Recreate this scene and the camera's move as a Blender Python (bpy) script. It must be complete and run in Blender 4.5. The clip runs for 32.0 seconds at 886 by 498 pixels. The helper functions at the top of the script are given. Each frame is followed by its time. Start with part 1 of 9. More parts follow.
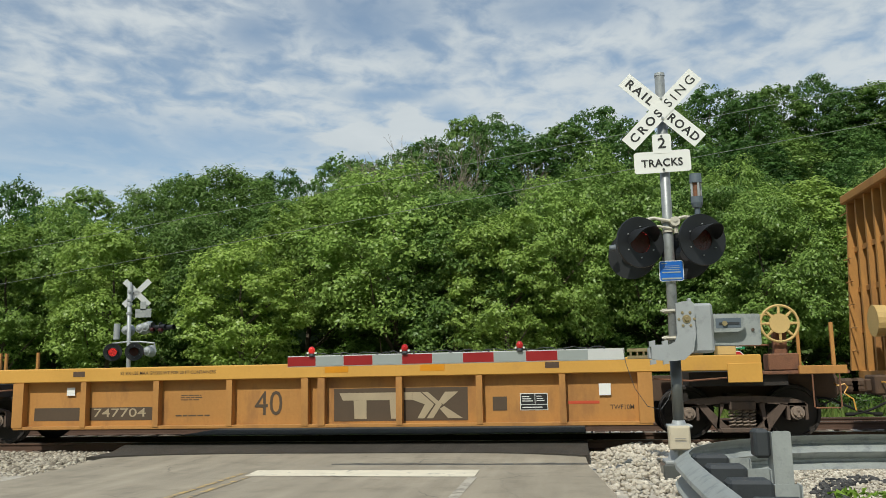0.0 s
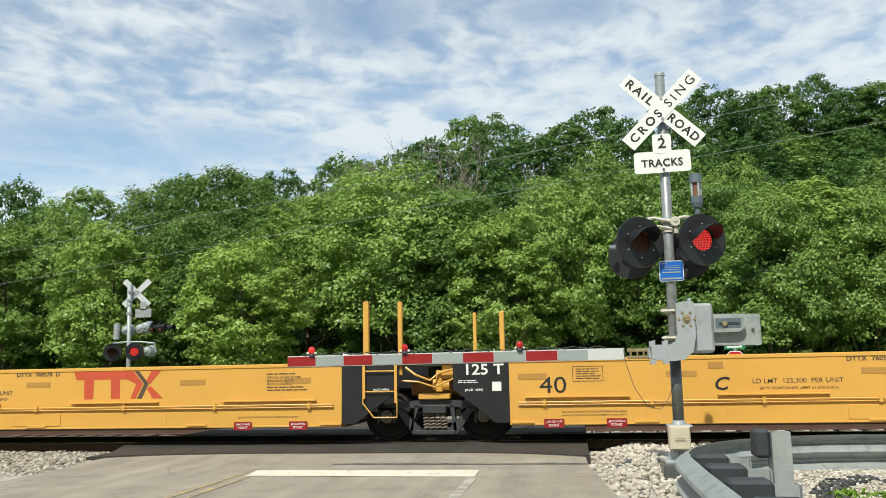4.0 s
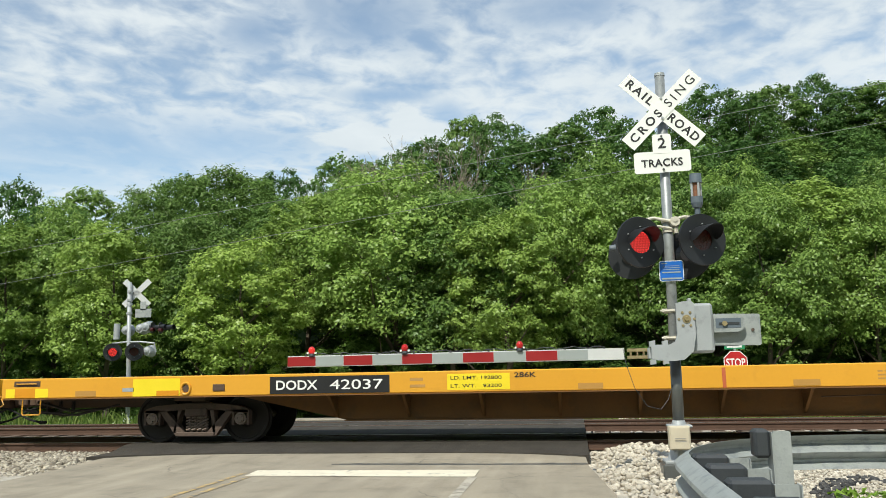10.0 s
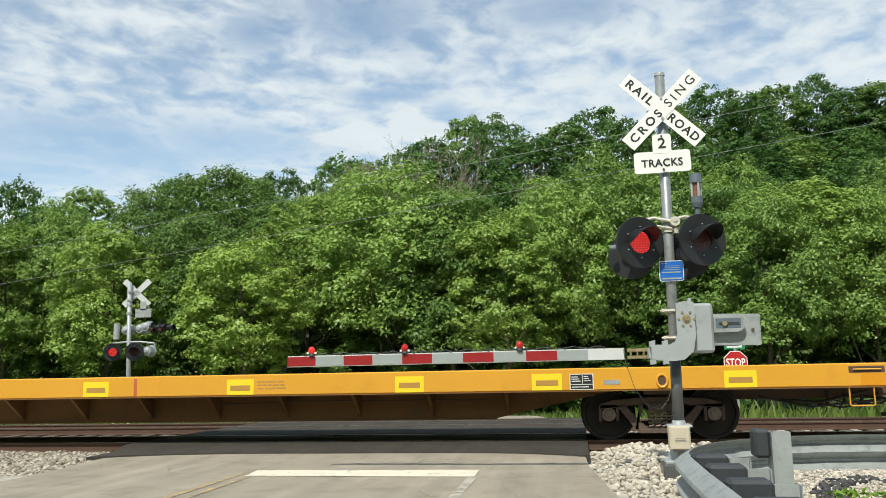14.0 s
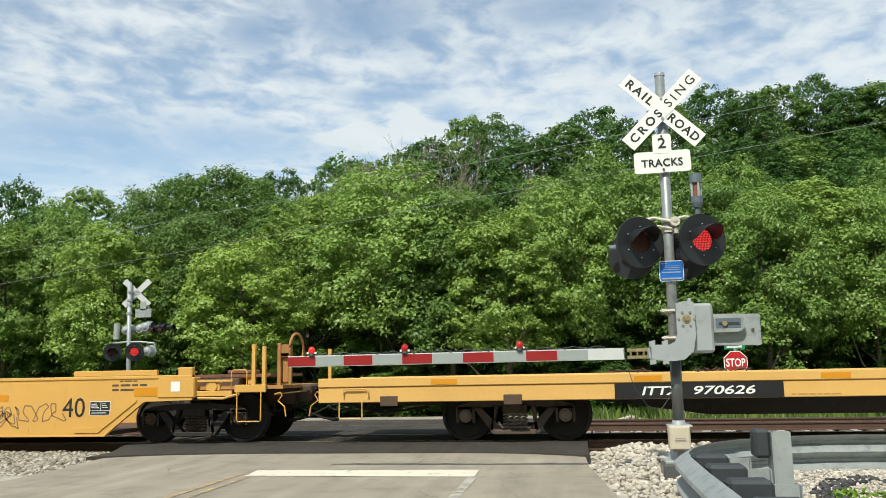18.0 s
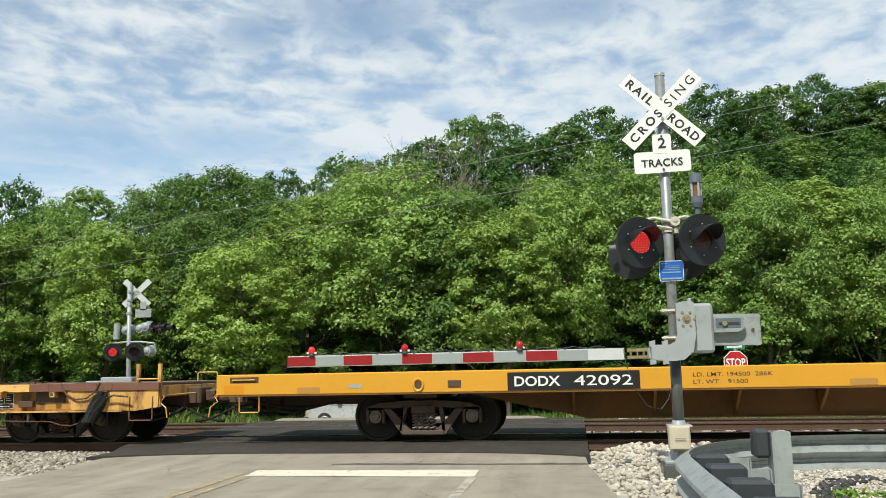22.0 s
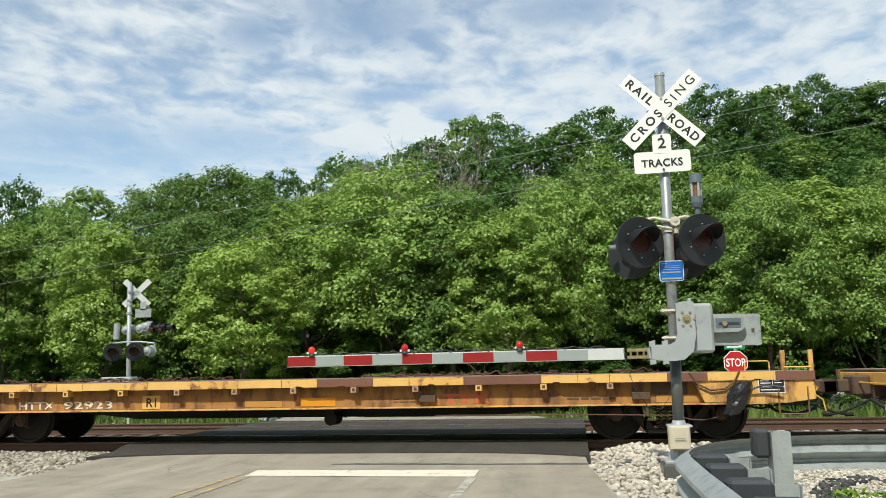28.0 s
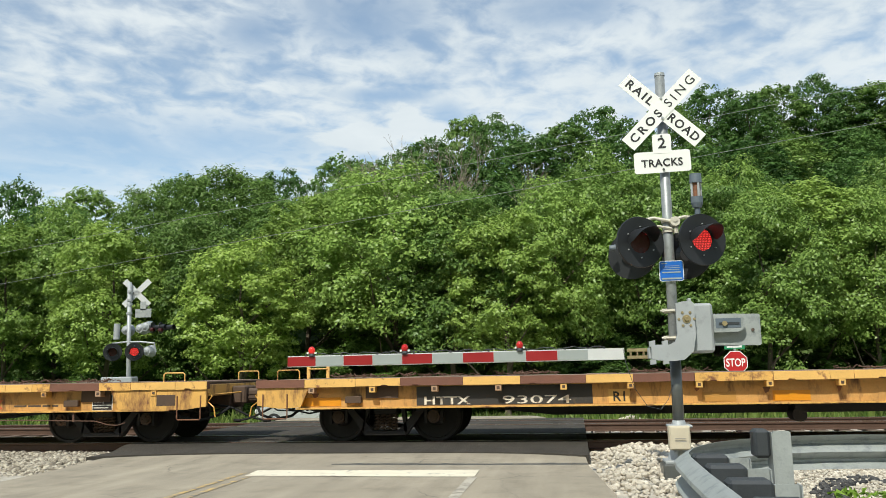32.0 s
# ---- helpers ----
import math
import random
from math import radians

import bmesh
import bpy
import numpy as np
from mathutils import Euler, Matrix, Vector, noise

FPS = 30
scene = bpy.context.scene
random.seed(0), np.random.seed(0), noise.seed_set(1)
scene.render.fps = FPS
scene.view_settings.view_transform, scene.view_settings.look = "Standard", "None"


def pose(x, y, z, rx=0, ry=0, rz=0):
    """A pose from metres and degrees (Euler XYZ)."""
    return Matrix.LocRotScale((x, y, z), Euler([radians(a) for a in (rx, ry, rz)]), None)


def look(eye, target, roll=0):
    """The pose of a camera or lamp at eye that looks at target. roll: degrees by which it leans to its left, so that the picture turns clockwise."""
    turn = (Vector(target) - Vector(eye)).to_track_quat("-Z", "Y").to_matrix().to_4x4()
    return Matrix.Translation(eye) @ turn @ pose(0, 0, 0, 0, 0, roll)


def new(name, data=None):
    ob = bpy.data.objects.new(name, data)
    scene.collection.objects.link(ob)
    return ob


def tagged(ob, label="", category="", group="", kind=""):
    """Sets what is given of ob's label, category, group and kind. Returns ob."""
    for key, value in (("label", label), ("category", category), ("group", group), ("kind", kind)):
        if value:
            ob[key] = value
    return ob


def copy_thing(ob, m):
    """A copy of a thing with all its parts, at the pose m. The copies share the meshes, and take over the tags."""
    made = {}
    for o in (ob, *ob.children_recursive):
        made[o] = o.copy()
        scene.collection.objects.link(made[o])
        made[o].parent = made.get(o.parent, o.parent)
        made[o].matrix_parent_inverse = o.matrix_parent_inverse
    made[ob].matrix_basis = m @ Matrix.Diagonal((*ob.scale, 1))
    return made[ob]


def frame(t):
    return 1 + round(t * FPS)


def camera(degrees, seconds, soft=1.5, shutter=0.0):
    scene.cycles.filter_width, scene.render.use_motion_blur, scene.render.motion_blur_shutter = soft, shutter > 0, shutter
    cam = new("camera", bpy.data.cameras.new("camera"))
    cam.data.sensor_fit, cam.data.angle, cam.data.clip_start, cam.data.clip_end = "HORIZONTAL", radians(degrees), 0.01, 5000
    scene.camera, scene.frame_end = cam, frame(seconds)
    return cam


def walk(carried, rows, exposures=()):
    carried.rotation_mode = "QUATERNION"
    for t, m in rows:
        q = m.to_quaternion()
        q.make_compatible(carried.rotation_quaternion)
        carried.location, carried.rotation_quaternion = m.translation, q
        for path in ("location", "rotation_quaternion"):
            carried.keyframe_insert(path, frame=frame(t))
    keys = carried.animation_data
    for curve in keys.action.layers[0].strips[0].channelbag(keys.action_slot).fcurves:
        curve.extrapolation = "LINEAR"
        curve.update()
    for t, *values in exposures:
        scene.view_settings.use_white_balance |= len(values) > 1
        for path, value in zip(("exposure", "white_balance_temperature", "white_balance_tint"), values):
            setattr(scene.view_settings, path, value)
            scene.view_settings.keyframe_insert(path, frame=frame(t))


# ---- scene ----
# The camera stands still beside the road.
EYE = (0.0, 0.0, 1.2514)
YAW, TILT, ROLL = radians(9.028), radians(8.593), -1.089
cam = camera(57.27, 32.0, 0.9)
AIM = (EYE[0] - math.sin(YAW) * math.cos(TILT), EYE[1] + math.cos(YAW) * math.cos(TILT), EYE[2] + math.sin(TILT))
STAND = look(EYE, AIM, ROLL)
walk(cam, [(0.0, STAND), (32.0, STAND)], [(0.0, -0.36, 6500, 4.0), (1.0, -0.06, 6500, 4.0), (3.0, 0.0, 6500, 4.0), (32.0, 0.0, 6500, 4.0)])

# ---- sky and sun ----
SUN_WAY = Vector((0.38, 1.56, -2.0)).normalized()
sun = bpy.data.lights.new("sun", "SUN")
sun.energy, sun.angle, sun.color = 4.9, radians(0.6), (1.0, 0.95, 0.86)
sun_ob = new("sun", sun)
sun_ob.rotation_mode = "QUATERNION"
sun_ob.rotation_quaternion = SUN_WAY.to_track_quat("-Z", "Y")


def make_world():
    """Blue sky under broken, drifting cloud in thin layers and one cumulus."""
    w = bpy.data.worlds.new("sky")
    scene.world = w
    w.use_nodes = True
    nt = w.node_tree
    nt.nodes.clear()
    N, L = nt.nodes.new, nt.links.new

    def mth(op, a, b=None, c=None):
        n = N("ShaderNodeMath")
        n.operation = op
        for i, v in enumerate((a, b, c)):
            if v is None:
                continue
            if isinstance(v, (int, float)):
                n.inputs[i].default_value = v
            else:
                L(v, n.inputs[i])
        return n.outputs[0]

    out, bg = N("ShaderNodeOutputWorld"), N("ShaderNodeBackground")
    sky = N("ShaderNodeTexSky")
    sky.sky_type, sky.sun_disc = "NISHITA", False
    sky.sun_elevation, sky.sun_rotation = radians(51.2), radians(193.7)
    sky.air_density, sky.dust_density, sky.ozone_density = 1.0, 0.0, 1.6
    dim = N("ShaderNodeMix")
    dim.data_type, dim.blend_type = "RGBA", "MULTIPLY"
    dim.inputs[0].default_value = 1.0
    L(sky.outputs[0], dim.inputs[6])
    dim.inputs[7].default_value = (0.17, 0.165, 0.155, 1)
    tc = N("ShaderNodeTexCoord")
    sep = N("ShaderNodeSeparateXYZ")
    L(tc.outputs["Generated"], sep.inputs[0])
    up = mth("ADD", mth("MAXIMUM", sep.outputs[2], 0.0), 0.10)
    com = N("ShaderNodeCombineXYZ")
    L(mth("DIVIDE", sep.outputs[0], up), com.inputs[0])
    L(mth("DIVIDE", sep.outputs[1], up), com.inputs[1])

    def fbm(scale, detail, rough, dist, shift, stretch):
        mp = N("ShaderNodeMapping")
        mp.inputs["Location"].default_value = shift
        mp.inputs["Rotation"].default_value = (0, 0, radians(stretch[1]))
        mp.inputs["Scale"].default_value = (stretch[0], 1, 1)
        L(com.outputs[0], mp.inputs[0])
        n = N("ShaderNodeTexNoise")
        n.inputs["Scale"].default_value, n.inputs["Detail"].default_value = scale, detail
        n.inputs["Roughness"].default_value, n.inputs["Distortion"].default_value = rough, dist
        L(mp.outputs[0], n.inputs[0])
        return n.outputs[0]

    big = fbm(0.55, 3.0, 0.5, 0.2, (3.1, 1.7, 0), (1.0, 20))
    mid = fbm(2.2, 8.0, 0.58, 0.35, (0.3, 5.2, 0), (1.25, -25))
    puff = fbm(8.0, 5.0, 0.52, 0.30, (1.0, 2.0, 0), (1.15, -30))
    veil = mth("ADD", mth("MULTIPLY", big, 0.34), mth("ADD", mth("MULTIPLY", mid, 0.30), mth("MULTIPLY", puff, 0.66)))
    ramp = N("ShaderNodeMapRange")
    ramp.interpolation_type = "SMOOTHSTEP"
    ramp.inputs["From Min"].default_value, ramp.inputs["From Max"].default_value = 0.465, 0.76
    L(veil, ramp.inputs[0])
    # bearing and height of each way into the sky
    az, el = mth("ARCTAN2", sep.outputs[0], sep.outputs[1]), mth("ARCSINE", sep.outputs[2])

    def patch_of(a0, e0, wide, high, rag):
        """1 in the middle of a ragged oval of the sky, falling to 0 at its rim."""
        dx, dy = mth("DIVIDE", mth("SUBTRACT", az, a0), wide), mth("DIVIDE", mth("SUBTRACT", el, e0), high)
        far = mth("SQRT", mth("ADD", mth("MULTIPLY", dx, dx), mth("MULTIPLY", dy, dy)))
        return mth("ADD", mth("SUBTRACT", 1.0, far), mth("MULTIPLY", mth("SUBTRACT", puff, 0.47), rag))

    def soften(v, lo, hi):
        r = N("ShaderNodeMapRange")
        r.interpolation_type = "SMOOTHSTEP"
        r.inputs["From Min"].default_value, r.inputs["From Max"].default_value = lo, hi
        L(v, r.inputs[0])
        return r.outputs[0]

    # clear gaps, and one rounded cumulus low over the hill
    gap = None
    for spot in ((-0.60, 0.262, 0.20, 0.040, 3.2), (-0.43, 0.275, 0.12, 0.028, 3.0), (-0.26, 0.425, 0.085, 0.035, 3.4), (-0.395, 0.405, 0.05, 0.025, 3.0), (-0.645, 0.225, 0.16, 0.022, 2.0), (0.02, 0.43, 0.10, 0.03, 3.2), (-0.150, 0.312, 0.035, 0.022, 1.6), (-0.225, 0.338, 0.07, 0.012, 1.4), (-0.10, 0.245, 0.10, 0.022, 1.6)):
        g = soften(patch_of(*spot), 0.0, 0.9)
        gap = g if gap is None else mth("MAXIMUM", gap, g)
    lump = mth("MAXIMUM", mth("MAXIMUM", patch_of(-0.200, 0.303, 0.050, 0.030, 1.5), patch_of(-0.250, 0.288, 0.085, 0.024, 1.5)), patch_of(-0.170, 0.288, 0.040, 0.026, 1.4))
    cover = mth("MULTIPLY", mth("MULTIPLY_ADD", ramp.outputs[0], 0.74, 0.17), mth("SUBTRACT", 1.0, mth("MULTIPLY", gap, 0.62)))
    cover = mth("MAXIMUM", cover, mth("MULTIPLY", soften(lump, 0.0, 0.55), 0.94))
    # dense toward the horizon; thinned above the view to weaken the fill light
    thin = N("ShaderNodeMapRange")
    thin.interpolation_type = "SMOOTHSTEP"
    thin.inputs["From Min"].default_value, thin.inputs["From Max"].default_value = 0.46, 0.85
    thin.inputs["To Min"].default_value, thin.inputs["To Max"].default_value = 1.0, 0.25
    L(sep.outputs[2], thin.inputs[0])
    cover = mth("MULTIPLY", cover, thin.outputs[0])
    tone = N("ShaderNodeMix")
    tone.data_type = "RGBA"
    L(mid, tone.inputs[0])
    tone.inputs[6].default_value = (0.68, 0.74, 0.81, 1)
    tone.inputs[7].default_value = (0.95, 0.97, 1.0, 1)
    mix = N("ShaderNodeMix")
    mix.data_type = "RGBA"
    L(cover, mix.inputs[0])
    L(dim.outputs[2], mix.inputs[6])
    L(tone.outputs[2], mix.inputs[7])
    L(mix.outputs[2], bg.inputs[0])
    bg.inputs[1].default_value = 1.0
    L(bg.outputs[0], out.inputs[0])


make_world()

# ---- materials ----


def mat(name, col, rough=0.6, metal=0.0, vary=0.15, scale=3.0, fine=40.0, bump=0.1, second=None, amount=0.5, edge=0.08, streak=False, rand=0.0, glow=None, spec=0.5):
    """A procedural surface: base colour varied at two scales, a second colour (rust, dirt, wear) in patches, and fine relief."""
    m = bpy.data.materials.new(name)
    m.use_nodes = True
    nt = m.node_tree
    N, L = nt.nodes.new, nt.links.new
    b = nt.nodes["Principled BSDF"]
    b.inputs["Metallic"].default_value = metal
    b.inputs["Specular IOR Level"].default_value = spec
    tc = N("ShaderNodeTexCoord")
    n1, n2 = N("ShaderNodeTexNoise"), N("ShaderNodeTexNoise")
    n1.inputs["Scale"].default_value, n1.inputs["Detail"].default_value = scale, 6.0
    n2.inputs["Scale"].default_value, n2.inputs["Detail"].default_value = fine, 4.0
    L(tc.outputs["Object"], n1.inputs[0])
    L(tc.outputs["Object"], n2.inputs[0])
    col = tuple(0.93 * v for v in col)
    second = second and tuple(0.93 * v for v in second)
    hue = N("ShaderNodeHueSaturation")
    hue.inputs["Color"].default_value = (*col, 1)
    add = N("ShaderNodeMath")
    add.operation = "MULTIPLY_ADD"
    L(n1.outputs[0], add.inputs[0])
    add.inputs[1].default_value, add.inputs[2].default_value = 2 * vary, 1 - vary
    add2 = N("ShaderNodeMath")
    add2.operation = "MULTIPLY_ADD"
    L(n2.outputs[0], add2.inputs[0])
    add2.inputs[1].default_value = vary
    L(add.outputs[0], add2.inputs[2])
    val = add2.outputs[0]
    if rand:
        oi = N("ShaderNodeObjectInfo")
        ar = N("ShaderNodeMath")
        ar.operation = "MULTIPLY_ADD"
        L(oi.outputs["Random"], ar.inputs[0])
        ar.inputs[1].default_value = rand
        L(val, ar.inputs[2])
        val = ar.outputs[0]
    L(val, hue.inputs["Value"])
    colour = hue.outputs[0]
    if second:
        n3 = N("ShaderNodeTexNoise")
        n3.inputs["Scale"].default_value, n3.inputs["Detail"].default_value, n3.inputs["Roughness"].default_value = scale * 1.7, 9.0, 0.65
        if streak:
            mp = N("ShaderNodeMapping")
            mp.inputs["Scale"].default_value = (1.0, 1.0, 0.35)
            L(tc.outputs["Object"], mp.inputs[0])
            L(mp.outputs[0], n3.inputs[0])
        else:
            L(tc.outputs["Object"], n3.inputs[0])
        r = N("ShaderNodeMapRange")
        lo = 0.72 - 0.42 * amount
        r.inputs["From Min"].default_value, r.inputs["From Max"].default_value = lo, lo + edge
        L(n3.outputs[0], r.inputs[0])
        mx = N("ShaderNodeMix")
        mx.data_type = "RGBA"
        L(r.outputs[0], mx.inputs[0])
        L(colour, mx.inputs[6])
        mx.inputs[7].default_value = (*second, 1)
        colour = mx.outputs[2]
    L(colour, b.inputs["Base Color"])
    rr = N("ShaderNodeMapRange")
    rr.inputs["To Min"].default_value, rr.inputs["To Max"].default_value = max(rough - 0.12, 0.02), min(rough + 0.12, 1)
    L(n1.outputs[0], rr.inputs[0])
    L(rr.outputs[0], b.inputs["Roughness"])
    if bump:
        bp = N("ShaderNodeBump")
        bp.inputs["Strength"].default_value, bp.inputs["Distance"].default_value = bump, 0.02
        L(n2.outputs[0], bp.inputs["Height"])
        L(bp.outputs[0], b.inputs["Normal"])
    if glow:
        b.inputs["Emission Color"].default_value = (*glow[0], 1)
        b.inputs["Emission Strength"].default_value = glow[1]
    return m


def leaf_mat(name, col, tip, vary):
    """Leaves: each island its own green, light passing through."""
    m = bpy.data.materials.new(name)
    m.use_nodes = True
    nt = m.node_tree
    N, L = nt.nodes.new, nt.links.new
    out = nt.nodes["Material Output"]
    nt.nodes.remove(nt.nodes["Principled BSDF"])
    g, oi = N("ShaderNodeNewGeometry"), N("ShaderNodeObjectInfo")
    mx = N("ShaderNodeMix")
    mx.data_type = "RGBA"
    L(g.outputs["Random Per Island"], mx.inputs[0])
    mx.inputs[6].default_value, mx.inputs[7].default_value = (*col, 1), (*tip, 1)
    hs = N("ShaderNodeHueSaturation")
    L(mx.outputs[2], hs.inputs["Color"])
    v = N("ShaderNodeMath")
    v.operation = "MULTIPLY_ADD"
    L(oi.outputs["Random"], v.inputs[0])
    v.inputs[1].default_value, v.inputs[2].default_value = vary, 1 - vary / 2
    L(v.outputs[0], hs.inputs["Value"])
    hu = N("ShaderNodeMath")
    hu.operation = "MULTIPLY_ADD"
    L(oi.outputs["Random"], hu.inputs[0])
    hu.inputs[1].default_value, hu.inputs[2].default_value = -0.018, 0.514
    L(hu.outputs[0], hs.inputs["Hue"])
    d, t, gl, s1, s2 = N("ShaderNodeBsdfDiffuse"), N("ShaderNodeBsdfTranslucent"), N("ShaderNodeBsdfGlossy"), N("ShaderNodeMixShader"), N("ShaderNodeMixShader")
    L(hs.outputs[0], d.inputs[0])
    L(hs.outputs[0], t.inputs[0])
    gl.inputs["Roughness"].default_value = 0.38
    s1.inputs[0].default_value, s2.inputs[0].default_value = 0.34, 0.02
    L(d.outputs[0], s1.inputs[1])
    L(t.outputs[0], s1.inputs[2])
    L(s1.outputs[0], s2.inputs[1])
    L(gl.outputs[0], s2.inputs[2])
    L(s2.outputs[0], out.inputs[0])
    return m


def led_mat(name, power):
    """A signal lens: a field of bright red points on glowing red."""
    m = bpy.data.materials.new(name)
    m.use_nodes = True
    nt = m.node_tree
    N, L = nt.nodes.new, nt.links.new
    b = nt.nodes["Principled BSDF"]
    tc, mp, vo, r = N("ShaderNodeTexCoord"), N("ShaderNodeMapping"), N("ShaderNodeTexVoronoi"), N("ShaderNodeMapRange")
    mp.inputs["Rotation"].default_value = (radians(90), 0, 0)
    L(tc.outputs["Object"], mp.inputs[0])
    vo.voronoi_dimensions = "2D"
    vo.inputs["Scale"].default_value, vo.inputs["Randomness"].default_value = 46.0, 0.25
    L(mp.outputs[0], vo.inputs["Vector"])
    L(vo.outputs["Distance"], r.inputs[0])
    r.inputs["From Min"].default_value, r.inputs["From Max"].default_value = 0.14, 0.36
    r.inputs["To Min"].default_value, r.inputs["To Max"].default_value = 6.5 * power, 0.85 * power
    L(r.outputs[0], b.inputs["Emission Strength"])
    b.inputs["Emission Color"].default_value = (1.0, 0.055, 0.05, 1)
    b.inputs["Base Color"].default_value = (0.14, 0.006, 0.006, 1)
    b.inputs["Roughness"].default_value = 0.25
    return m


def add_cracks(m, scale, width, depth):
    """Thin dark cracks that wander over a road surface, broken up by a wide noise."""
    nt = m.node_tree
    N, L = nt.nodes.new, nt.links.new
    b = nt.nodes["Principled BSDF"]
    src = b.inputs["Base Color"].links[0].from_socket
    tc, wob, mixv = N("ShaderNodeTexCoord"), N("ShaderNodeTexNoise"), N("ShaderNodeVectorMath")
    wob.inputs["Scale"].default_value, wob.inputs["Detail"].default_value = 1.8, 5.0
    L(tc.outputs["Object"], wob.inputs[0])
    mixv.operation = "MULTIPLY_ADD"
    L(wob.outputs["Color"], mixv.inputs[0])
    mixv.inputs[1].default_value = (0.55, 0.55, 0)
    L(tc.outputs["Object"], mixv.inputs[2])
    vo = N("ShaderNodeTexVoronoi")
    vo.feature, vo.voronoi_dimensions = "DISTANCE_TO_EDGE", "2D"
    vo.inputs["Scale"].default_value = scale
    L(mixv.outputs[0], vo.inputs["Vector"])
    r = N("ShaderNodeMapRange")
    r.inputs["From Min"].default_value, r.inputs["From Max"].default_value = width * 0.4, width
    r.inputs["To Min"].default_value, r.inputs["To Max"].default_value = depth, 0.0
    L(vo.outputs["Distance"], r.inputs[0])
    big, g = N("ShaderNodeTexNoise"), N("ShaderNodeMapRange")
    big.inputs["Scale"].default_value = 0.45
    L(tc.outputs["Object"], big.inputs[0])
    g.inputs["From Min"].default_value, g.inputs["From Max"].default_value = 0.46, 0.56
    L(big.outputs[0], g.inputs[0])
    mu = N("ShaderNodeMath")
    mu.operation = "MULTIPLY"
    L(r.outputs[0], mu.inputs[0])
    L(g.outputs[0], mu.inputs[1])
    mx = N("ShaderNodeMix")
    mx.data_type = "RGBA"
    L(mu.outputs[0], mx.inputs[0])
    L(src, mx.inputs[6])
    mx.inputs[7].default_value = (0.05, 0.047, 0.043, 1)
    L(mx.outputs[2], b.inputs["Base Color"])


def add_streaks(m, along, low):
    """Long worn bands that run with the traffic."""
    nt = m.node_tree
    N, L = nt.nodes.new, nt.links.new
    b = nt.nodes["Principled BSDF"]
    src = b.inputs["Base Color"].links[0].from_socket
    tc, mp, n, r, mx = N("ShaderNodeTexCoord"), N("ShaderNodeMapping"), N("ShaderNodeTexNoise"), N("ShaderNodeMapRange"), N("ShaderNodeMix")
    mp.inputs["Scale"].default_value = along
    L(tc.outputs["Object"], mp.inputs[0])
    L(mp.outputs[0], n.inputs[0])
    n.inputs["Scale"].default_value, n.inputs["Detail"].default_value, n.inputs["Roughness"].default_value = 1.0, 7.0, 0.62
    r.inputs["From Min"].default_value, r.inputs["From Max"].default_value = 0.32, 0.68
    r.inputs["To Min"].default_value, r.inputs["To Max"].default_value = low, 2.0 - low
    L(n.outputs[0], r.inputs[0])
    com = N("ShaderNodeCombineXYZ")
    for i in range(3):
        L(r.outputs[0], com.inputs[i])
    mx.data_type, mx.blend_type = "RGBA", "MULTIPLY"
    mx.inputs[0].default_value = 1.0
    L(src, mx.inputs[6])
    L(com.outputs[0], mx.inputs[7])
    L(mx.outputs[2], b.inputs["Base Color"])


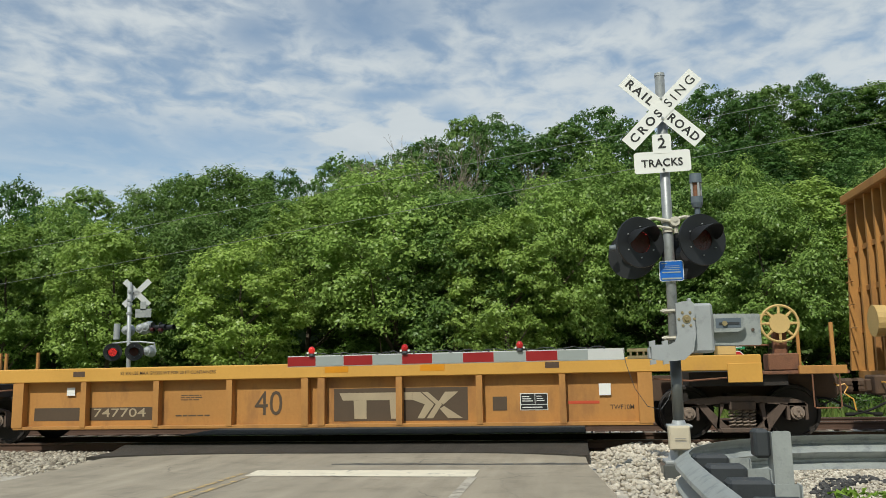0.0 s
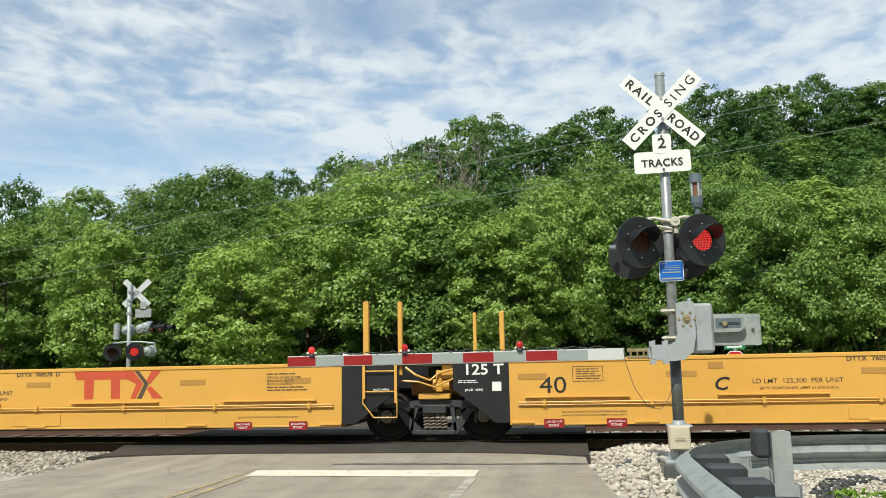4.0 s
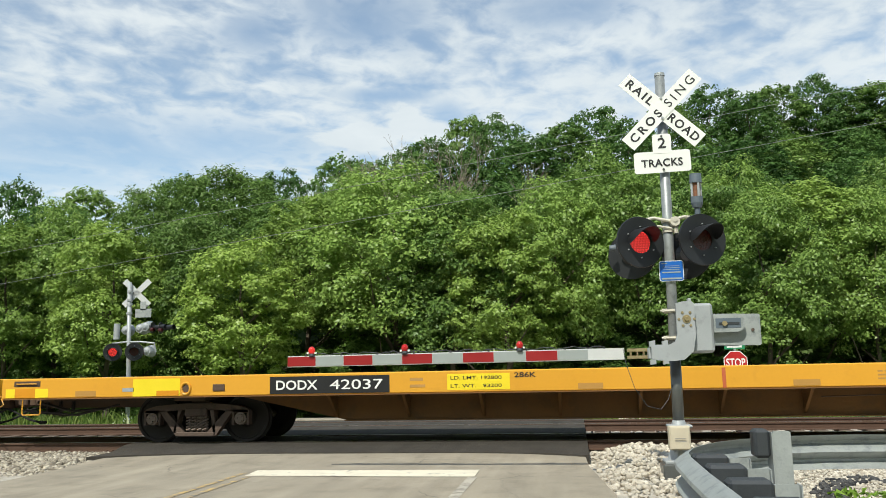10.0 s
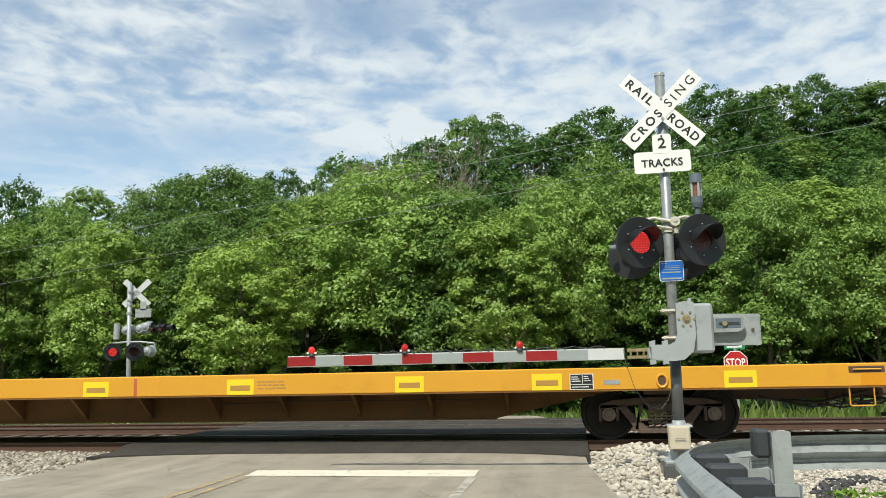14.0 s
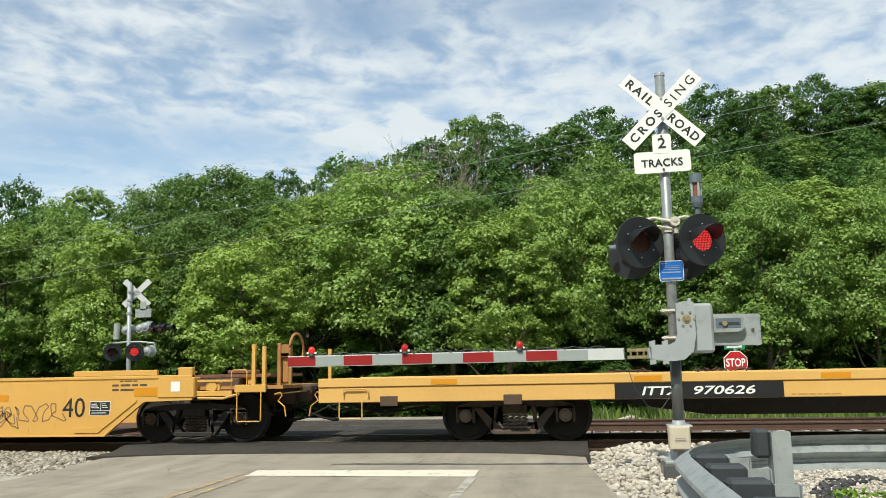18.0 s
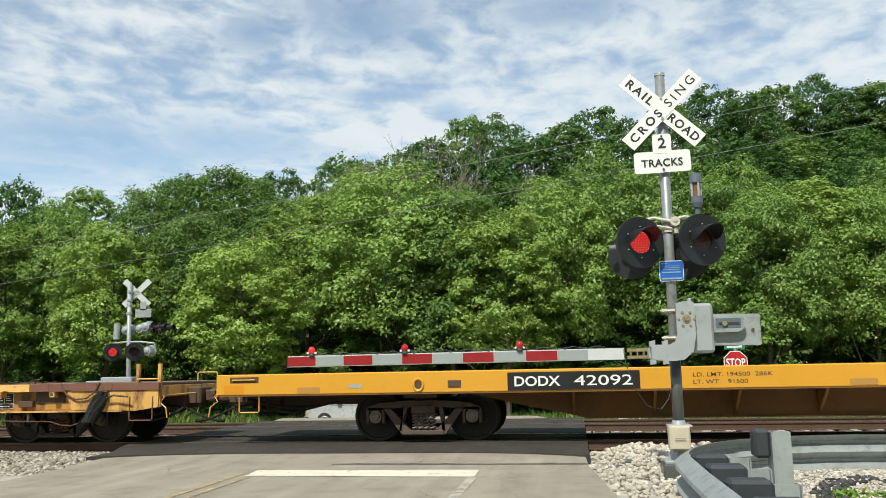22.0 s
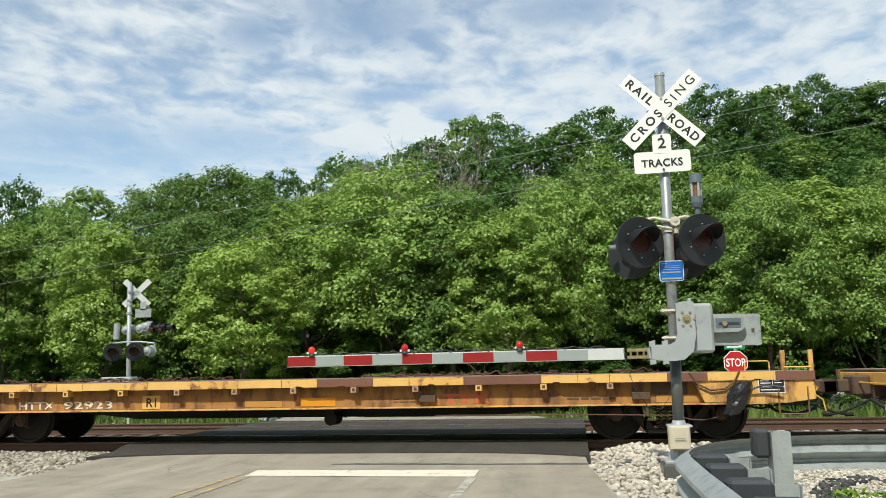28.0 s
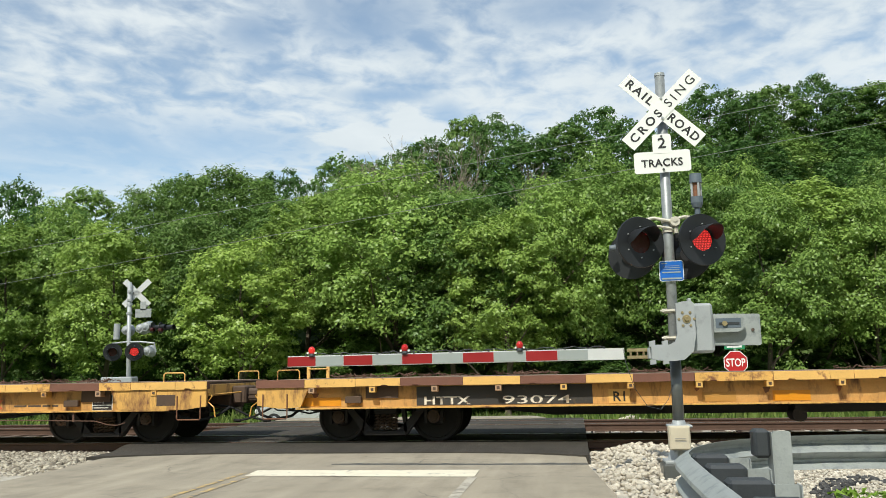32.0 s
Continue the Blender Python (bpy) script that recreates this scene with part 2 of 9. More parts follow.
M = {
    "ground": mat("grass_ground", (0.07, 0.11, 0.025), 0.95, vary=0.5, scale=0.25, fine=6, bump=0.6, second=(0.13, 0.12, 0.05), amount=0.35, edge=0.2),
    "gravel": mat("gravel_ground", (0.43, 0.39, 0.325), 0.95, vary=0.35, scale=5, fine=70, bump=1.0, second=(0.27, 0.25, 0.22), amount=0.4, edge=0.12),
    "asphalt": mat("worn_asphalt", (0.285, 0.246, 0.186), 0.9, vary=0.3, scale=1.1, fine=120, bump=0.45, second=(0.232, 0.199, 0.150), amount=0.5, edge=0.25),
    "tar": mat("dark_asphalt", (0.052, 0.046, 0.039), 0.85, vary=0.3, scale=1.6, fine=130, bump=0.5, second=(0.090, 0.080, 0.067), amount=0.45, edge=0.25, spec=0.2),
    "white_line": mat("worn_white_road_paint", (0.66, 0.595, 0.465), 0.8, vary=0.2, scale=4, fine=120, bump=0.2, second=(0.27, 0.25, 0.22), amount=0.32, edge=0.1),
    "faint_line": mat("faint_white_road_paint", (0.42, 0.38, 0.31), 0.85, vary=0.25, scale=4, fine=120, bump=0.3, second=(0.27, 0.24, 0.20), amount=0.62, edge=0.15),
    "arm_white": mat("white_fibreglass", (0.55, 0.56, 0.55), 0.5, vary=0.08, scale=4, fine=50, bump=0.03),
    "yellow_line": mat("worn_yellow_road_paint", (0.46, 0.32, 0.13), 0.8, vary=0.2, scale=6, fine=120, bump=0.2, second=(0.25, 0.225, 0.185), amount=0.66, edge=0.15),
    "rail": mat("rusty_rail_steel", (0.095, 0.055, 0.038), 0.6, 0.3, vary=0.3, scale=4, fine=60, bump=0.2),
    "rail_top": mat("polished_rail_head", (0.45, 0.43, 0.42), 0.3, 0.9, vary=0.1, scale=5, fine=80, bump=0.05),
    "tie": mat("weathered_tie", (0.10, 0.075, 0.055), 0.9, vary=0.4, scale=4, fine=30, bump=0.6, rand=0.3),
    "stone": mat("limestone", (0.42, 0.375, 0.305), 0.9, vary=0.25, scale=6, fine=50, bump=0.5, rand=0.35),
    "galv": mat("galvanised_steel", (0.31, 0.33, 0.322), 0.55, 0.25, vary=0.2, scale=5, fine=60, bump=0.1, second=(0.20, 0.222, 0.228), amount=0.5, edge=0.2),
    "silver": mat("aluminium_paint", (0.36, 0.38, 0.39), 0.5, 0.2, vary=0.12, scale=4, fine=70, bump=0.08, second=(0.26, 0.27, 0.28), amount=0.4, edge=0.25),
    "mast_grey": mat("weathered_mast_aluminium", (0.26, 0.275, 0.275), 0.45, 0.35, vary=0.2, scale=5, fine=60, bump=0.08, second=(0.17, 0.18, 0.18), amount=0.45, edge=0.25),
    "black": mat("black_enamel", (0.012, 0.013, 0.015), 0.45, vary=0.3, scale=5, fine=60, bump=0.05),
    "sign": mat("white_sign_face", (0.80, 0.80, 0.77), 0.45, vary=0.06, scale=3, fine=50, bump=0.02),
    "ink": mat("black_lettering", (0.012, 0.012, 0.012), 0.6, vary=0.2, scale=8, fine=60, bump=0.0),
    "white_ink": mat("white_lettering", (0.75, 0.75, 0.72), 0.6, vary=0.15, scale=6, fine=60, bump=0.0),
    "worn_white": mat("worn_white_lettering", (0.62, 0.58, 0.50), 0.65, vary=0.2, scale=5, fine=60, bump=0.0, second=(0.13, 0.08, 0.05), amount=0.42, edge=0.08),
    "red": mat("red_reflective", (0.27, 0.012, 0.014), 0.4, vary=0.12, scale=4, fine=60, bump=0.03),
    "grey_reflective": mat("silver_reflective", (0.30, 0.33, 0.32), 0.4, 0.0, vary=0.08, scale=4, fine=60, bump=0.03),
    "blue": mat("blue_sign_face", (0.01, 0.12, 0.48), 0.4, vary=0.1, scale=6, fine=60, bump=0.02),
    "dark_galv": mat("dark_galvanised_pipe", (0.12, 0.125, 0.12), 0.35, 0.5, vary=0.2, scale=5, fine=60, bump=0.08),
    "stop_red": mat("red_sign_face", (0.46, 0.018, 0.02), 0.4, vary=0.08, scale=4, fine=60, bump=0.02),
    "lens": mat("dark_red_lens", (0.045, 0.006, 0.005), 0.15, vary=0.2, scale=30, fine=160, bump=0.3),
    "lit": led_mat("lit_red_lens", 1.0),
    "half_lit": led_mat("weakly_lit_red_lens", 0.26),
    "slate": mat("slate_grey_paint", (0.10, 0.125, 0.15), 0.5, vary=0.15, scale=5, fine=50, bump=0.05),
    "cream": mat("cream_cast_metal", (0.50, 0.47, 0.39), 0.6, 0.1, vary=0.2, scale=7, fine=60, bump=0.1, second=(0.27, 0.22, 0.15), amount=0.4, edge=0.2),
    "brass": mat("dull_brass", (0.36, 0.29, 0.16), 0.45, 0.6, vary=0.2, scale=7, fine=60, bump=0.08),
    "beige": mat("beige_box_paint", (0.50, 0.44, 0.33), 0.6, vary=0.12, scale=5, fine=50, bump=0.05, second=(0.33, 0.29, 0.23), amount=0.3, edge=0.2),
    "concrete": mat("concrete", (0.25, 0.24, 0.22), 0.9, vary=0.25, scale=4, fine=60, bump=0.4),
    "rubber": mat("dark_plastic", (0.030, 0.034, 0.038), 0.55, vary=0.25, scale=6, fine=60, bump=0.1),
    "hose": mat("black_rubber_hose", (0.012, 0.012, 0.012), 0.75, vary=0.25, scale=6, fine=60, bump=0.1, spec=0.25),
    "wire": mat("wire", (0.28, 0.29, 0.28), 0.5, 0.3, vary=0.1, bump=0),
    "bark": mat("bark", (0.09, 0.07, 0.05), 0.95, vary=0.4, scale=2, fine=14, bump=0.8),
    "twig": mat("bare_twig", (0.26, 0.22, 0.17), 0.9, vary=0.3, scale=2, fine=14, bump=0.3),
    # freight cars
    "yellow": mat("yellow_car_paint", (0.66, 0.355, 0.07), 0.42, vary=0.07, scale=1.2, fine=25, bump=0.03, second=(0.56, 0.295, 0.062), amount=0.3, edge=0.35),
    "deep_yellow": mat("deep_yellow_car_paint", (0.64, 0.31, 0.028), 0.38, vary=0.08, scale=1.0, fine=25, bump=0.03, second=(0.53, 0.24, 0.026), amount=0.35, edge=0.35, rand=0.06),
    "bright_yellow": mat("bright_yellow_car_paint", (0.70, 0.38, 0.02), 0.38, vary=0.08, scale=1.0, fine=25, bump=0.03, second=(0.58, 0.30, 0.025), amount=0.3, edge=0.35),
    "lemon": mat("lemon_yellow_patch", (0.80, 0.62, 0.02), 0.45, vary=0.06, scale=4, fine=40, bump=0.02),
    "amber": mat("amber_reflector", (0.62, 0.25, 0.01), 0.4, vary=0.1, scale=6, fine=40, bump=0.03),
    "dull_amber": mat("dull_amber_reflector", (0.42, 0.22, 0.05), 0.5, vary=0.1, scale=6, fine=40, bump=0.03),
    "pale_yellow": mat("faded_yellow_paint", (0.64, 0.375, 0.105), 0.6, vary=0.12, scale=1.0, fine=20, bump=0.05, second=(0.36, 0.17, 0.06), amount=0.22, edge=0.18, streak=True),
    "old_yellow": mat("old_yellow_paint", (0.41, 0.195, 0.05), 0.65, vary=0.2, scale=1.2, fine=20, bump=0.1, second=(0.21, 0.095, 0.04), amount=0.52, edge=0.3, streak=True),
    "rust_yellow": mat("rusting_yellow_paint", (0.60, 0.335, 0.085), 0.65, vary=0.25, scale=2.6, fine=30, bump=0.18, second=(0.17, 0.068, 0.032), amount=0.54, edge=0.16, streak=True),
    "rust_yellow_light": mat("faded_rusting_yellow_paint", (0.50, 0.27, 0.07), 0.65, vary=0.2, scale=2.6, fine=30, bump=0.12, second=(0.20, 0.085, 0.04), amount=0.44, edge=0.14, streak=True),
    "rust_rail": mat("rust_eaten_yellow_paint", (0.63, 0.35, 0.09), 0.7, vary=0.25, scale=3.4, fine=40, bump=0.25, second=(0.20, 0.075, 0.038), amount=0.54, edge=0.14),
    "rail_pale": mat("chalky_yellow_rail_paint", (0.68, 0.40, 0.115), 0.65, vary=0.2, scale=3.0, fine=40, bump=0.15, second=(0.26, 0.105, 0.05), amount=0.30, edge=0.10),
    "tan_pocket": mat("rust_dusted_tan_paint", (0.40, 0.25, 0.15), 0.75, vary=0.2, scale=6, fine=40, bump=0.1, second=(0.22, 0.10, 0.06), amount=0.35, edge=0.15),
    "rail_dark": mat("bare_rusted_rail", (0.155, 0.068, 0.045), 0.85, vary=0.35, scale=4.0, fine=50, bump=0.3, second=(0.42, 0.22, 0.10), amount=0.16, edge=0.08),
    # sill paints: rust and grime, darkened to carry the top rail's shade too
    "dirty_shade_yellow": mat("dirty_shaded_sill_paint", (0.46, 0.25, 0.075), 0.7, vary=0.35, scale=2.2, fine=30, bump=0.15, second=(0.14, 0.07, 0.036), amount=0.50, edge=0.16, streak=True),
    "grimy_shade_yellow": mat("grimy_shaded_rusting_paint", (0.30, 0.145, 0.038), 0.7, vary=0.35, scale=2.6, fine=30, bump=0.18, second=(0.095, 0.045, 0.026), amount=0.62, edge=0.2, streak=True),
    "chain": mat("rusty_chain", (0.10, 0.052, 0.033), 0.8, vary=0.35, scale=6, fine=50, bump=0.2),
    "black_wrap": mat("black_plastic_wrap", (0.012, 0.012, 0.013), 0.28, vary=0.3, scale=6, fine=14, bump=0.8),
    "orange_patch": mat("orange_patch", (0.72, 0.32, 0.12), 0.5, vary=0.1, bump=0.0),
    "brown": mat("brown_grimy_steel", (0.075, 0.045, 0.028), 0.75, vary=0.3, scale=2, fine=30, bump=0.15, second=(0.14, 0.075, 0.03), amount=0.4, edge=0.3),
    # underside colour, browner and darker than the side sills
    "belly": mat("brown_yellow_underside", (0.165, 0.076, 0.020), 0.75, vary=0.3, scale=1.5, fine=30, bump=0.12, second=(0.10, 0.06, 0.025), amount=0.5, edge=0.3),
    "rust": mat("rust", (0.17, 0.075, 0.04), 0.85, vary=0.35, scale=3, fine=40, bump=0.3, second=(0.08, 0.045, 0.03), amount=0.5, edge=0.2),
    # running gear colour lowered to carry the deep shade under the cars
    "dark_steel": mat("dark_running_gear", (0.020, 0.016, 0.014), 0.75, vary=0.35, scale=4, fine=40, bump=0.2, second=(0.050, 0.034, 0.024), amount=0.4, edge=0.2),
    "frame_steel": mat("dusty_cast_steel", (0.085, 0.058, 0.044), 0.8, vary=0.35, scale=4, fine=40, bump=0.25, second=(0.05, 0.036, 0.03), amount=0.5, edge=0.2),
    "new_steel": mat("new_black_cast_steel", (0.035, 0.037, 0.04), 0.55, vary=0.25, scale=4, fine=40, bump=0.15),
    "spring": mat("dusty_spring_steel", (0.19, 0.145, 0.115), 0.7, vary=0.3, scale=6, fine=40, bump=0.1),
    "tread": mat("bright_wheel_tread", (0.26, 0.22, 0.19), 0.45, 0.6, vary=0.2, scale=4, fine=40, bump=0.05),
    "car_black": mat("black_car_paint", (0.014, 0.014, 0.016), 0.4, vary=0.2, scale=3, fine=30, bump=0.02),
    "worn_black": mat("worn_black_panel", (0.030, 0.028, 0.026), 0.6, vary=0.3, scale=3, fine=30, bump=0.05, second=(0.11, 0.08, 0.05), amount=0.3, edge=0.2),
    "wood": mat("weathered_deck_plank", (0.16, 0.11, 0.08), 0.9, vary=0.4, scale=2, fine=20, bump=0.5, rand=0.3),
    "logo_red": mat("faded_red_paint", (0.52, 0.075, 0.03), 0.55, vary=0.1, scale=3, fine=40, bump=0.0),
    "logo_dull": mat("dull_red_paint", (0.45, 0.10, 0.04), 0.6, vary=0.2, scale=3, fine=40, bump=0.0, second=(0.62, 0.34, 0.09), amount=0.3, edge=0.2),
    "logo_grey": mat("faded_white_paint", (0.36, 0.29, 0.19), 0.7, vary=0.2, scale=3, fine=40, bump=0.0),
    "soot": mat("faded_black_paint", (0.075, 0.05, 0.03), 0.7, vary=0.25, scale=3, fine=40, bump=0.0),
    "spray": mat("thin_spray_paint", (0.22, 0.13, 0.06), 0.7, vary=0.3, scale=4, fine=40, bump=0.0, second=(0.50, 0.275, 0.075), amount=0.50, edge=0.3),
    "faint": mat("fine_print", (0.40, 0.22, 0.06), 0.7, vary=0.2, scale=3, fine=40, bump=0.0),
    "purple": mat("purple_paint", (0.30, 0.05, 0.32), 0.6, vary=0.1, bump=0),
    "glass": mat("dark_window_glass", (0.02, 0.025, 0.03), 0.08, vary=0.1, bump=0, spec=0.8),
    "car_silver": mat("silver_car_paint", (0.55, 0.56, 0.56), 0.3, 0.3, vary=0.05, bump=0),
    "car_blue": mat("slate_blue_car_paint", (0.12, 0.17, 0.24), 0.3, 0.3, vary=0.05, bump=0),
    "tyre": mat("tyre", (0.02, 0.02, 0.02), 0.8, vary=0.2, bump=0.1),
    "chrome": mat("chrome", (0.6, 0.6, 0.6), 0.2, 0.9, vary=0.1, bump=0),
    "leaf_mid": leaf_mat("leaf_mid", (0.134, 0.222, 0.044), (0.268, 0.378, 0.098), 0.6),
    "leaf_light": leaf_mat("leaf_light", (0.215, 0.308, 0.056), (0.390, 0.505, 0.126), 0.45),
    "leaf_deep": leaf_mat("leaf_deep", (0.098, 0.174, 0.038), (0.210, 0.312, 0.080), 0.35),
    # bush greens darker than the crowns, canopy shade put into the colour
    "leaf_bush": leaf_mat("leaf_bush", (0.075, 0.140, 0.028), (0.165, 0.262, 0.060), 0.45),
    "leaf_plant": leaf_mat("leaf_plant", (0.16, 0.26, 0.03), (0.30, 0.42, 0.07), 0.1),
    "leaf_dark": leaf_mat("leaf_dark", (0.06, 0.125, 0.03), (0.145, 0.245, 0.062), 0.5),
    "grass": leaf_mat("grass_blade", (0.07, 0.13, 0.02), (0.19, 0.24, 0.06), 0.2),
}
add_streaks(M["asphalt"], (2.2, 0.22, 1.0), 0.84)
add_streaks(M["tar"], (2.6, 0.35, 1.0), 0.80)
add_cracks(M["asphalt"], 0.55, 0.010, 0.4)
add_cracks(M["tar"], 0.4, 0.010, 0.5)

# ---- mesh helpers ----


def link_mesh(name, bm, material, parent=None, label="", smooth=False):
    me = bpy.data.meshes.new(name)
    bm.to_mesh(me)
    bm.free()
    me.materials.append(M[material] if isinstance(material, str) else material)
    if smooth:
        me.shade_smooth()
    ob = new(name, me)
    ob.parent = parent
    if label:
        ob["label"] = label
    return ob


def part(name, bm, material, parent, label="", smooth=False, at=None):
    ob = link_mesh(name, bm, material, parent, label, smooth)
    if at is not None:
        ob.matrix_basis = at if isinstance(at, Matrix) else Matrix.Translation(at)
    return ob


def empty(name, label, category, group="", kind=""):
    ob = new(name)
    ob.empty_display_size = 0.2
    return tagged(ob, label, category, group, kind)


def box(bm, x0, x1, y0, y1, z0, z1, bevel=0.0):
    v = [bm.verts.new(p) for p in ((x0, y0, z0), (x1, y0, z0), (x1, y1, z0), (x0, y1, z0), (x0, y0, z1), (x1, y0, z1), (x1, y1, z1), (x0, y1, z1))]
    fs = [bm.faces.new([v[i] for i in q]) for q in ((3, 2, 1, 0), (4, 5, 6, 7), (0, 1, 5, 4), (1, 2, 6, 5), (2, 3, 7, 6), (3, 0, 4, 7))]
    if bevel:
        es = list({e for f in fs for e in f.edges})
        bmesh.ops.bevel(bm, geom=es, offset=bevel, segments=1, affect="EDGES")
    return bm


def prism(bm, poly, y0, y1):
    """A plate with the outline poly in x and z, from y0 to y1 (outline counter-clockwise seen from -y)."""
    a = [bm.verts.new((x, y0, z)) for x, z in poly]
    b = [bm.verts.new((x, y1, z)) for x, z in poly]
    n = len(poly)
    bm.faces.new(a)
    bm.faces.new(b[::-1])
    for i in range(n):
        j = (i + 1) % n
        bm.faces.new((a[i], b[i], b[j], a[j]))
    return bm


def cyl(bm, p0, p1, r0, r1=None, seg=12, caps=True):
    p0, p1 = Vector(p0), Vector(p1)
    d = p1 - p0
    m = Matrix.Translation((p0 + p1) / 2) @ d.to_track_quat("Z", "Y").to_matrix().to_4x4()
    bmesh.ops.create_cone(bm, cap_ends=caps, segments=seg, radius1=r0, radius2=r0 if r1 is None else r1, depth=d.length, matrix=m)
    return bm


def tube(bm, pts, r, seg=6):
    """A round bar along the points pts."""
    pts = [Vector(p) for p in pts]
    rings = []
    for i, p in enumerate(pts):
        d = (pts[min(i + 1, len(pts) - 1)] - pts[max(i - 1, 0)]).normalized()
        a = d.cross(Vector((0, 0, 1)))
        a = Vector((1, 0, 0)) if a.length < 0.05 else a.normalized()
        b = d.cross(a)
        rings.append([bm.verts.new(p + r * (math.cos(2 * math.pi * k / seg) * a + math.sin(2 * math.pi * k / seg) * b)) for k in range(seg)])
    for q, w in zip(rings, rings[1:]):
        for k in range(seg):
            bm.faces.new((q[k], q[(k + 1) % seg], w[(k + 1) % seg], w[k]))
    bm.faces.new(rings[0][::-1])
    bm.faces.new(rings[-1])
    return bm


def B():
    return bmesh.new()


TEXTS = {}


def writing(name, body, width, height, material, parent, m, label="", spread=1.0, slant=0.0):
    """Flat lettering in the built-in font, drawn to a width and a height, centred on the pose m (x to the right, y up)."""
    key = (body, spread, slant)
    if key not in TEXTS:
        cu = bpy.data.curves.new("lettering", "FONT")
        cu.body, cu.resolution_u, cu.offset, cu.space_character = body, 3, 0.0 if "4" in body and len(body) < 4 else 0.004 if set("MWN4") & set(body) else 0.018 if spread == 1.0 else 0.026, spread
        cu.shear = slant
        ob = bpy.data.objects.new("lettering", cu)
        scene.collection.objects.link(ob)
        me = bpy.data.meshes.new_from_object(ob)
        bpy.data.objects.remove(ob)
        n = len(me.vertices)
        co = np.empty(n * 3, dtype=np.float32)
        me.vertices.foreach_get("co", co)
        co = co.reshape(-1, 3)
        lo, hi = co.min(0), co.max(0)
        polys = [tuple(p.vertices) for p in me.polygons]
        TEXTS[key] = ((co - (lo + hi) / 2) / np.maximum(hi - lo, 1e-6), polys)
        bpy.data.meshes.remove(me)
    co, polys = TEXTS[key]
    me = bpy.data.meshes.new(name)
    me.from_pydata([(float(x * width), float(y * height), 0.0) for x, y, _ in co], [], polys)
    me.materials.append(M[material])
    ob = new(name, me)
    ob.parent = parent
    ob.matrix_basis = m
    if label:
        ob["label"] = label
    return ob


UP = pose(0, 0, 0, 90, 0, 0)


def on_side(x, y, z):
    """The pose of lettering on a side that faces -y."""
    return Matrix.Translation((x, y, z)) @ UP


def card(bm, x0, x1, z0, z1, y, t=0.004):
    return box(bm, x0, x1, y - t, y, z0, z1)


# ---- ground ----
CL = 15.79          # centre line of the near track
CL2 = CL + 4.45     # centre line of the far track
ROAD = (-7.4, 0.25)  # the road's edges


def smooth(a, b, x):
    t = min(max((x - a) / (b - a), 0.0), 1.0)
    return t * t * (3 - 2 * t)


def land(x, y):
    """Height of the ground: verge, track bed, field and the wooded hill beyond."""
    z = -0.16
    z += (-0.22 + 0.16) * smooth(12.6, 13.4, y)
    z += -1.07 * smooth(22.8, 36.0, y)
    slope = min(max(0.11 + 0.0023 * (x + 82), 0.04), 0.42)
    d = max(y - 44.0, 0.0)
    rise = slope * (d if d < 95 else 95 + 30 * math.tanh((d - 95) / 30))
    z += rise * smooth(44, 62, y) * (1 - 0.9 * smooth(90, 400, abs(x)))
    z += 0.25 * noise.noise((x * 0.05, y * 0.05, 0)) * smooth(30, 60, y)
    # unseen hill behind the camera, added to hold back low sky light
    back = max(-22.0 - y, 0.0)
    z += 0.55 * (back if back < 70 else 70 + 45 * math.tanh((back - 70) / 45)) * smooth(0, 12, back) * (1 - 0.85 * smooth(160, 500, abs(x)))
    if y < 8:
        z += 0.02 * noise.noise((x * 0.4, y * 0.4, 3))
    return z


def make_ground():
    xs = np.unique(np.concatenate([np.linspace(-40, 30, 71), np.linspace(-140, 90, 60), np.sinh(np.linspace(-6, 6, 41)) * 14]))
    ys = np.unique(np.concatenate([np.linspace(-4, 60, 97), np.linspace(60, 190, 40), np.sinh(np.linspace(0, 6, 25)) * 12 + 190, -np.sinh(np.linspace(0, 5.5, 22)) * 6 - 4]))
    nx, ny = len(xs), len(ys)
    verts = [(float(x), float(y), land(x, y)) for y in ys for x in xs]
    faces = [(j * nx + i, j * nx + i + 1, (j + 1) * nx + i + 1, (j + 1) * nx + i) for j in range(ny - 1) for i in range(nx - 1)]
    me = bpy.data.meshes.new("ground")
    me.from_pydata(verts, [], faces)
    me.materials.append(M["ground"])
    me.materials.append(M["gravel"])
    me.shade_smooth()
    for p in me.polygons:
        c = p.center
        if 2 < c.y < 25.0 and abs(c.x) < 300:
            p.material_index = 1
    return tagged(new("ground", me), "gravel verge and grass running up to a wooded hill", "ground", kind="structure")


make_ground()


def ribbon(name, material, x0, x1, ys, zf, label, kind="structure", thick=0.25, edge=None, nx=24):
    """A slab across x0..x1 whose top follows zf along y."""
    bm = B()
    rows = []
    for y in ys:
        row = []
        for i in range(nx + 1):
            a = x0(y) + (x1(y) - x0(y)) * i / nx
            row.append(bm.verts.new((a, y, zf(a, y))))
        rows.append(row)
    for p, q in zip(rows, rows[1:]):
        for i in range(nx):
            bm.faces.new((p[i], p[i + 1], q[i + 1], q[i]))
    rim = [r[0] for r in rows][::-1] + rows[0][1:] + [r[-1] for r in rows[1:]] + rows[-1][-2:0:-1]
    low = [bm.verts.new((v.co.x, v.co.y, v.co.z - thick)) for v in rim]
    n = len(rim)
    for i in range(n):
        j = (i + 1) % n
        bm.faces.new((rim[i], low[i], low[j], rim[j]))
    ob = link_mesh(name, bm, material)
    return tagged(ob, label, name.replace("_", " "), kind=kind)


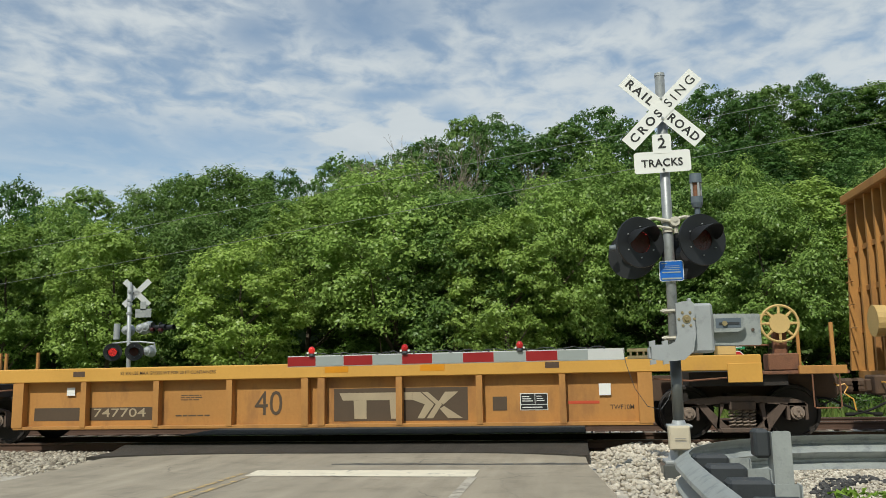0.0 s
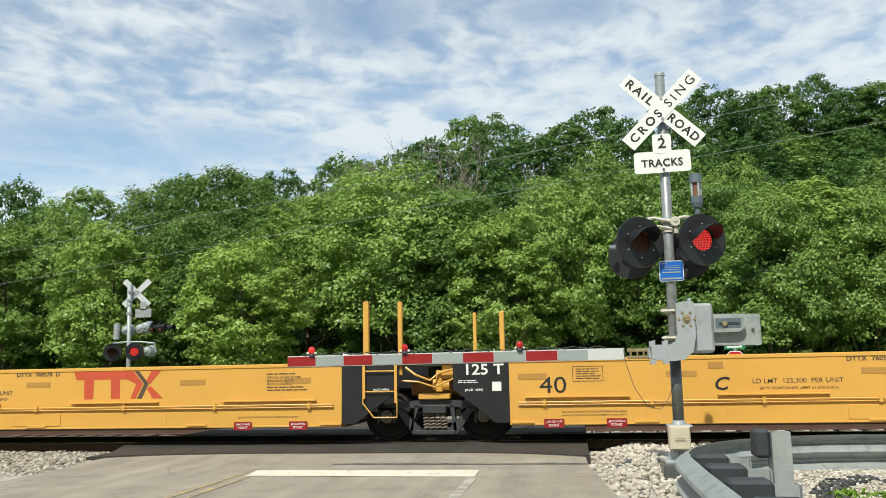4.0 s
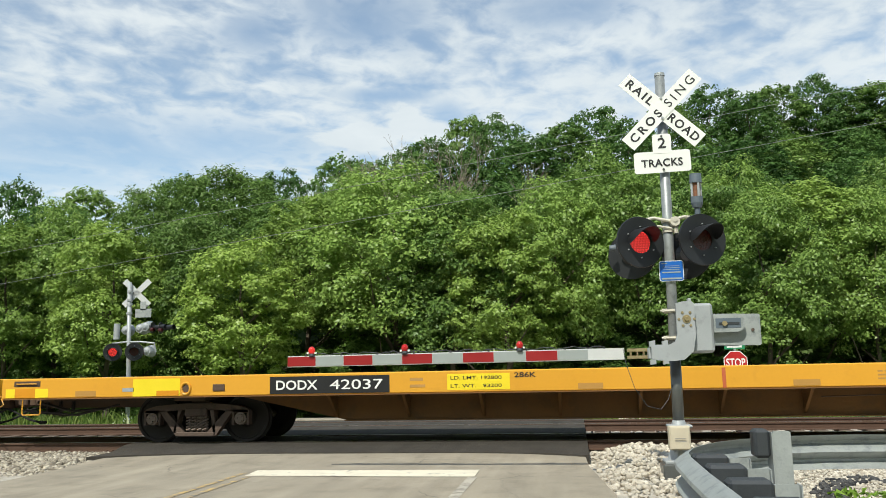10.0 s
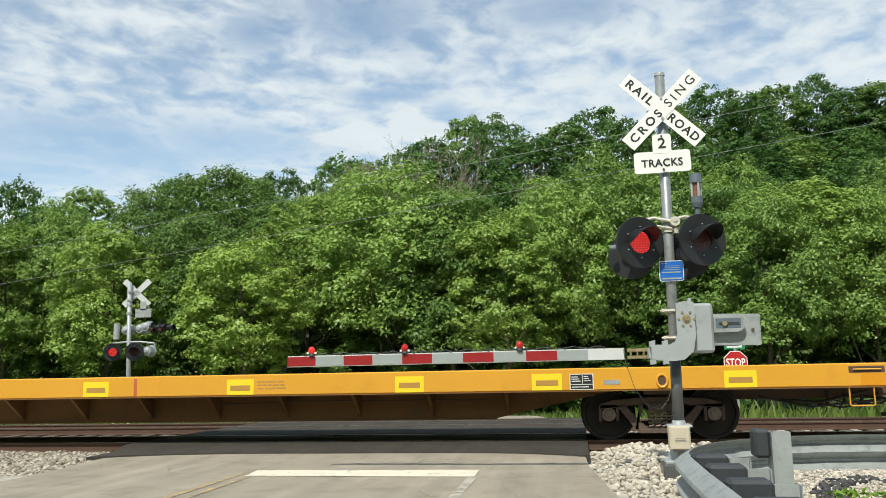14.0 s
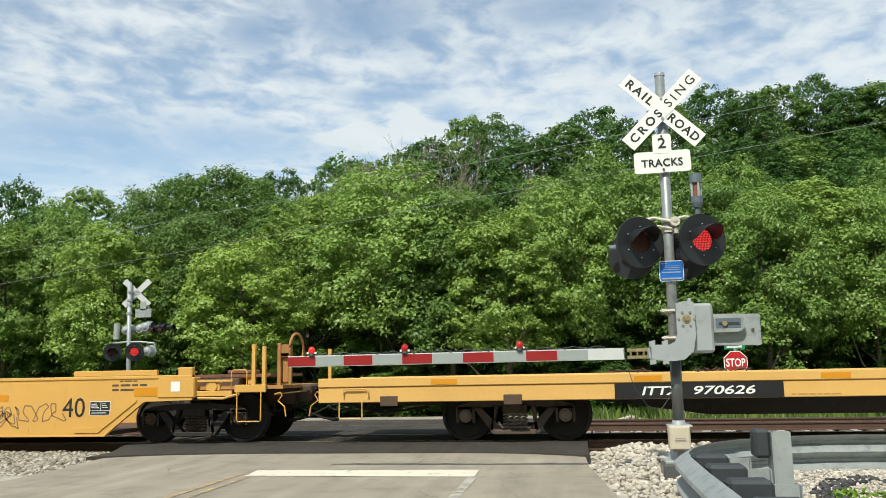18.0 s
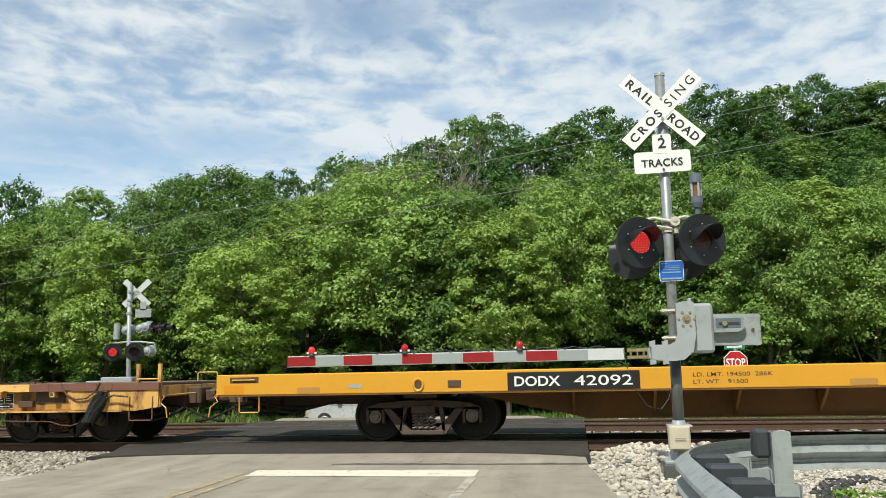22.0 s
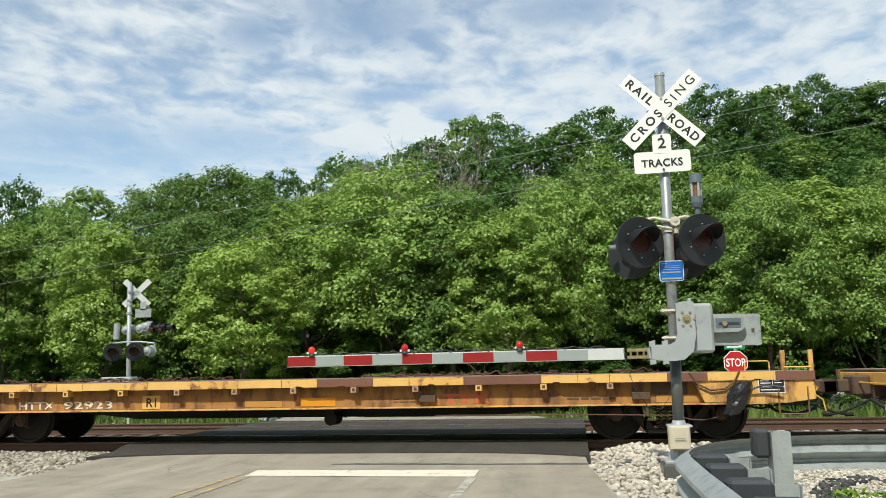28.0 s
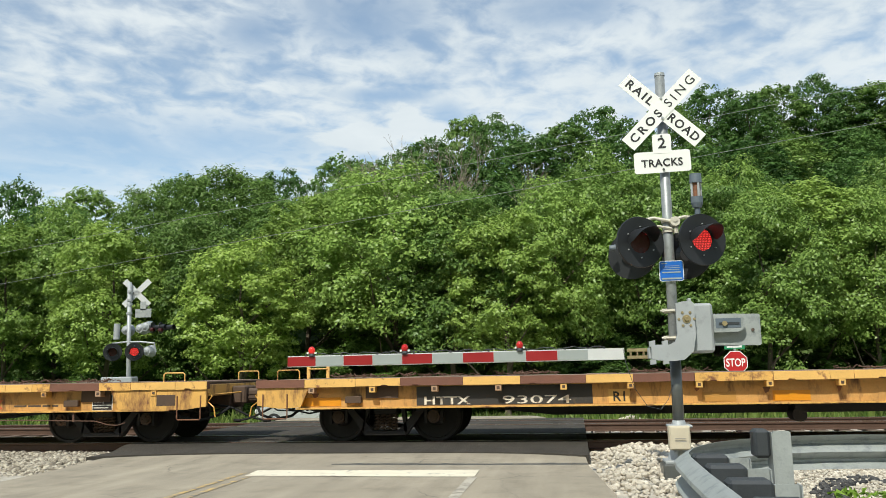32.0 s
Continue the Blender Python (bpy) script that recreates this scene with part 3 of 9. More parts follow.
def road_z(x, y):
    """The road climbs a little to the rails and falls away beyond them."""
    return -0.075 - 0.03 * smooth(6, -4, y) + 0.035 * smooth(11.5, 14, y) - 1.16 * smooth(23.0, 36.5, y) + 0.004 * noise.noise((x * 0.7, y * 0.7, 1.0))


def rim_l(y):
    return ROAD[0] - 0.15 - 0.25 * smooth(10, 13, y) + 0.05 * noise.noise((y * 1.3, 0, 0))


def rim_r(y):
    return ROAD[1] + 0.12 - 0.28 * smooth(8.6, 12.6, y) + 0.06 * noise.noise((y * 1.7, 4, 0))


YS = list(np.linspace(-21, -3.5, 20)) + list(np.linspace(-3, 13.6, 34))
ribbon("road", "asphalt", rim_l, rim_r, YS, road_z, "sun-bleached grey asphalt road with fine cracks")
YF = list(np.linspace(22.6, 44, 20))
ribbon("road_beyond", "asphalt", lambda y: -8.4 - (y - 22) * 0.25, lambda y: -0.7 - (y - 22) * 0.25, YF, road_z, "grey asphalt road beyond the tracks")


# dark apron between and around the rails, with a bowed front edge
def apron_z(x, y):
    return -0.028 + 0.018 * smooth(13.2, 14.6, y) - 0.05 * smooth(21.5, 22.9, y) + 0.004 * noise.noise((x * 0.9, y * 0.9, 5.0))


def make_apron():
    ap = empty("crossing_apron", "dark newer asphalt apron of the rail crossing", "crossing", kind="structure")
    strips = [(None, CL - 0.80), (CL - 0.66, CL + 0.66), (CL + 0.80, CL2 - 0.80), (CL2 - 0.66, CL2 + 0.66), (CL2 + 0.80, 22.9)]
    nx = 40
    for y0, y1 in strips:
        bm = B()
        rows = []
        for k in range(7):
            row = []
            for i in range(nx + 1):
                f = i / nx
                a = -8.0 + 8.15 * f
                lo = y0 if y0 is not None else 13.30 - 0.62 * (2 * f - 1) ** 4 - 0.1 * (1 - f)
                y = lo + (y1 - lo) * k / 6
                wide = 0.55 * smooth(13.0, 15.0, y) * (1 - f)
                row.append(bm.verts.new((a - wide, y, apron_z(a, y))))
            rows.append(row)
        for p, q in zip(rows, rows[1:]):
            for i in range(nx):
                bm.faces.new((p[i], p[i + 1], q[i + 1], q[i]))
        rim = [r[0] for r in rows][::-1] + rows[0][1:] + [r[-1] for r in rows[1:]] + rows[-1][-2:0:-1]
        low = [bm.verts.new((v.co.x, v.co.y, v.co.z - 0.3)) for v in rim]
        for i in range(len(rim)):
            j = (i + 1) % len(rim)
            bm.faces.new((rim[i], low[i], low[j], rim[j]))
        part("paving_strip", bm, "tar", ap)


make_apron()


def flat_mark(name, material, quad, label, n=60):
    """Paint laid on the road: a strip between two edges."""
    (a0, a1), (b0, b1) = quad
    bm = B()
    last = None
    for i in range(n + 1):
        f = i / n
        p = Vector(a0).lerp(Vector(a1), f)
        q = Vector(b0).lerp(Vector(b1), f)
        pv = bm.verts.new((p.x, p.y, road_z(p.x, p.y) + 0.006))
        qv = bm.verts.new((q.x, q.y, road_z(q.x, q.y) + 0.006))
        if last:
            bm.faces.new((last[0], pv, qv, last[1]))
        last = (pv, qv)
    tagged(link_mesh(name, bm, material), label, "road marking", kind="structure")


flat_mark("stop_line", "white_line", (((-4.40, 10.55), (-1.32, 10.50)), ((-4.47, 11.16), (-1.34, 11.22))), "worn white stop line across the lane")
flat_mark("edge_line", "faint_line", (((-1.33, -20), (-1.40, 10.45)), ((-1.21, -20), (-1.28, 10.45))), "faint worn white edge line")
flat_mark("centre_line", "yellow_line", (((-4.32, -20), (-4.58, 10.9)), ((-4.24, -20), (-4.50, 10.9))), "worn yellow centre line")
flat_mark("centre_line", "yellow_line", (((-4.08, -20), (-4.36, 10.45)), ((-4.00, -20), (-4.28, 10.45))), "worn yellow centre line")


def make_tracks():
    for c in (CL, CL2):
        for side in (-1, 1):
            y = c + side * 0.7525
            bm = B()
            # foot, web and head of the rail
            prof = [(-0.075, -0.172), (0.075, -0.172), (0.075, -0.160), (0.012, -0.140), (0.010, -0.045), (0.036, -0.035), (0.036, -0.004), (0.030, 0.0), (-0.030, 0.0), (-0.036, -0.004), (-0.036, -0.035), (-0.010, -0.045), (-0.012, -0.140), (-0.075, -0.160)]
            a = [bm.verts.new((-160, y + p, z)) for p, z in prof]
            b = [bm.verts.new((160, y + p, z)) for p, z in prof]
            for i in range(len(prof)):
                j = (i + 1) % len(prof)
                bm.faces.new((a[i], a[j], b[j], b[i]))
            ob = link_mesh("rail", bm, "rail")
            tagged(ob, "rusty steel rail with a polished head", "rail", kind="structure")
            bm = B()
            box(bm, -160, 160, y - 0.028, y + 0.028, 0.0, 0.002)
            part("rail_head", bm, "rail_top", ob, "polished running surface")


make_tracks()

# ---- crossing signals ----
FLASH, FIRST = 1.082, 5.84   # period of the alternating lamps, and a moment at which the second of each pair comes on
LAMPS = []                   # (lens block, which of the pair, whether it stands beyond the tracks)
HALF = {False: ((0.0, 0), (1.0, 1), (3.0, 1), (6.0, 1), (7.0, 1), (12.0, 0), (17.0, 1), (19.0, 1), (24.0, 0), (28.0, 1), (30.0, 1)), True: ((19.0, 1),)}   # flashes that come out weak
MISSED = {False: (), True: (7.0, 23.0, 28.0)}   # flashes that do not come


def disc(bm, c, r0, r1, y0, y1, seg=28):
    """A shallow round dish, its axis along y."""
    cyl(bm, (c[0], y0, c[1]), (c[0], y1, c[1]), r0, r1, seg)
    return bm


def flasher(thing, x, y, z, lamp, turn=0.0, rim=0.325):
    """One flashing lamp on a signal: background disc, hood, housing, and the lens that shows lit or dark."""
    at = pose(x, y, z, 0, 0, turn)
    bm = B()
    seg = 40
    ring = [[bm.verts.new((r * math.cos(a), yy, r * math.sin(a))) for a in (2 * math.pi * k / seg for k in range(seg))] for r, yy in ((0.1395, -0.0185), (rim, -0.035), (rim + 0.006, -0.012), (rim, 0.0), (0.15, 0.03))]
    for p, q in zip(ring, ring[1:]):
        for k in range(seg):
            bm.faces.new((p[k], p[(k + 1) % seg], q[(k + 1) % seg], q[k]))
    back = part("background_disc", bm, "black", thing, "black round background", at=at)
    bm = B()
    # hood: an open half-tube that reaches forward
    seg, rows = 22, []
    for k in range(seg + 1):
        a = radians(8 + 172 * k / seg)
        reach = 0.05 + 0.31 * math.sin(math.pi * k / seg) ** 0.6
        rows.append([bm.verts.new((0.166 * math.cos(a), -0.02, 0.166 * math.sin(a))), bm.verts.new((0.174 * math.cos(a), -0.02 - reach, 0.174 * math.sin(a) - 0.03)),
                     bm.verts.new((0.180 * math.cos(a), -0.02 - reach, 0.180 * math.sin(a) - 0.03)), bm.verts.new((0.172 * math.cos(a), -0.02, 0.172 * math.sin(a)))])
    for p, q in zip(rows, rows[1:]):
        for i in range(4):
            bm.faces.new((p[i], q[i], q[(i + 1) % 4], p[(i + 1) % 4]))
    part("hood", bm, "black", back, "black hood over the lens")
    bm = B()
    cyl(bm, (0, 0.03, 0), (0, 0.12, 0), 0.16, 0.13, 20)
    cyl(bm, (0, 0.12, 0), (0, 0.16, 0), 0.13, 0.05, 20)
    part("housing", bm, "silver", back, "aluminium lamp housing", smooth=False)
    for k in range(6):
        a = radians(30 + 60 * k)
        bm = B()
        cyl(bm, (0.20 * math.cos(a), -0.045, 0.20 * math.sin(a)), (0.20 * math.cos(a), -0.015, 0.20 * math.sin(a)), 0.008, None, 6)
        part("bolt", bm, "silver", back)
    # the lens block turns about its upright axis: one round face lit, one half lit, one dark
    bm = B()
    for k in range(3):
        turn = Matrix.Rotation(radians(120 * k), 4, "Z")
        seen = len(bm.faces)
        bmesh.ops.create_cone(bm, cap_ends=True, segments=32, radius1=0.147, radius2=0.140, depth=0.012, matrix=turn @ Matrix.Translation((0, -0.108, 0)) @ Matrix.Rotation(radians(90), 4, "X"))
        bm.faces.ensure_lookup_table()
        for i in range(seen, len(bm.faces)):
            bm.faces[i].material_index = k
    lens = link_mesh("lens", bm, "lit", back, "round red lens")
    lens.data.materials.append(M["half_lit"])
    lens.data.materials.append(M["lens"])
    lens.location = (0, 0.104, 0)
    LAMPS.append((lens, lamp, y > 20))
    return back


def round_plate(bm, x0, x1, z0, z1, y0, y1, r, corners=(1, 1, 1, 1)):
    """A thin upright plate with rounded corners: lower left, lower right, upper right, upper left."""
    pts = []
    for (cx, cz, a0), on in zip(((x0 + r, z0 + r, 180), (x1 - r, z0 + r, 270), (x1 - r, z1 - r, 0), (x0 + r, z1 - r, 90)), corners):
        if on:
            pts += [(cx + r * math.cos(radians(a0 + 15 * k)), cz + r * math.sin(radians(a0 + 15 * k))) for k in range(7)]
        else:
            pts.append((x0 if cx < (x0 + x1) / 2 else x1, z0 if cz < (z0 + z1) / 2 else z1))
    return prism(bm, pts, y0, y1)


def crossbuck(thing, x, y, z, size=1.275):
    """Two crossed white blades with the warning on their front."""
    for ang, words in ((-44.0, (("RAIL", -0.362, 0.425, 1.32), ("ROAD", 0.368, 0.47, 1.2))), (45.0, (("CROS", -0.30, 0.53, 1.45), ("SING", 0.33, 0.49, 1.45)))):
        bm = B()
        yy = -0.004 if ang < 0 else -0.012
        box(bm, -size / 2, size / 2, -0.003, 0.0, -0.108, 0.108)
        b = part("blade", bm, "sign", thing, "white crossing blade with black letters", at=pose(x, y + yy, z, 0, -ang, 0))
        for w, off, wide, spread in words:
            writing("lettering", w, wide, 0.118, "ink", b, Matrix.Translation((off, -0.0055, 0.0)) @ UP, "", spread)
    for dz in (0.155, -0.115):
        bm = B()
        cyl(bm, (x, y - 0.03, z + dz), (x, y + 0.02, z + dz), 0.016, 0.02, 10)
        part("bolt", bm, "silver", thing)


def near_signal():
    s = empty("crossing_signal", "aluminium mast with white crossbuck, two red flashers and gate mechanism", "crossing signal")
    px, py = 1.235, 10.62
    bm = B()
    cyl(bm, (px, py, 0.10), (px + 0.022, py, 5.09), 0.064, None, 24)
    part("mast", bm, "mast_grey", s, "dull aluminium mast", smooth=True)
    bm = B()
    cyl(bm, (px, py, 0.56), (px + 0.004, py, 1.34), 0.069, None, 24)
    part("mast_sleeve", bm, "dark_galv", s, "dark galvanised lower mast", smooth=True)
    bm = B()
    cyl(bm, (px + 0.022, py, 5.06), (px + 0.022, py, 5.10), 0.069, 0.066, 24)
    part("cap", bm, "silver", s)
    crossbuck(s, 1.245, 10.50, 4.565)
    # track count plate: an upside-down T
    bm = B()
    round_plate(bm, 1.105, 1.340, 3.99, 4.245, 10.515, 10.52, 0.035, (0, 0, 1, 1))
    p = part("upper_plate", bm, "sign", s, "white plate with a black 2")
    writing("lettering", "2", 0.10, 0.14, "ink", p, on_side(1.222, 10.511, 4.125))
    bm = B()
    round_plate(bm, 0.862, 1.572, 3.735, 4.02, 10.518, 10.522, 0.035)
    p = part("lower_plate", bm, "sign", s, "white plate reading tracks")
    p.matrix_basis = Matrix.Translation((1.21, 0, 3.87)) @ pose(0, 0, 0, 0, -1.2, 0) @ Matrix.Translation((-1.21, 0, -3.87))
    writing("lettering", "TRACKS", 0.52, 0.105, "ink", p, on_side(1.213, 10.512, 3.865), "", 1.08)
    for x, z in ((1.222, 4.215), (1.228, 3.775)):
        bm = B()
        cyl(bm, (x, 10.50, z), (x, 10.54, z), 0.014, 0.018, 8)
        part("bolt", bm, "dark_galv", s)
    # lamp bracket
    bm = B()
    tube(bm, [(0.86, 10.60, 3.13), (1.08, 10.56, 3.15), (1.26, 10.53, 3.10), (1.45, 10.56, 3.15), (1.66, 10.60, 3.13)], 0.022, 8)
    part("lamp_bracket", bm, "cream", s, "cream-coloured lamp bracket")
    bm = B()
    cyl(bm, (1.25, 10.62, 3.09), (1.25, 10.62, 3.13), 0.082, None, 18)
    cyl(bm, (1.25, 10.62, 2.96), (1.25, 10.62, 2.99), 0.080, None, 18)
    cyl(bm, (1.33, 10.50, 3.09), (1.33, 10.62, 3.09), 0.062, 0.075, 14)
    cyl(bm, (1.33, 10.49, 3.11), (1.33, 10.56, 3.11), 0.032, None, 8)
    cyl(bm, (1.34, 10.55, 2.94), (1.34, 10.55, 3.06), 0.028, None, 8)
    tube(bm, [(0.98, 10.60, 3.03), (1.12, 10.55, 3.04), (1.30, 10.55, 3.0)], 0.018, 7)
    part("clamp", bm, "cream", s, "cream-coloured cast clamp")
    flasher(s, 0.87, 10.47, 2.83, 0, 24)
    flasher(s, 1.63, 10.47, 2.83, 1, 24)
    for x, y in ((0.87, 10.62), (1.63, 10.62)):
        bm = B()
        cyl(bm, (x, y, 2.95), (x, y, 3.15), 0.02, None, 8)
        part("lamp_stem", bm, "silver", s)
    # second pair of lamps, facing away
    for x, z in ((0.80, 2.715), (1.49, 2.69)):
        bm = B()
        cyl(bm, (x, 10.80, z), (x - 0.012, 10.77, z), 0.315, 0.32, 36)
        back = part("rear_background_disc", bm, "black", s, "black round background")
        bm = B()
        cyl(bm, (x - 0.01, 10.70, z), (x - 0.01, 10.775, z), 0.09, 0.14, 20)
        part("rear_housing", bm, "black", back)
    bm = B()
    cyl(bm, (0.50, 10.66, 2.80), (0.58, 10.66, 2.80), 0.035, 0.045, 12)
    part("sighting_knob", bm, "slate", s)
    # bell
    bm = B()
    cyl(bm, (1.62, 10.56, 3.13), (1.62, 10.56, 3.26), 0.035, None, 12)
    cyl(bm, (1.62, 10.56, 3.26), (1.62, 10.56, 3.32), 0.055, 0.075, 20)
    cyl(bm, (1.62, 10.56, 3.32), (1.62, 10.56, 3.40), 0.075, None, 20)
    b = part("bell", bm, "slate", s, "grey electronic bell")
    bm = B()
    cyl(bm, (1.62, 10.56, 3.58), (1.62, 10.56, 3.70), 0.078, 0.072, 20)
    part("bell_cap", bm, "slate", b)
    bm = B()
    cyl(bm, (1.62, 10.56, 3.40), (1.62, 10.56, 3.58), 0.05, None, 16)
    part("bell_core", bm, "rust", b)
    for a in (20, 110, 200, 290):
        c, d = math.cos(radians(a)), math.sin(radians(a))
        bm = B()
        cyl(bm, (1.62 + 0.06 * c, 10.56 + 0.06 * d, 3.40), (1.62 + 0.06 * c, 10.56 + 0.06 * d, 3.58), 0.016, None, 8)
        part("bell_strut", bm, "silver", b)
    # emergency notice
    bm = B()
    round_plate(bm, 1.098, 1.40, 2.327, 2.588, 10.53, 10.536, 0.03)
    p = part("notice_plate", bm, "sign", s, "blue emergency notice with white border")
    bm = B()
    round_plate(bm, 1.107, 1.391, 2.336, 2.579, 10.526, 10.53, 0.024)
    part("notice_face", bm, "blue", p, "blue face")
    for zz, w, hh in ((2.553, 0.07, 0.022), (2.52, 0.20, 0.010), (2.497, 0.22, 0.010), (2.474, 0.20, 0.010), (2.44, 0.23, 0.024), (2.36, 0.25, 0.035)):
        bm = B()
        box(bm, 1.249 - w / 2 if w != 0.07 else 1.13, 1.249 + w / 2 if w != 0.07 else 1.20, 10.5225, 10.5255, zz - hh * 0.3, zz + hh * 0.3)
        part("text_bar", bm, "grey_reflective", p)
    # gate mechanism
    bm = B()
    box(bm, 1.42, 1.70, 10.42, 10.80, 1.42, 2.03, 0.03)
    part("gear_case", bm, "silver", s, "aluminium gate gear case")
    bm = B()
    bow = [(0.93, 1.36), (0.93, 1.52), (1.14, 1.52), (1.22, 1.56), (1.25, 1.64), (1.25, 2.03), (1.32, 2.05), (1.43, 2.06), (1.47, 2.02), (1.47, 1.62), (1.43, 1.44), (1.32, 1.34), (1.18, 1.325), (1.0, 1.34)]
    prism(bm, bow[::-1], 10.33, 10.40)
    arm = part("crank_arm", bm, "silver", s, "curved cast aluminium arm of the gate")
    bm = B()
    cyl(bm, (1.37, 10.322, 1.835), (1.37, 10.33, 1.835), 0.052, None, 20)
    cyl(bm, (1.37, 10.305, 1.835), (1.37, 10.322, 1.835), 0.024, 0.030, 10)
    part("hub", bm, "brass", arm, "dull brass hub")
    for k in range(6):
        a = radians(60 * k)
        bm = B()
        cyl(bm, (1.37 + 0.092 * math.cos(a), 10.318, 1.835 + 0.092 * math.sin(a)), (1.37 + 0.092 * math.cos(a), 10.33, 1.835 + 0.092 * math.sin(a)), 0.015, 0.018, 8)
        part("bolt", bm, "brass", arm)
    bm = B()
    box(bm, 1.25, 1.47, 10.40, 10.44, 1.95, 2.0)
    box(bm, 1.40, 1.44, 10.35, 10.45, 2.03, 2.09, 0.005)
    part("lug", bm, "silver", arm)
    # counterweight on two arms
    bm = B()
    prism(bm, [(1.70, 1.51), (2.25, 1.50), (2.265, 1.515), (2.265, 1.87), (2.25, 1.885), (1.70, 1.90)], 10.50, 10.53)
    cw = part("counterweight_plate", bm, "galv", s, "grey counterweight plate")
    bm = B()
    prism(bm, [(1.70, 1.665), (1.96, 1.665)] + [(1.96 + 0.112 * math.cos(radians(a)), 1.777 + 0.112 * math.sin(radians(a))) for a in range(-80, 81, 16)] + [(1.96, 1.889), (1.70, 1.889)], 10.40, 10.50)
    bar = part("slotted_bar", bm, "galv", cw, "slotted bar with a rounded end")
    bm = B()
    box(bm, 1.72, 2.02, 10.396, 10.40, 1.715, 1.835, 0.002)
    part("slot_recess", bm, "slate", bar)
    bm = B()
    box(bm, 1.76, 2.00, 10.390, 10.396, 1.755, 1.785)
    part("slot", bm, "rubber", bar)
    bm = B()
    cyl(bm, (1.825, 10.375, 1.77), (1.825, 10.396, 1.77), 0.032, None, 8)
    part("nut", bm, "brass", bar)
    bm = B()
    cyl(bm, (2.17, 10.48, 1.69), (2.17, 10.50, 1.69), 0.02, None, 8)
    part("bolt", bm, "frame_steel", cw)
    bm = B()
    prism(bm, [(1.70, 1.51), (2.05, 1.50), (2.05, 1.90), (1.70, 1.90)], 10.80, 10.83)
    part("counterweight_plate", bm, "silver", s)
    # arm adapter
    bm = B()
    for z in (1.385, 1.475):
        box(bm, 0.66, 0.94, 10.60, 10.66, z - 0.02, z + 0.02, 0.004)
        box(bm, 0.66, 0.94, 10.72, 10.76, z - 0.02, z + 0.02, 0.004)
    for x in (0.70, 0.78, 0.86):
        box(bm, x - 0.008, x + 0.008, 10.595, 10.765, 1.37, 1.49)
    part("adapter", bm, "brass", s, "steel gate arm adapter")
    bm = B()
    for x in (0.945, 1.10):
        for z0, z1 in ((1.285, 1.36), (1.505, 1.585)):
            prism(bm, [(x - 0.035, z0), (x + 0.035, z0 + 0.012), (x + 0.035, z1), (x - 0.035, z1 - 0.012)], 10.335, 10.42)
    box(bm, 0.90, 1.00, 10.40, 10.66, 1.36, 1.50, 0.01)
    box(bm, 0.96, 1.22, 10.41, 10.47, 1.515, 1.53, 0.003)
    part("arm_bracket", bm, "silver", s)
    # straps on the mast
    for z in (1.955, 1.615):
        bm = B()
        cyl(bm, (px, py, z - 0.022), (px, py, z + 0.022), 0.074, None, 18)
        box(bm, px - 0.10, px - 0.06, py - 0.06, py + 0.0, z - 0.03, z + 0.03, 0.006)
        cyl(bm, (px - 0.15, py - 0.08, z), (px + 0.12, py - 0.08, z), 0.014, None, 8)
        cyl(bm, (px - 0.13, py - 0.08, z), (px - 0.10, py - 0.08, z), 0.027, None, 6)
        part("strap", bm, "cream", s, "cast strap with a long bolt")
    # gate arm, sixteen-inch stripes
    bm = B()
    tilt = math.atan2(1.434 - 1.422, 0.625 + 3.887)
    box(bm, 0, 4.51, 0.0, 0.035, -0.0745, 0.0745, 0.004)
    ga = part("gate_arm", bm, "arm_white", s, "lowered gate arm with red and silver stripes", at=Matrix.Translation((-3.885, 10.72, 1.422)) @ pose(0, 0, 0, 0, -math.degrees(tilt), 0))
    edges = [0.0, 0.40, 0.79, 1.195, 1.60, 2.01, 2.42, 2.83, 3.25, 3.66, 4.05]
    for i, (a, b) in enumerate(zip(edges, edges[1:])):
        bm = B()
        box(bm, a + 0.002, b - 0.002, -0.004, 0.0, -0.063, 0.063)
        part("stripe", bm, "red" if i % 2 == 0 else "grey_reflective", ga, "red stripe" if i % 2 == 0 else "silver stripe")
    for x, on in ((0.345, 1), (1.64, 0), (3.175, 0)):
        bm = B()
        cyl(bm, (x, 0.0, 0.075), (x, 0.0, 0.105), 0.045, 0.035, 14)
        box(bm, x - 0.03, x + 0.03, -0.03, 0.02, 0.06, 0.085)
        base = part("lamp_base", bm, "rubber", ga, "dark lamp base")
        bm = B()
        bmesh.ops.create_uvsphere(bm, u_segments=20, v_segments=12, radius=0.046, matrix=Matrix.Translation((x, -0.005, 0.146)) @ Matrix.Diagonal((1, 0.95, 1.15, 1)))
        for dx in (-0.054, 0.054):
            kn = B()
            cyl(kn, (x + dx, -0.02, 0.112), (x + dx, 0.02, 0.112), 0.014, None, 8)
            part("lamp_knob", kn, "sign", base)
        part("arm_lamp", bm, "arm_lit" if on else "arm_lens", base, "red gate lamp", smooth=True)
    bm = B()
    pts = [(0.34 + 0.06 * k, 0.018, 0.095 + 0.012 * math.sin(k * 1.1) + 0.008 * math.sin(k * 2.7)) for k in range(66)]
    tube(bm, pts, 0.006, 5)
    part("lamp_cable", bm, "rubber", ga)
    for k in range(9):
        bm = B()
        box(bm, 0.25 + 0.5 * k, 0.27 + 0.5 * k, -0.006, 0.04, 0.07, 0.10)
        part("cable_clip", bm, "rubber", ga)
    # cable that hangs from the arm to the base
    bm = B()
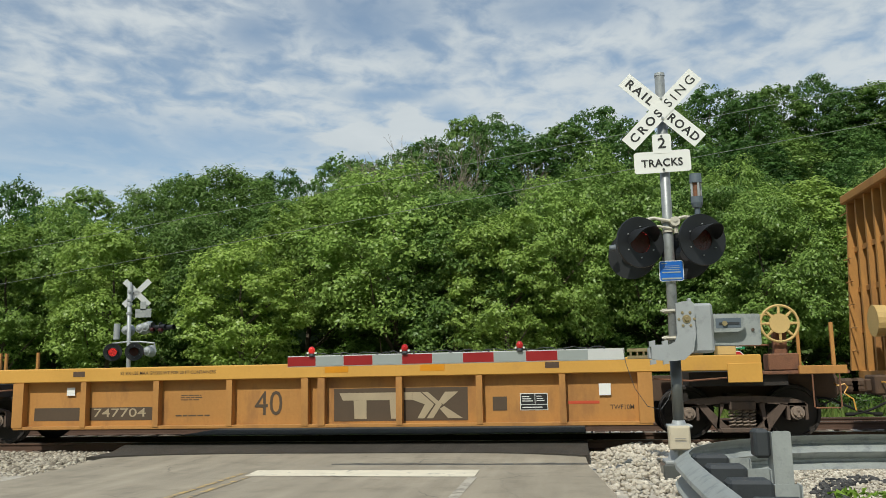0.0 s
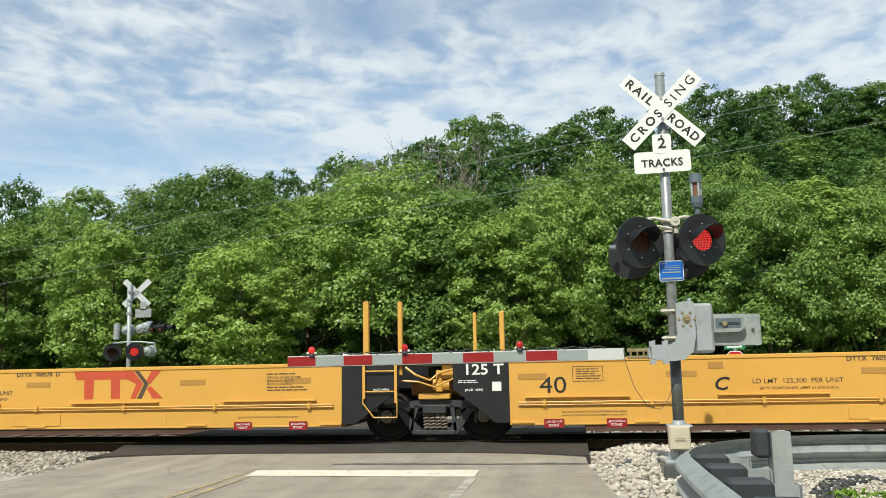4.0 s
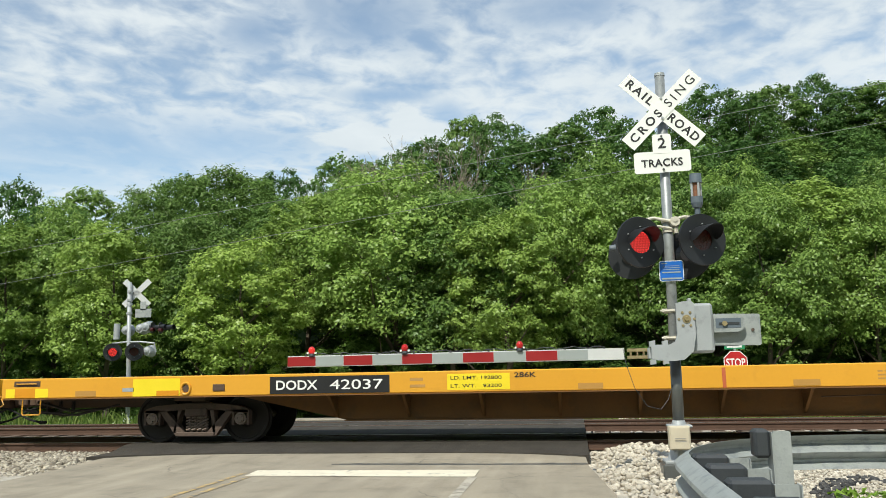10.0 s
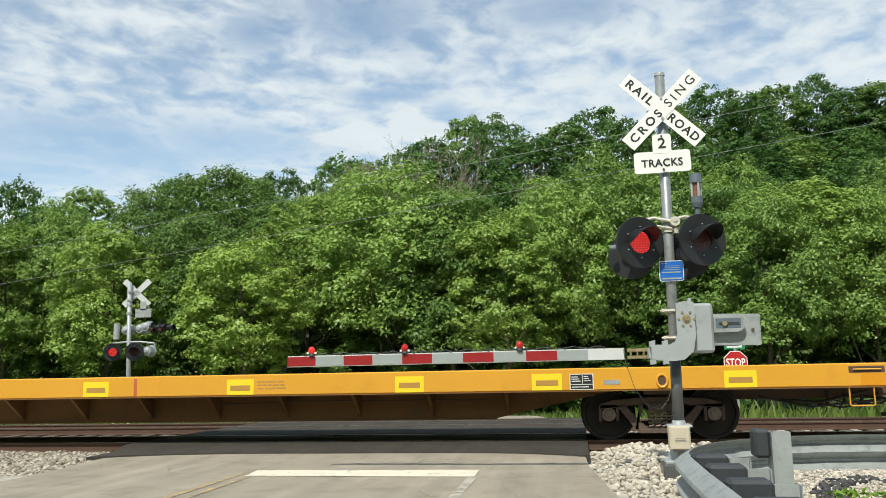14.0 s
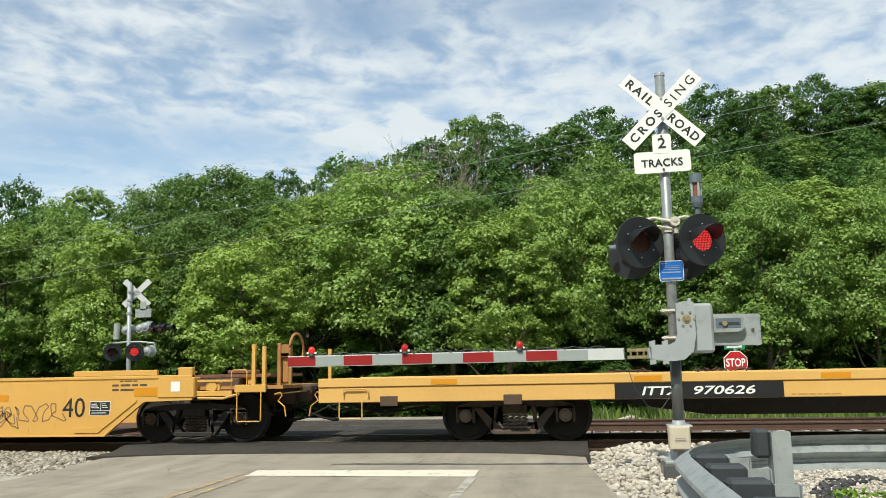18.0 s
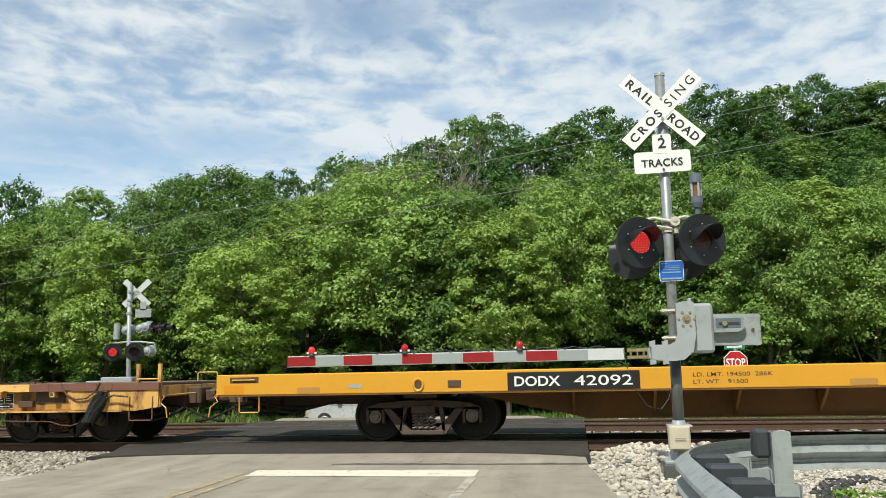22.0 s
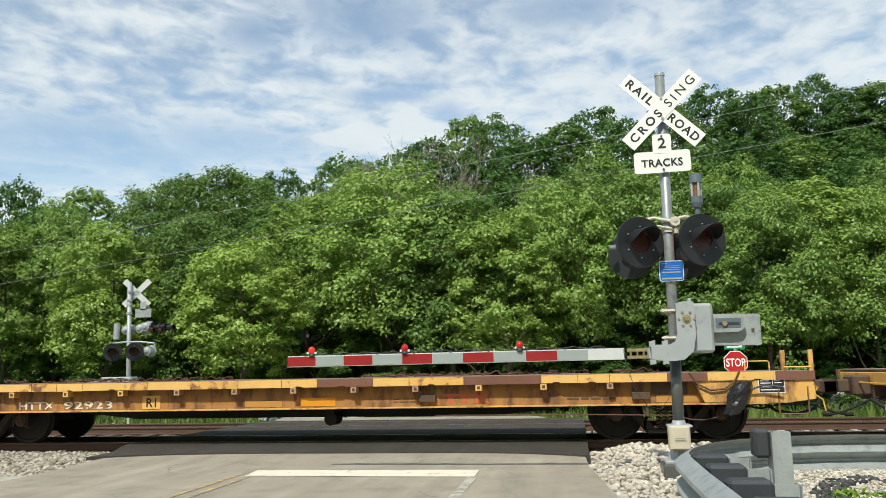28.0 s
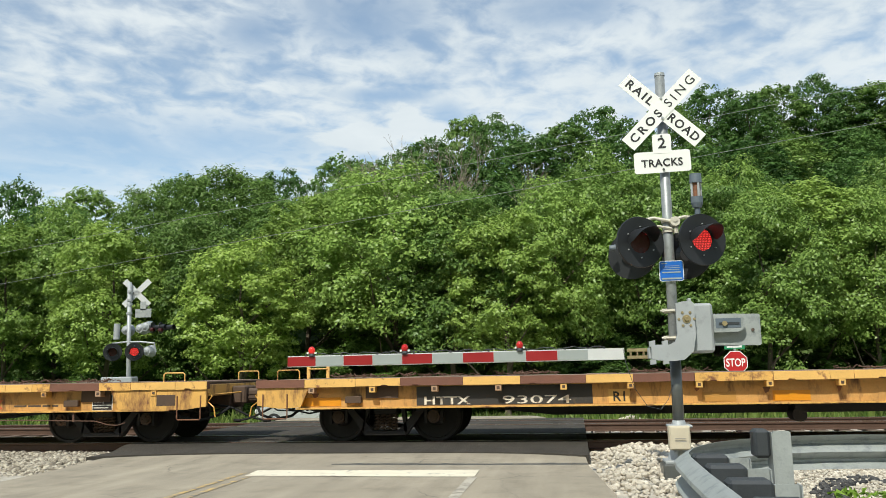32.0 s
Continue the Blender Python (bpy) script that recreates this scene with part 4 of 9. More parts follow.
    pts = [(0.60, 10.60, 1.52), (0.63, 10.56, 1.3), (0.72, 10.52, 1.0), (0.86, 10.5, 0.78), (1.02, 10.5, 0.74), (1.12, 10.54, 0.86), (1.19, 10.58, 1.05)]
    tube(bm, pts, 0.004, 5)
    part("loose_cable", bm, "rubber", s)
    # junction box and foundation
    bm = B()
    box(bm, 1.085, 1.335, 10.36, 10.55, 0.26, 0.545, 0.012)
    j = part("junction_box", bm, "beige", s, "beige junction box on the mast")
    bm = B()
    box(bm, 1.10, 1.32, 10.345, 10.36, 0.275, 0.53, 0.005)
    part("box_door", bm, "beige", j)
    for k in range(3):
        bm = B()
        box(bm, 1.15, 1.28, 10.341, 10.345, 0.36 + 0.018 * k, 0.367 + 0.018 * k)
        part("text_bar", bm, "concrete", j)
    bm = B()
    cyl(bm, (px, py, 0.52), (px, py, 0.60), 0.10, 0.075, 18)
    box(bm, 1.09, 1.38, 10.46, 10.76, 0.515, 0.55, 0.01)
    part("collar", bm, "silver", s)
    bm = B()
    cyl(bm, (px, py, 0.10), (px, py, 0.30), 0.17, 0.10, 18)
    box(bm, 1.03, 1.42, 10.42, 10.80, 0.09, 0.13, 0.008)
    part("base_casting", bm, "silver", s)
    bm = B()
    box(bm, 1.0, 1.44, 10.40, 10.84, -0.45, 0.09, 0.02)
    part("foundation", bm, "dark_galv", s, "square steel foundation")
    return s


M["arm_lit"] = mat("lit_gate_lamp_lens", (0.5, 0.014, 0.012), 0.2, vary=0.2, scale=30, fine=80, bump=0.2, glow=((1, 0.04, 0.03), 0.35))
M["arm_lens"] = mat("gate_lamp_lens", (0.42, 0.012, 0.012), 0.2, vary=0.15, scale=20, fine=80, bump=0.2, glow=((1, 0.03, 0.03), 0.05))
near_signal()


def far_signal():
    s = empty("crossing_signal", "aluminium mast beyond the tracks, seen from behind, lamps flashing", "crossing signal")
    px, py = -15.06, 26.0
    bm = B()
    cyl(bm, (px, py, -0.5), (px - 0.13, py, 4.53), 0.075, 0.07, 16)
    part("mast", bm, "silver", s, "dull aluminium mast", smooth=True)
    for ang in (-45, 45):
        bm = B()
        box(bm, -0.61, 0.61, 0.0, 0.004, -0.10, 0.10)
        part("blade", bm, "arm_white", s, "bare metal back of the blade", at=pose(-14.98, 26.12, 4.16, 0, ang, 12))
    bm = B()
    box(bm, -15.0, -14.4, 26.10, 26.104, 3.3, 3.6)
    box(bm, -14.82, -14.6, 26.10, 26.104, 3.55, 3.85)
    part("track_plate", bm, "galv", s, "bare metal back of a plate")
    for z in (4.2, 3.9, 3.45, 3.75):
        bm = B()
        cyl(bm, (px - 0.1, py, z - 0.04), (px - 0.1, py, z + 0.04), 0.095, None, 12)
        part("strap", bm, "silver", s)
    bm = B()
    tube(bm, [(-15.75, 26.0, 2.42), (-15.3, 25.98, 2.46), (-14.7, 25.98, 2.46), (-14.2, 26.0, 2.40), (-14.15, 26.05, 2.1)], 0.03, 8)
    part("lamp_bracket", bm, "silver", s)
    flasher(s, -15.64, 25.86, 2.12, 0, 27, 0.30)
    flasher(s, -14.84, 25.86, 2.12, 1, 27, 0.30)
    for x, z in ((-15.32, 2.88), (-14.80, 2.92), (-14.50, 2.14), (-14.58, 2.98)):
        bm = B()
        cyl(bm, (x, 26.05, z), (x + 0.03, 26.32, z), 0.15, 0.21, 16)
        cyl(bm, (x, 25.98, z), (x, 26.05, z), 0.05, 0.13, 16)
        part("rear_lamp", bm, "silver", s, "aluminium back of a lamp")
    for x, z in ((-14.02, 2.96), (-13.72, 2.94)):
        bm = B()
        cyl(bm, (x - 0.35, 26.2, z - 0.02), (x + 0.2, 26.05, z), 0.085, None, 14, False)
        cyl(bm, (x - 0.36, 26.2, z - 0.02), (x - 0.34, 26.2, z - 0.02), 0.20, None, 20)
        lamp = part("side_lamp", bm, "black", s, "hooded lamp seen from the side")
        bm = B()
        cyl(bm, (x - 0.30, 25.97, z - 0.10), (x - 0.18, 25.95, z - 0.10), 0.07, None, 12)
        part("side_lens", bm, "lens", lamp, "dark red lens")
    bm = B()
    cyl(bm, (-15.60, 26.0, 2.56), (-15.60, 26.0, 3.10), 0.105, None, 14)
    part("bell", bm, "silver", s, "aluminium bell")
    bm = B()
    box(bm, -16.05, -14.9, 25.85, 26.3, 0.95, 1.28, 0.03)
    box(bm, -16.65, -16.0, 25.95, 26.2, 1.02, 1.16, 0.02)
    part("gear_case", bm, "silver", s, "aluminium gate gear case")
    bm = B()
    cyl(bm, (px, py, -0.42), (px, py, -0.1), 0.28, 0.12, 16)
    box(bm, px - 0.3, px + 0.3, py - 0.3, py + 0.3, -0.6, -0.36, 0.02)
    part("base_casting", bm, "silver", s)


far_signal()


def stop_sign():
    s = empty("stop_sign", "red octagonal stop sign on a galvanised post", "stop sign")
    c = (4.81, 26.0, 1.36)
    bm = B()
    r = 0.375
    prism(bm, [(c[0] + r * math.cos(radians(22.5 + 45 * k)), c[2] + r * math.sin(radians(22.5 + 45 * k))) for k in range(8)], c[1] - 0.003, c[1])
    p = part("octagon", bm, "sign", s, "white border")
    bm = B()
    r = 0.350
    prism(bm, [(c[0] + r * math.cos(radians(22.5 + 45 * k)), c[2] + r * math.sin(radians(22.5 + 45 * k))) for k in range(8)], c[1] - 0.007, c[1] - 0.003)
    part("octagon_face", bm, "stop_red", p, "red face")
    writing("lettering", "STOP", 0.56, 0.25, "white_ink", p, on_side(c[0], c[1] - 0.012, c[2]))
    bm = B()
    box(bm, c[0] - 0.03, c[0] + 0.03, c[1], c[1] + 0.04, land(c[0], 26) - 0.2, 1.78)
    part("post", bm, "galv", s)
    bm = B()
    box(bm, c[0] - 0.30, c[0] + 0.30, c[1] + 0.045, c[1] + 0.05, 1.76, 1.92)
    part("street_blade", bm, "green_sign", s, "green street name blade")
    bm = B()
    box(bm, c[0] - 0.22, c[0] + 0.22, c[1] + 0.041, c[1] + 0.0445, 1.81, 1.87)
    part("text_bar", bm, "white_ink", s)


M["green_sign"] = mat("green_sign_face", (0.02, 0.22, 0.09), 0.5, vary=0.1, bump=0.0)
stop_sign()

# ---- guardrail ----


def w_beam(path, z0, name_label):
    """A W-beam along plan points, standing upright; its ridges face to the left of the way it runs."""
    prof = [(0.0, 0.0), (0.025, 0.015), (0.075, 0.06), (0.08, 0.085), (0.03, 0.125), (0.0, 0.155), (0.03, 0.185), (0.08, 0.225), (0.075, 0.25), (0.025, 0.295), (0.0, 0.31)]
    bm = B()
    rows = []
    pts = [Vector((*p, 0)) for p in path]
    for i, p in enumerate(pts):
        d = (pts[min(i + 1, len(pts) - 1)] - pts[max(i - 1, 0)]).normalized()
        n = Vector((-d.y, d.x, 0))
        rows.append([bm.verts.new((p.x + n.x * o * 1.35, p.y + n.y * o * 1.35, z0 + z)) for o, z in prof] + [bm.verts.new((p.x + n.x * (o * 1.35 - 0.006), p.y + n.y * (o * 1.35 - 0.006), z0 + z)) for o, z in prof[::-1]])
    for p, q in zip(rows, rows[1:]):
        n = len(p)
        for i in range(n):
            bm.faces.new((p[i], q[i], q[(i + 1) % n], p[(i + 1) % n]))
    bm.faces.new(rows[0])
    bm.faces.new(rows[-1][::-1])
    return bm


def guardrail():
    g = empty("guardrail", "galvanised guardrail that curves away from the road with dark spacer blocks", "guardrail")
    path = [(0.80, 2.6), (0.79, 4.0), (0.785, 5.4), (0.80, 6.3)]
    for k in range(1, 10):
        a = radians(180 - 10 * k)
        path.append((0.80 + 1.75 * (1 + math.cos(a)), 6.3 + 1.95 * math.sin(a)))
    path += [(4.5, 8.30), (9.0, 8.45), (16.0, 8.7)]
    part("beam", w_beam(path, 0.29, ""), "galv", g, "weathered W-shaped beam")
    for y in (3.55, 4.35, 5.1, 5.85, 6.5):
        bm = B()
        box(bm, 0.84, 1.09, y - 0.09, y + 0.09, 0.24, 0.60, 0.02)
        part("spacer_block", bm, "rubber", g, "dark plastic spacer block")
        bm = B()
        for x in (1.10, 1.245):
            box(bm, x, x + 0.008, y - 0.05, y + 0.05, -0.6, 0.57)
        box(bm, 1.108, 1.245, y - 0.004, y + 0.004, -0.6, 0.57)
        part("post", bm, "galv", g)
    for x, y in ((3.4, 8.1), (5.3, 8.15), (7.2, 8.22), (9.1, 8.3)):
        bm = B()
        box(bm, x - 0.1, x + 0.1, y - 0.12, y + 0.06, 0.22, 0.58, 0.01)
        part("spacer_block", bm, "rubber", g, "dark plastic spacer block")
        bm = B()
        box(bm, x - 0.05, x + 0.05, y - 0.24, y - 0.13, -0.6, 0.56)
        part("post", bm, "galv", g)
    # tall flanged post beside the curve
    bm = B()
    box(bm, 1.350, 1.360, 6.18, 6.34, -0.6, 0.78)
    box(bm, 1.360, 1.470, 6.175, 6.187, -0.6, 0.79)
    box(bm, 1.470, 1.480, 6.18, 6.34, -0.6, 0.78)
    part("post", bm, "galv", g, "tall flanged steel post")
    bm = B()
    box(bm, 1.235, 1.345, 6.20, 6.36, 0.60, 0.80, 0.02)
    part("spacer_block", bm, "rubber", g, "dark plastic spacer block")
    for z in (0.60, 0.70):
        bm = B()
        cyl(bm, (1.37, 6.235, z), (1.37, 6.256, z), 0.014, None, 6)
        part("bolt", bm, "frame_steel", g)


guardrail()

# ---- overhead wires ----


def wire(name_pts, r=0.010):
    bm = B()
    tube(bm, name_pts, r, 5)
    tagged(link_mesh("overhead_wire", bm, "wire"), "thin pale overhead wire", "wire", group="overhead wires")


def span(a, b, sag, n=24):
    a, b = Vector(a), Vector(b)
    return [a.lerp(b, i / n) - Vector((0, 0, sag * 4 * (i / n) * (1 - i / n))) for i in range(n + 1)]


wire(span((24.0, 33.0, 13.8), (-42.0, 33.0, 4.9), 0.15))
wire(span((24.0, 33.4, 12.3), (-42.0, 33.4, 3.6), 0.15))

# ---- woods ----


def crown_mesh(name, material, H, W, low, lobes, leaves, leaf, seed, skirt=0.35, sub=13):
    """A crown of many small leaves: lobes over the limbs, rounded sprays of leaves on each lobe, gaps between. H height, W width, low the height at which it begins."""
    rs = np.random.RandomState(seed)
    f = (np.arange(lobes) + rs.rand(lobes)) / lobes
    prof = np.where(f < skirt, 0.66 + 0.34 * (f / skirt), np.sqrt(np.maximum(1 - ((f - skirt) / (1.03 - skirt)) ** 2.4, 0.01)))
    az = np.arange(lobes) * 2.4 + rs.rand(lobes) * 0.9
    rl = W * (0.14 + 0.10 * rs.rand(lobes)) * (1.0 - 0.22 * f)
    rad = np.maximum(W / 2 * prof * (0.80 + 0.34 * rs.rand(lobes)) - rl * 0.75, 0.0)
    lc = np.stack([rad * np.cos(az), rad * np.sin(az), low + (H - low) * f * 0.92], 1)
    # sprays sit on the outer, upper side of each lobe
    d = rs.normal(size=(lobes, sub, 3)) * 0.75
    d[..., 0] += 0.55 * np.cos(az)[:, None]
    d[..., 1] += 0.55 * np.sin(az)[:, None]
    d[..., 2] += 0.55
    d /= np.linalg.norm(d, axis=2, keepdims=True)
    c = (lc[:, None, :] + d * rl[:, None, None] * (0.72 + 0.42 * rs.rand(lobes, sub, 1)) * np.array([1, 1, 0.85])).reshape(-1, 3)
    out = d.reshape(-1, 3)
    n_c = len(c)
    rc = np.repeat(rl, sub) * (0.24 + 0.26 * rs.rand(n_c))
    share = rc ** 2 / (rc ** 2).sum()
    count = np.maximum((share * leaves).astype(int), 6)
    at = np.repeat(np.arange(n_c), count)
    k = len(at)
    e = rs.normal(size=(k, 3))
    e /= np.linalg.norm(e, axis=1, keepdims=True)
    deep = rs.rand(k, 1) ** 0.5
    stray = 1.0 + 0.55 * (rs.rand(k, 1) < 0.10)
    p = c[at] + e * deep * stray * rc[at, None] * np.array([1.25, 1.25, 0.72])
    p[:, 2] -= 0.25 * rc[at] * (e[:, :2] ** 2).sum(1) * deep[:, 0]
    # each leaf faces out of its spray and up to the light, with scatter
    n = e * 0.55 + out[at] * 0.35 + np.array([0.0, 0.0, 0.42]) + rs.normal(size=p.shape) * 0.33
    n /= np.linalg.norm(n, axis=1, keepdims=True)
    t = np.cross(n, rs.normal(size=p.shape))
    t /= np.linalg.norm(t, axis=1, keepdims=True)
    b = np.cross(n, t)
    s = leaf * (0.55 + 0.75 * rs.rand(k, 1))
    q = np.stack([p - t * s * 1.1, p + t * s * 0.6 - b * s * 0.55, p + t * s * 0.45 + b * s * 0.62], 1).reshape(-1, 3)
    me = bpy.data.meshes.new(name)
    me.vertices.add(3 * k)
    me.vertices.foreach_set("co", q.astype(np.float32).ravel())
    me.loops.add(3 * k)
    me.loops.foreach_set("vertex_index", np.arange(3 * k, dtype=np.int32))
    me.polygons.add(k)
    me.polygons.foreach_set("loop_start", np.arange(0, 3 * k, 3, dtype=np.int32))
    me.update()
    me.validate()
    me.materials.append(M[material])
    return me


def trunk_bm(H, W, low, r, seed, limbs=9):
    rs = random.Random(seed)
    bm = B()
    pts = [(0.12 * i * rs.uniform(-0.5, 0.5), 0.12 * i * rs.uniform(-0.5, 0.5), -0.5 + (H * 0.80 + 0.5) * i / 6) for i in range(7)]
    for i in range(6):
        cyl(bm, pts[i], pts[i + 1], r * (1 - i / 7), r * (1 - (i + 1) / 7), 8, False)
    for k in range(limbs):
        i = 1 + k % 4
        a = rs.uniform(0, 6.28)
        L = W * rs.uniform(0.28, 0.46)
        p = Vector(pts[i])
        q = p + Vector((L * math.cos(a) * 0.6, L * math.sin(a) * 0.6, L * 0.55))
        e = q + Vector((L * math.cos(a + 0.3) * 0.5, L * math.sin(a + 0.3) * 0.5, min(L * 0.45, max(0.1, H * 0.84 - q.z))))
        cyl(bm, p, q, r * 0.4, r * 0.25, 6, False)
        cyl(bm, q, e, r * 0.25, r * 0.06, 6, False)
    return bm


def tree_kind(label, material, H, W, low, clumps, leaves, leaf, seed, r=0.2):
    t = empty("tree", label, "tree")
    part("trunk", trunk_bm(H, W, low, r, seed), "bark", t)
    ob = new("crown", crown_mesh("crown", material, H, W, low, clumps, leaves, leaf, seed))
    ob.parent = t
    ob["label"] = "leafy crown"
    return t, H, W


KINDS = [
    tree_kind("broad leafy tree in full mid-green summer leaf", "leaf_mid", 12.0, 8.0, 4.2, 44, 38880, 0.111, 1),
    tree_kind("tree with bright yellow-green leaves in sun", "leaf_light", 11.0, 6.0, 3.6, 36, 33120, 0.106, 2),
    tree_kind("dense dark green leafy tree", "leaf_deep", 12.0, 7.0, 4.0, 42, 37440, 0.108, 3),
    tree_kind("slim leafy tree with pale green leaves", "leaf_light", 13.0, 5.5, 4.4, 38, 33120, 0.103, 4),
]
BUSH = tree_kind("low leafy bush at the edge of the wood", "leaf_bush", 6.0, 4.6, 0.1, 34, 22000, 0.095, 5, 0.09)
FAR = [
    tree_kind("tall dark tree on the wooded hill", "leaf_dark", 15.0, 9.0, 2.0, 46, 13500, 0.235, 6, 0.25),
    tree_kind("tall leafy tree on the wooded hill", "leaf_deep", 15.0, 8.0, 2.0, 44, 13000, 0.235, 7, 0.25),
    tree_kind("rounded tree on the wooded hill", "leaf_dark", 14.0, 10.0, 2.0, 46, 13500, 0.235, 8, 0.25),
]
USED = set()


def plant(kind, x, y, top, width, turn, group):
    t, H, W = kind
    g = land(x, y) - 0.1
    s = Matrix.Diagonal((width / W, width / W, (top - g) / H, 1))
    m = Matrix.Translation((x, y, g)) @ pose(0, 0, 0, 0, 0, turn) @ s
    if id(t) in USED:
        o = copy_thing(t, m @ Matrix.Diagonal((*(1 / k for k in t.scale), 1)))
    else:
        USED.add(id(t))
        o = t
        o.matrix_basis = m
    o["group"] = group
    return o


FRONT = [(-33.7, 44, 10.7, 5.6, 1), (-32.4, 47, 11.8, 6.3, 0), (-25.7, 42, 9.8, 5.6, 1), (-29.4, 54, 14.6, 7.6, 0), (-27.1, 60, 17.1, 9.4, 0), (-17.4, 41, 8.5, 5.6, 1), (-16.8, 50, 12.9, 6.0, 3), (-14.5, 52, 13.8, 6.4, 0),
         (-10.3, 47, 13.0, 9.4, 0), (-6.6, 45, 11.3, 6.8, 2), (-3.5, 43, 9.7, 5.6, 1), (-1.1, 46, 11.3, 6.6, 0), (1.6, 50, 13.7, 8.0, 0), (5.1, 48, 12.8, 7.0, 0), (7.6, 46, 11.2, 6.4, 2), (9.6, 43, 9.5, 6.0, 0), (13.3, 47, 11.5, 7.4, 3), (15.1, 44, 9.4, 5.8, 0), (18.8, 47, 10.8, 6.2, 2), (-38.5, 46, 11.9, 6.2, 0), (-21.8, 45, 10.4, 6.4, 0), (-20.5, 56, 14.0, 7.0, 2), (-8.0, 55, 14.0, 6.5, 2), (10.8, 55, 14.0, 7.0, 0), (21.0, 54, 14.0, 7.0, 0)]
LOW = [(-18.8, 46, 3.6, 5.0), (-27.6, 46, 3.8, 5.0), (-12.3, 47, 3.4, 5.0), (-2.4, 47, 3.2, 5.0), (3.1, 47.5, 3.4, 5.2), (11.6, 46.5, 3.2, 5.0), (-6.7, 48, 3.6, 5.2), (-22.2, 46, 3.4, 5.0), (-15.4, 48, 2.8, 5.0), (-9.6, 46, 2.3, 4.6), (0.4, 46, 2.2, 4.6), (6.5, 47, 2.8, 5.0), (8.9, 45, 2.3, 4.6), (14.4, 46, 3.0, 5.0), (-25.0, 44, 2.4, 4.6), (-34.0, 46, 3.6, 5.0), (17.5, 46, 3.0, 5.0)]
SKY = [(-76.1, 100, 29.2), (-61.2, 95, 26.0), (-55.8, 80, 20.4), (-42.5, 85, 24.1), (-36.3, 85, 23.7), (-35.3, 95, 26.8), (-29.5, 100, 29.6), (-21.2, 85, 24.4), (-20.4, 100, 29.8), (-18.3, 105, 32.6), (-14.2, 110, 37.1), (-9.7, 105, 35.2), (-5.0, 100, 30.6), (0.0, 105, 33.7), (4.3, 110, 37.0), (7.7, 100, 32.0), (14.4, 115, 38.3), (20.8, 120, 42.1), (26.3, 120, 40.6), (31.2, 125, 43.5), (37.4, 125, 44.6), (42.0, 125, 42.2), (46.0, 125, 42.4), (11.9, 80, 22.6), (18.3, 85, 24.1), (24.1, 90, 25.8), (29.8, 90, 25.4), (29.4, 80, 21.5), (51.5, 125, 42.8)]
for i, (x, y, top, w, k) in enumerate(FRONT):
    plant(KINDS[k], x, y, top, w * 1.12, 67 * i, "trees at the wood's edge")
for i, (x, y, top, w) in enumerate(LOW):
    plant(BUSH, x, y, top, w, 71 * i, "bushes at the wood's edge")
for i in range(15):
    plant(BUSH, -36.0 + 4.1 * i, 51.0 + i * 7 % 3, 3.6 + i * 5 % 4 * 0.4, 5.6, 83 * i, "bushes at the wood's edge")
for i, (x, y, top) in enumerate(SKY):
    plant(FAR[i % 3], x, y, top, 8.5 + (i * 37 % 5) * 0.6, 53 * i, "trees on the hill")
rs = random.Random(11)
for y in (63, 74, 88):
    x = -0.80 * y + rs.uniform(0, 4)
    while x < 0.42 * y:
        g = land(x, y)
        plant(FAR[rs.randrange(3)], x, y + rs.uniform(-3, 3), g + rs.uniform(7.5, 11.5) - (1.5 if x < -35 else 0.0), rs.uniform(6.5, 9.0), rs.uniform(0, 360), "trees on the hill")
        x += rs.uniform(5.5, 8.0)

# ---- the train: running gear ----
CARS = []     # (car, place of its middle along the train)
SHARED = {}
SIDE = -1.50  # the side of a car that faces the road


def lathe(bm, prof, seg=32):
    """A solid of rotation about the y axis: prof holds (y, radius)."""
    rings = [[bm.verts.new((r * math.cos(2 * math.pi * k / seg), y, r * math.sin(2 * math.pi * k / seg))) for k in range(seg)] for y, r in prof]
    for p, q in zip(rings, rings[1:]):
        for k in range(seg):
            bm.faces.new((p[k], p[(k + 1) % seg], q[(k + 1) % seg], q[k]))
    bm.faces.new(rings[0][::-1])
    bm.faces.new(rings[-1])


def wheelset_mesh(caps):
    if "wheelset" + caps not in SHARED:
        bm = B()
        R = 0.457
        for s in (-1, 1):
            prof = [(0.60, 0.12), (0.62, 0.14), (0.68, 0.33), (0.665, 0.40), (0.665, R + 0.025), (0.70, R + 0.022), (0.715, R), (0.795, R - 0.005), (0.795, 0.405), (0.755, 0.39), (0.735, 0.18), (0.80, 0.14), (0.82, 0.10)]
            lathe(bm, [(s * y, r) for y, r in prof])
        cyl(bm, (0, -1.0, 0), (0, 1.0, 0), 0.085, None, 14)
        n = len(bm.faces)
        for s in (-1, 1):
            cyl(bm, (0, s * 0.95, 0), (0, s * 1.075, 0), 0.125, 0.115, 18)
            cyl(bm, (0, s * 1.075, 0), (0, s * 1.10, 0), 0.085, 0.075, 14)
            for k in range(3):
                a = radians(90 + 120 * k)
                cyl(bm, (0.05 * math.cos(a), s * 1.09, 0.05 * math.sin(a)), (0.05 * math.cos(a), s * 1.125, 0.05 * math.sin(a)), 0.02, None, 6)
        bm.faces.ensure_lookup_table()
        for i, f in enumerate(bm.faces):
            f.material_index = 1 if i >= n else 0
        me = bpy.data.meshes.new("wheelset")
        bm.to_mesh(me)
        bm.free()
        me.materials.append(M["dark_steel"])
        me.materials.append(M[caps])
        SHARED["wheelset" + caps] = me
    return SHARED["wheelset" + caps]


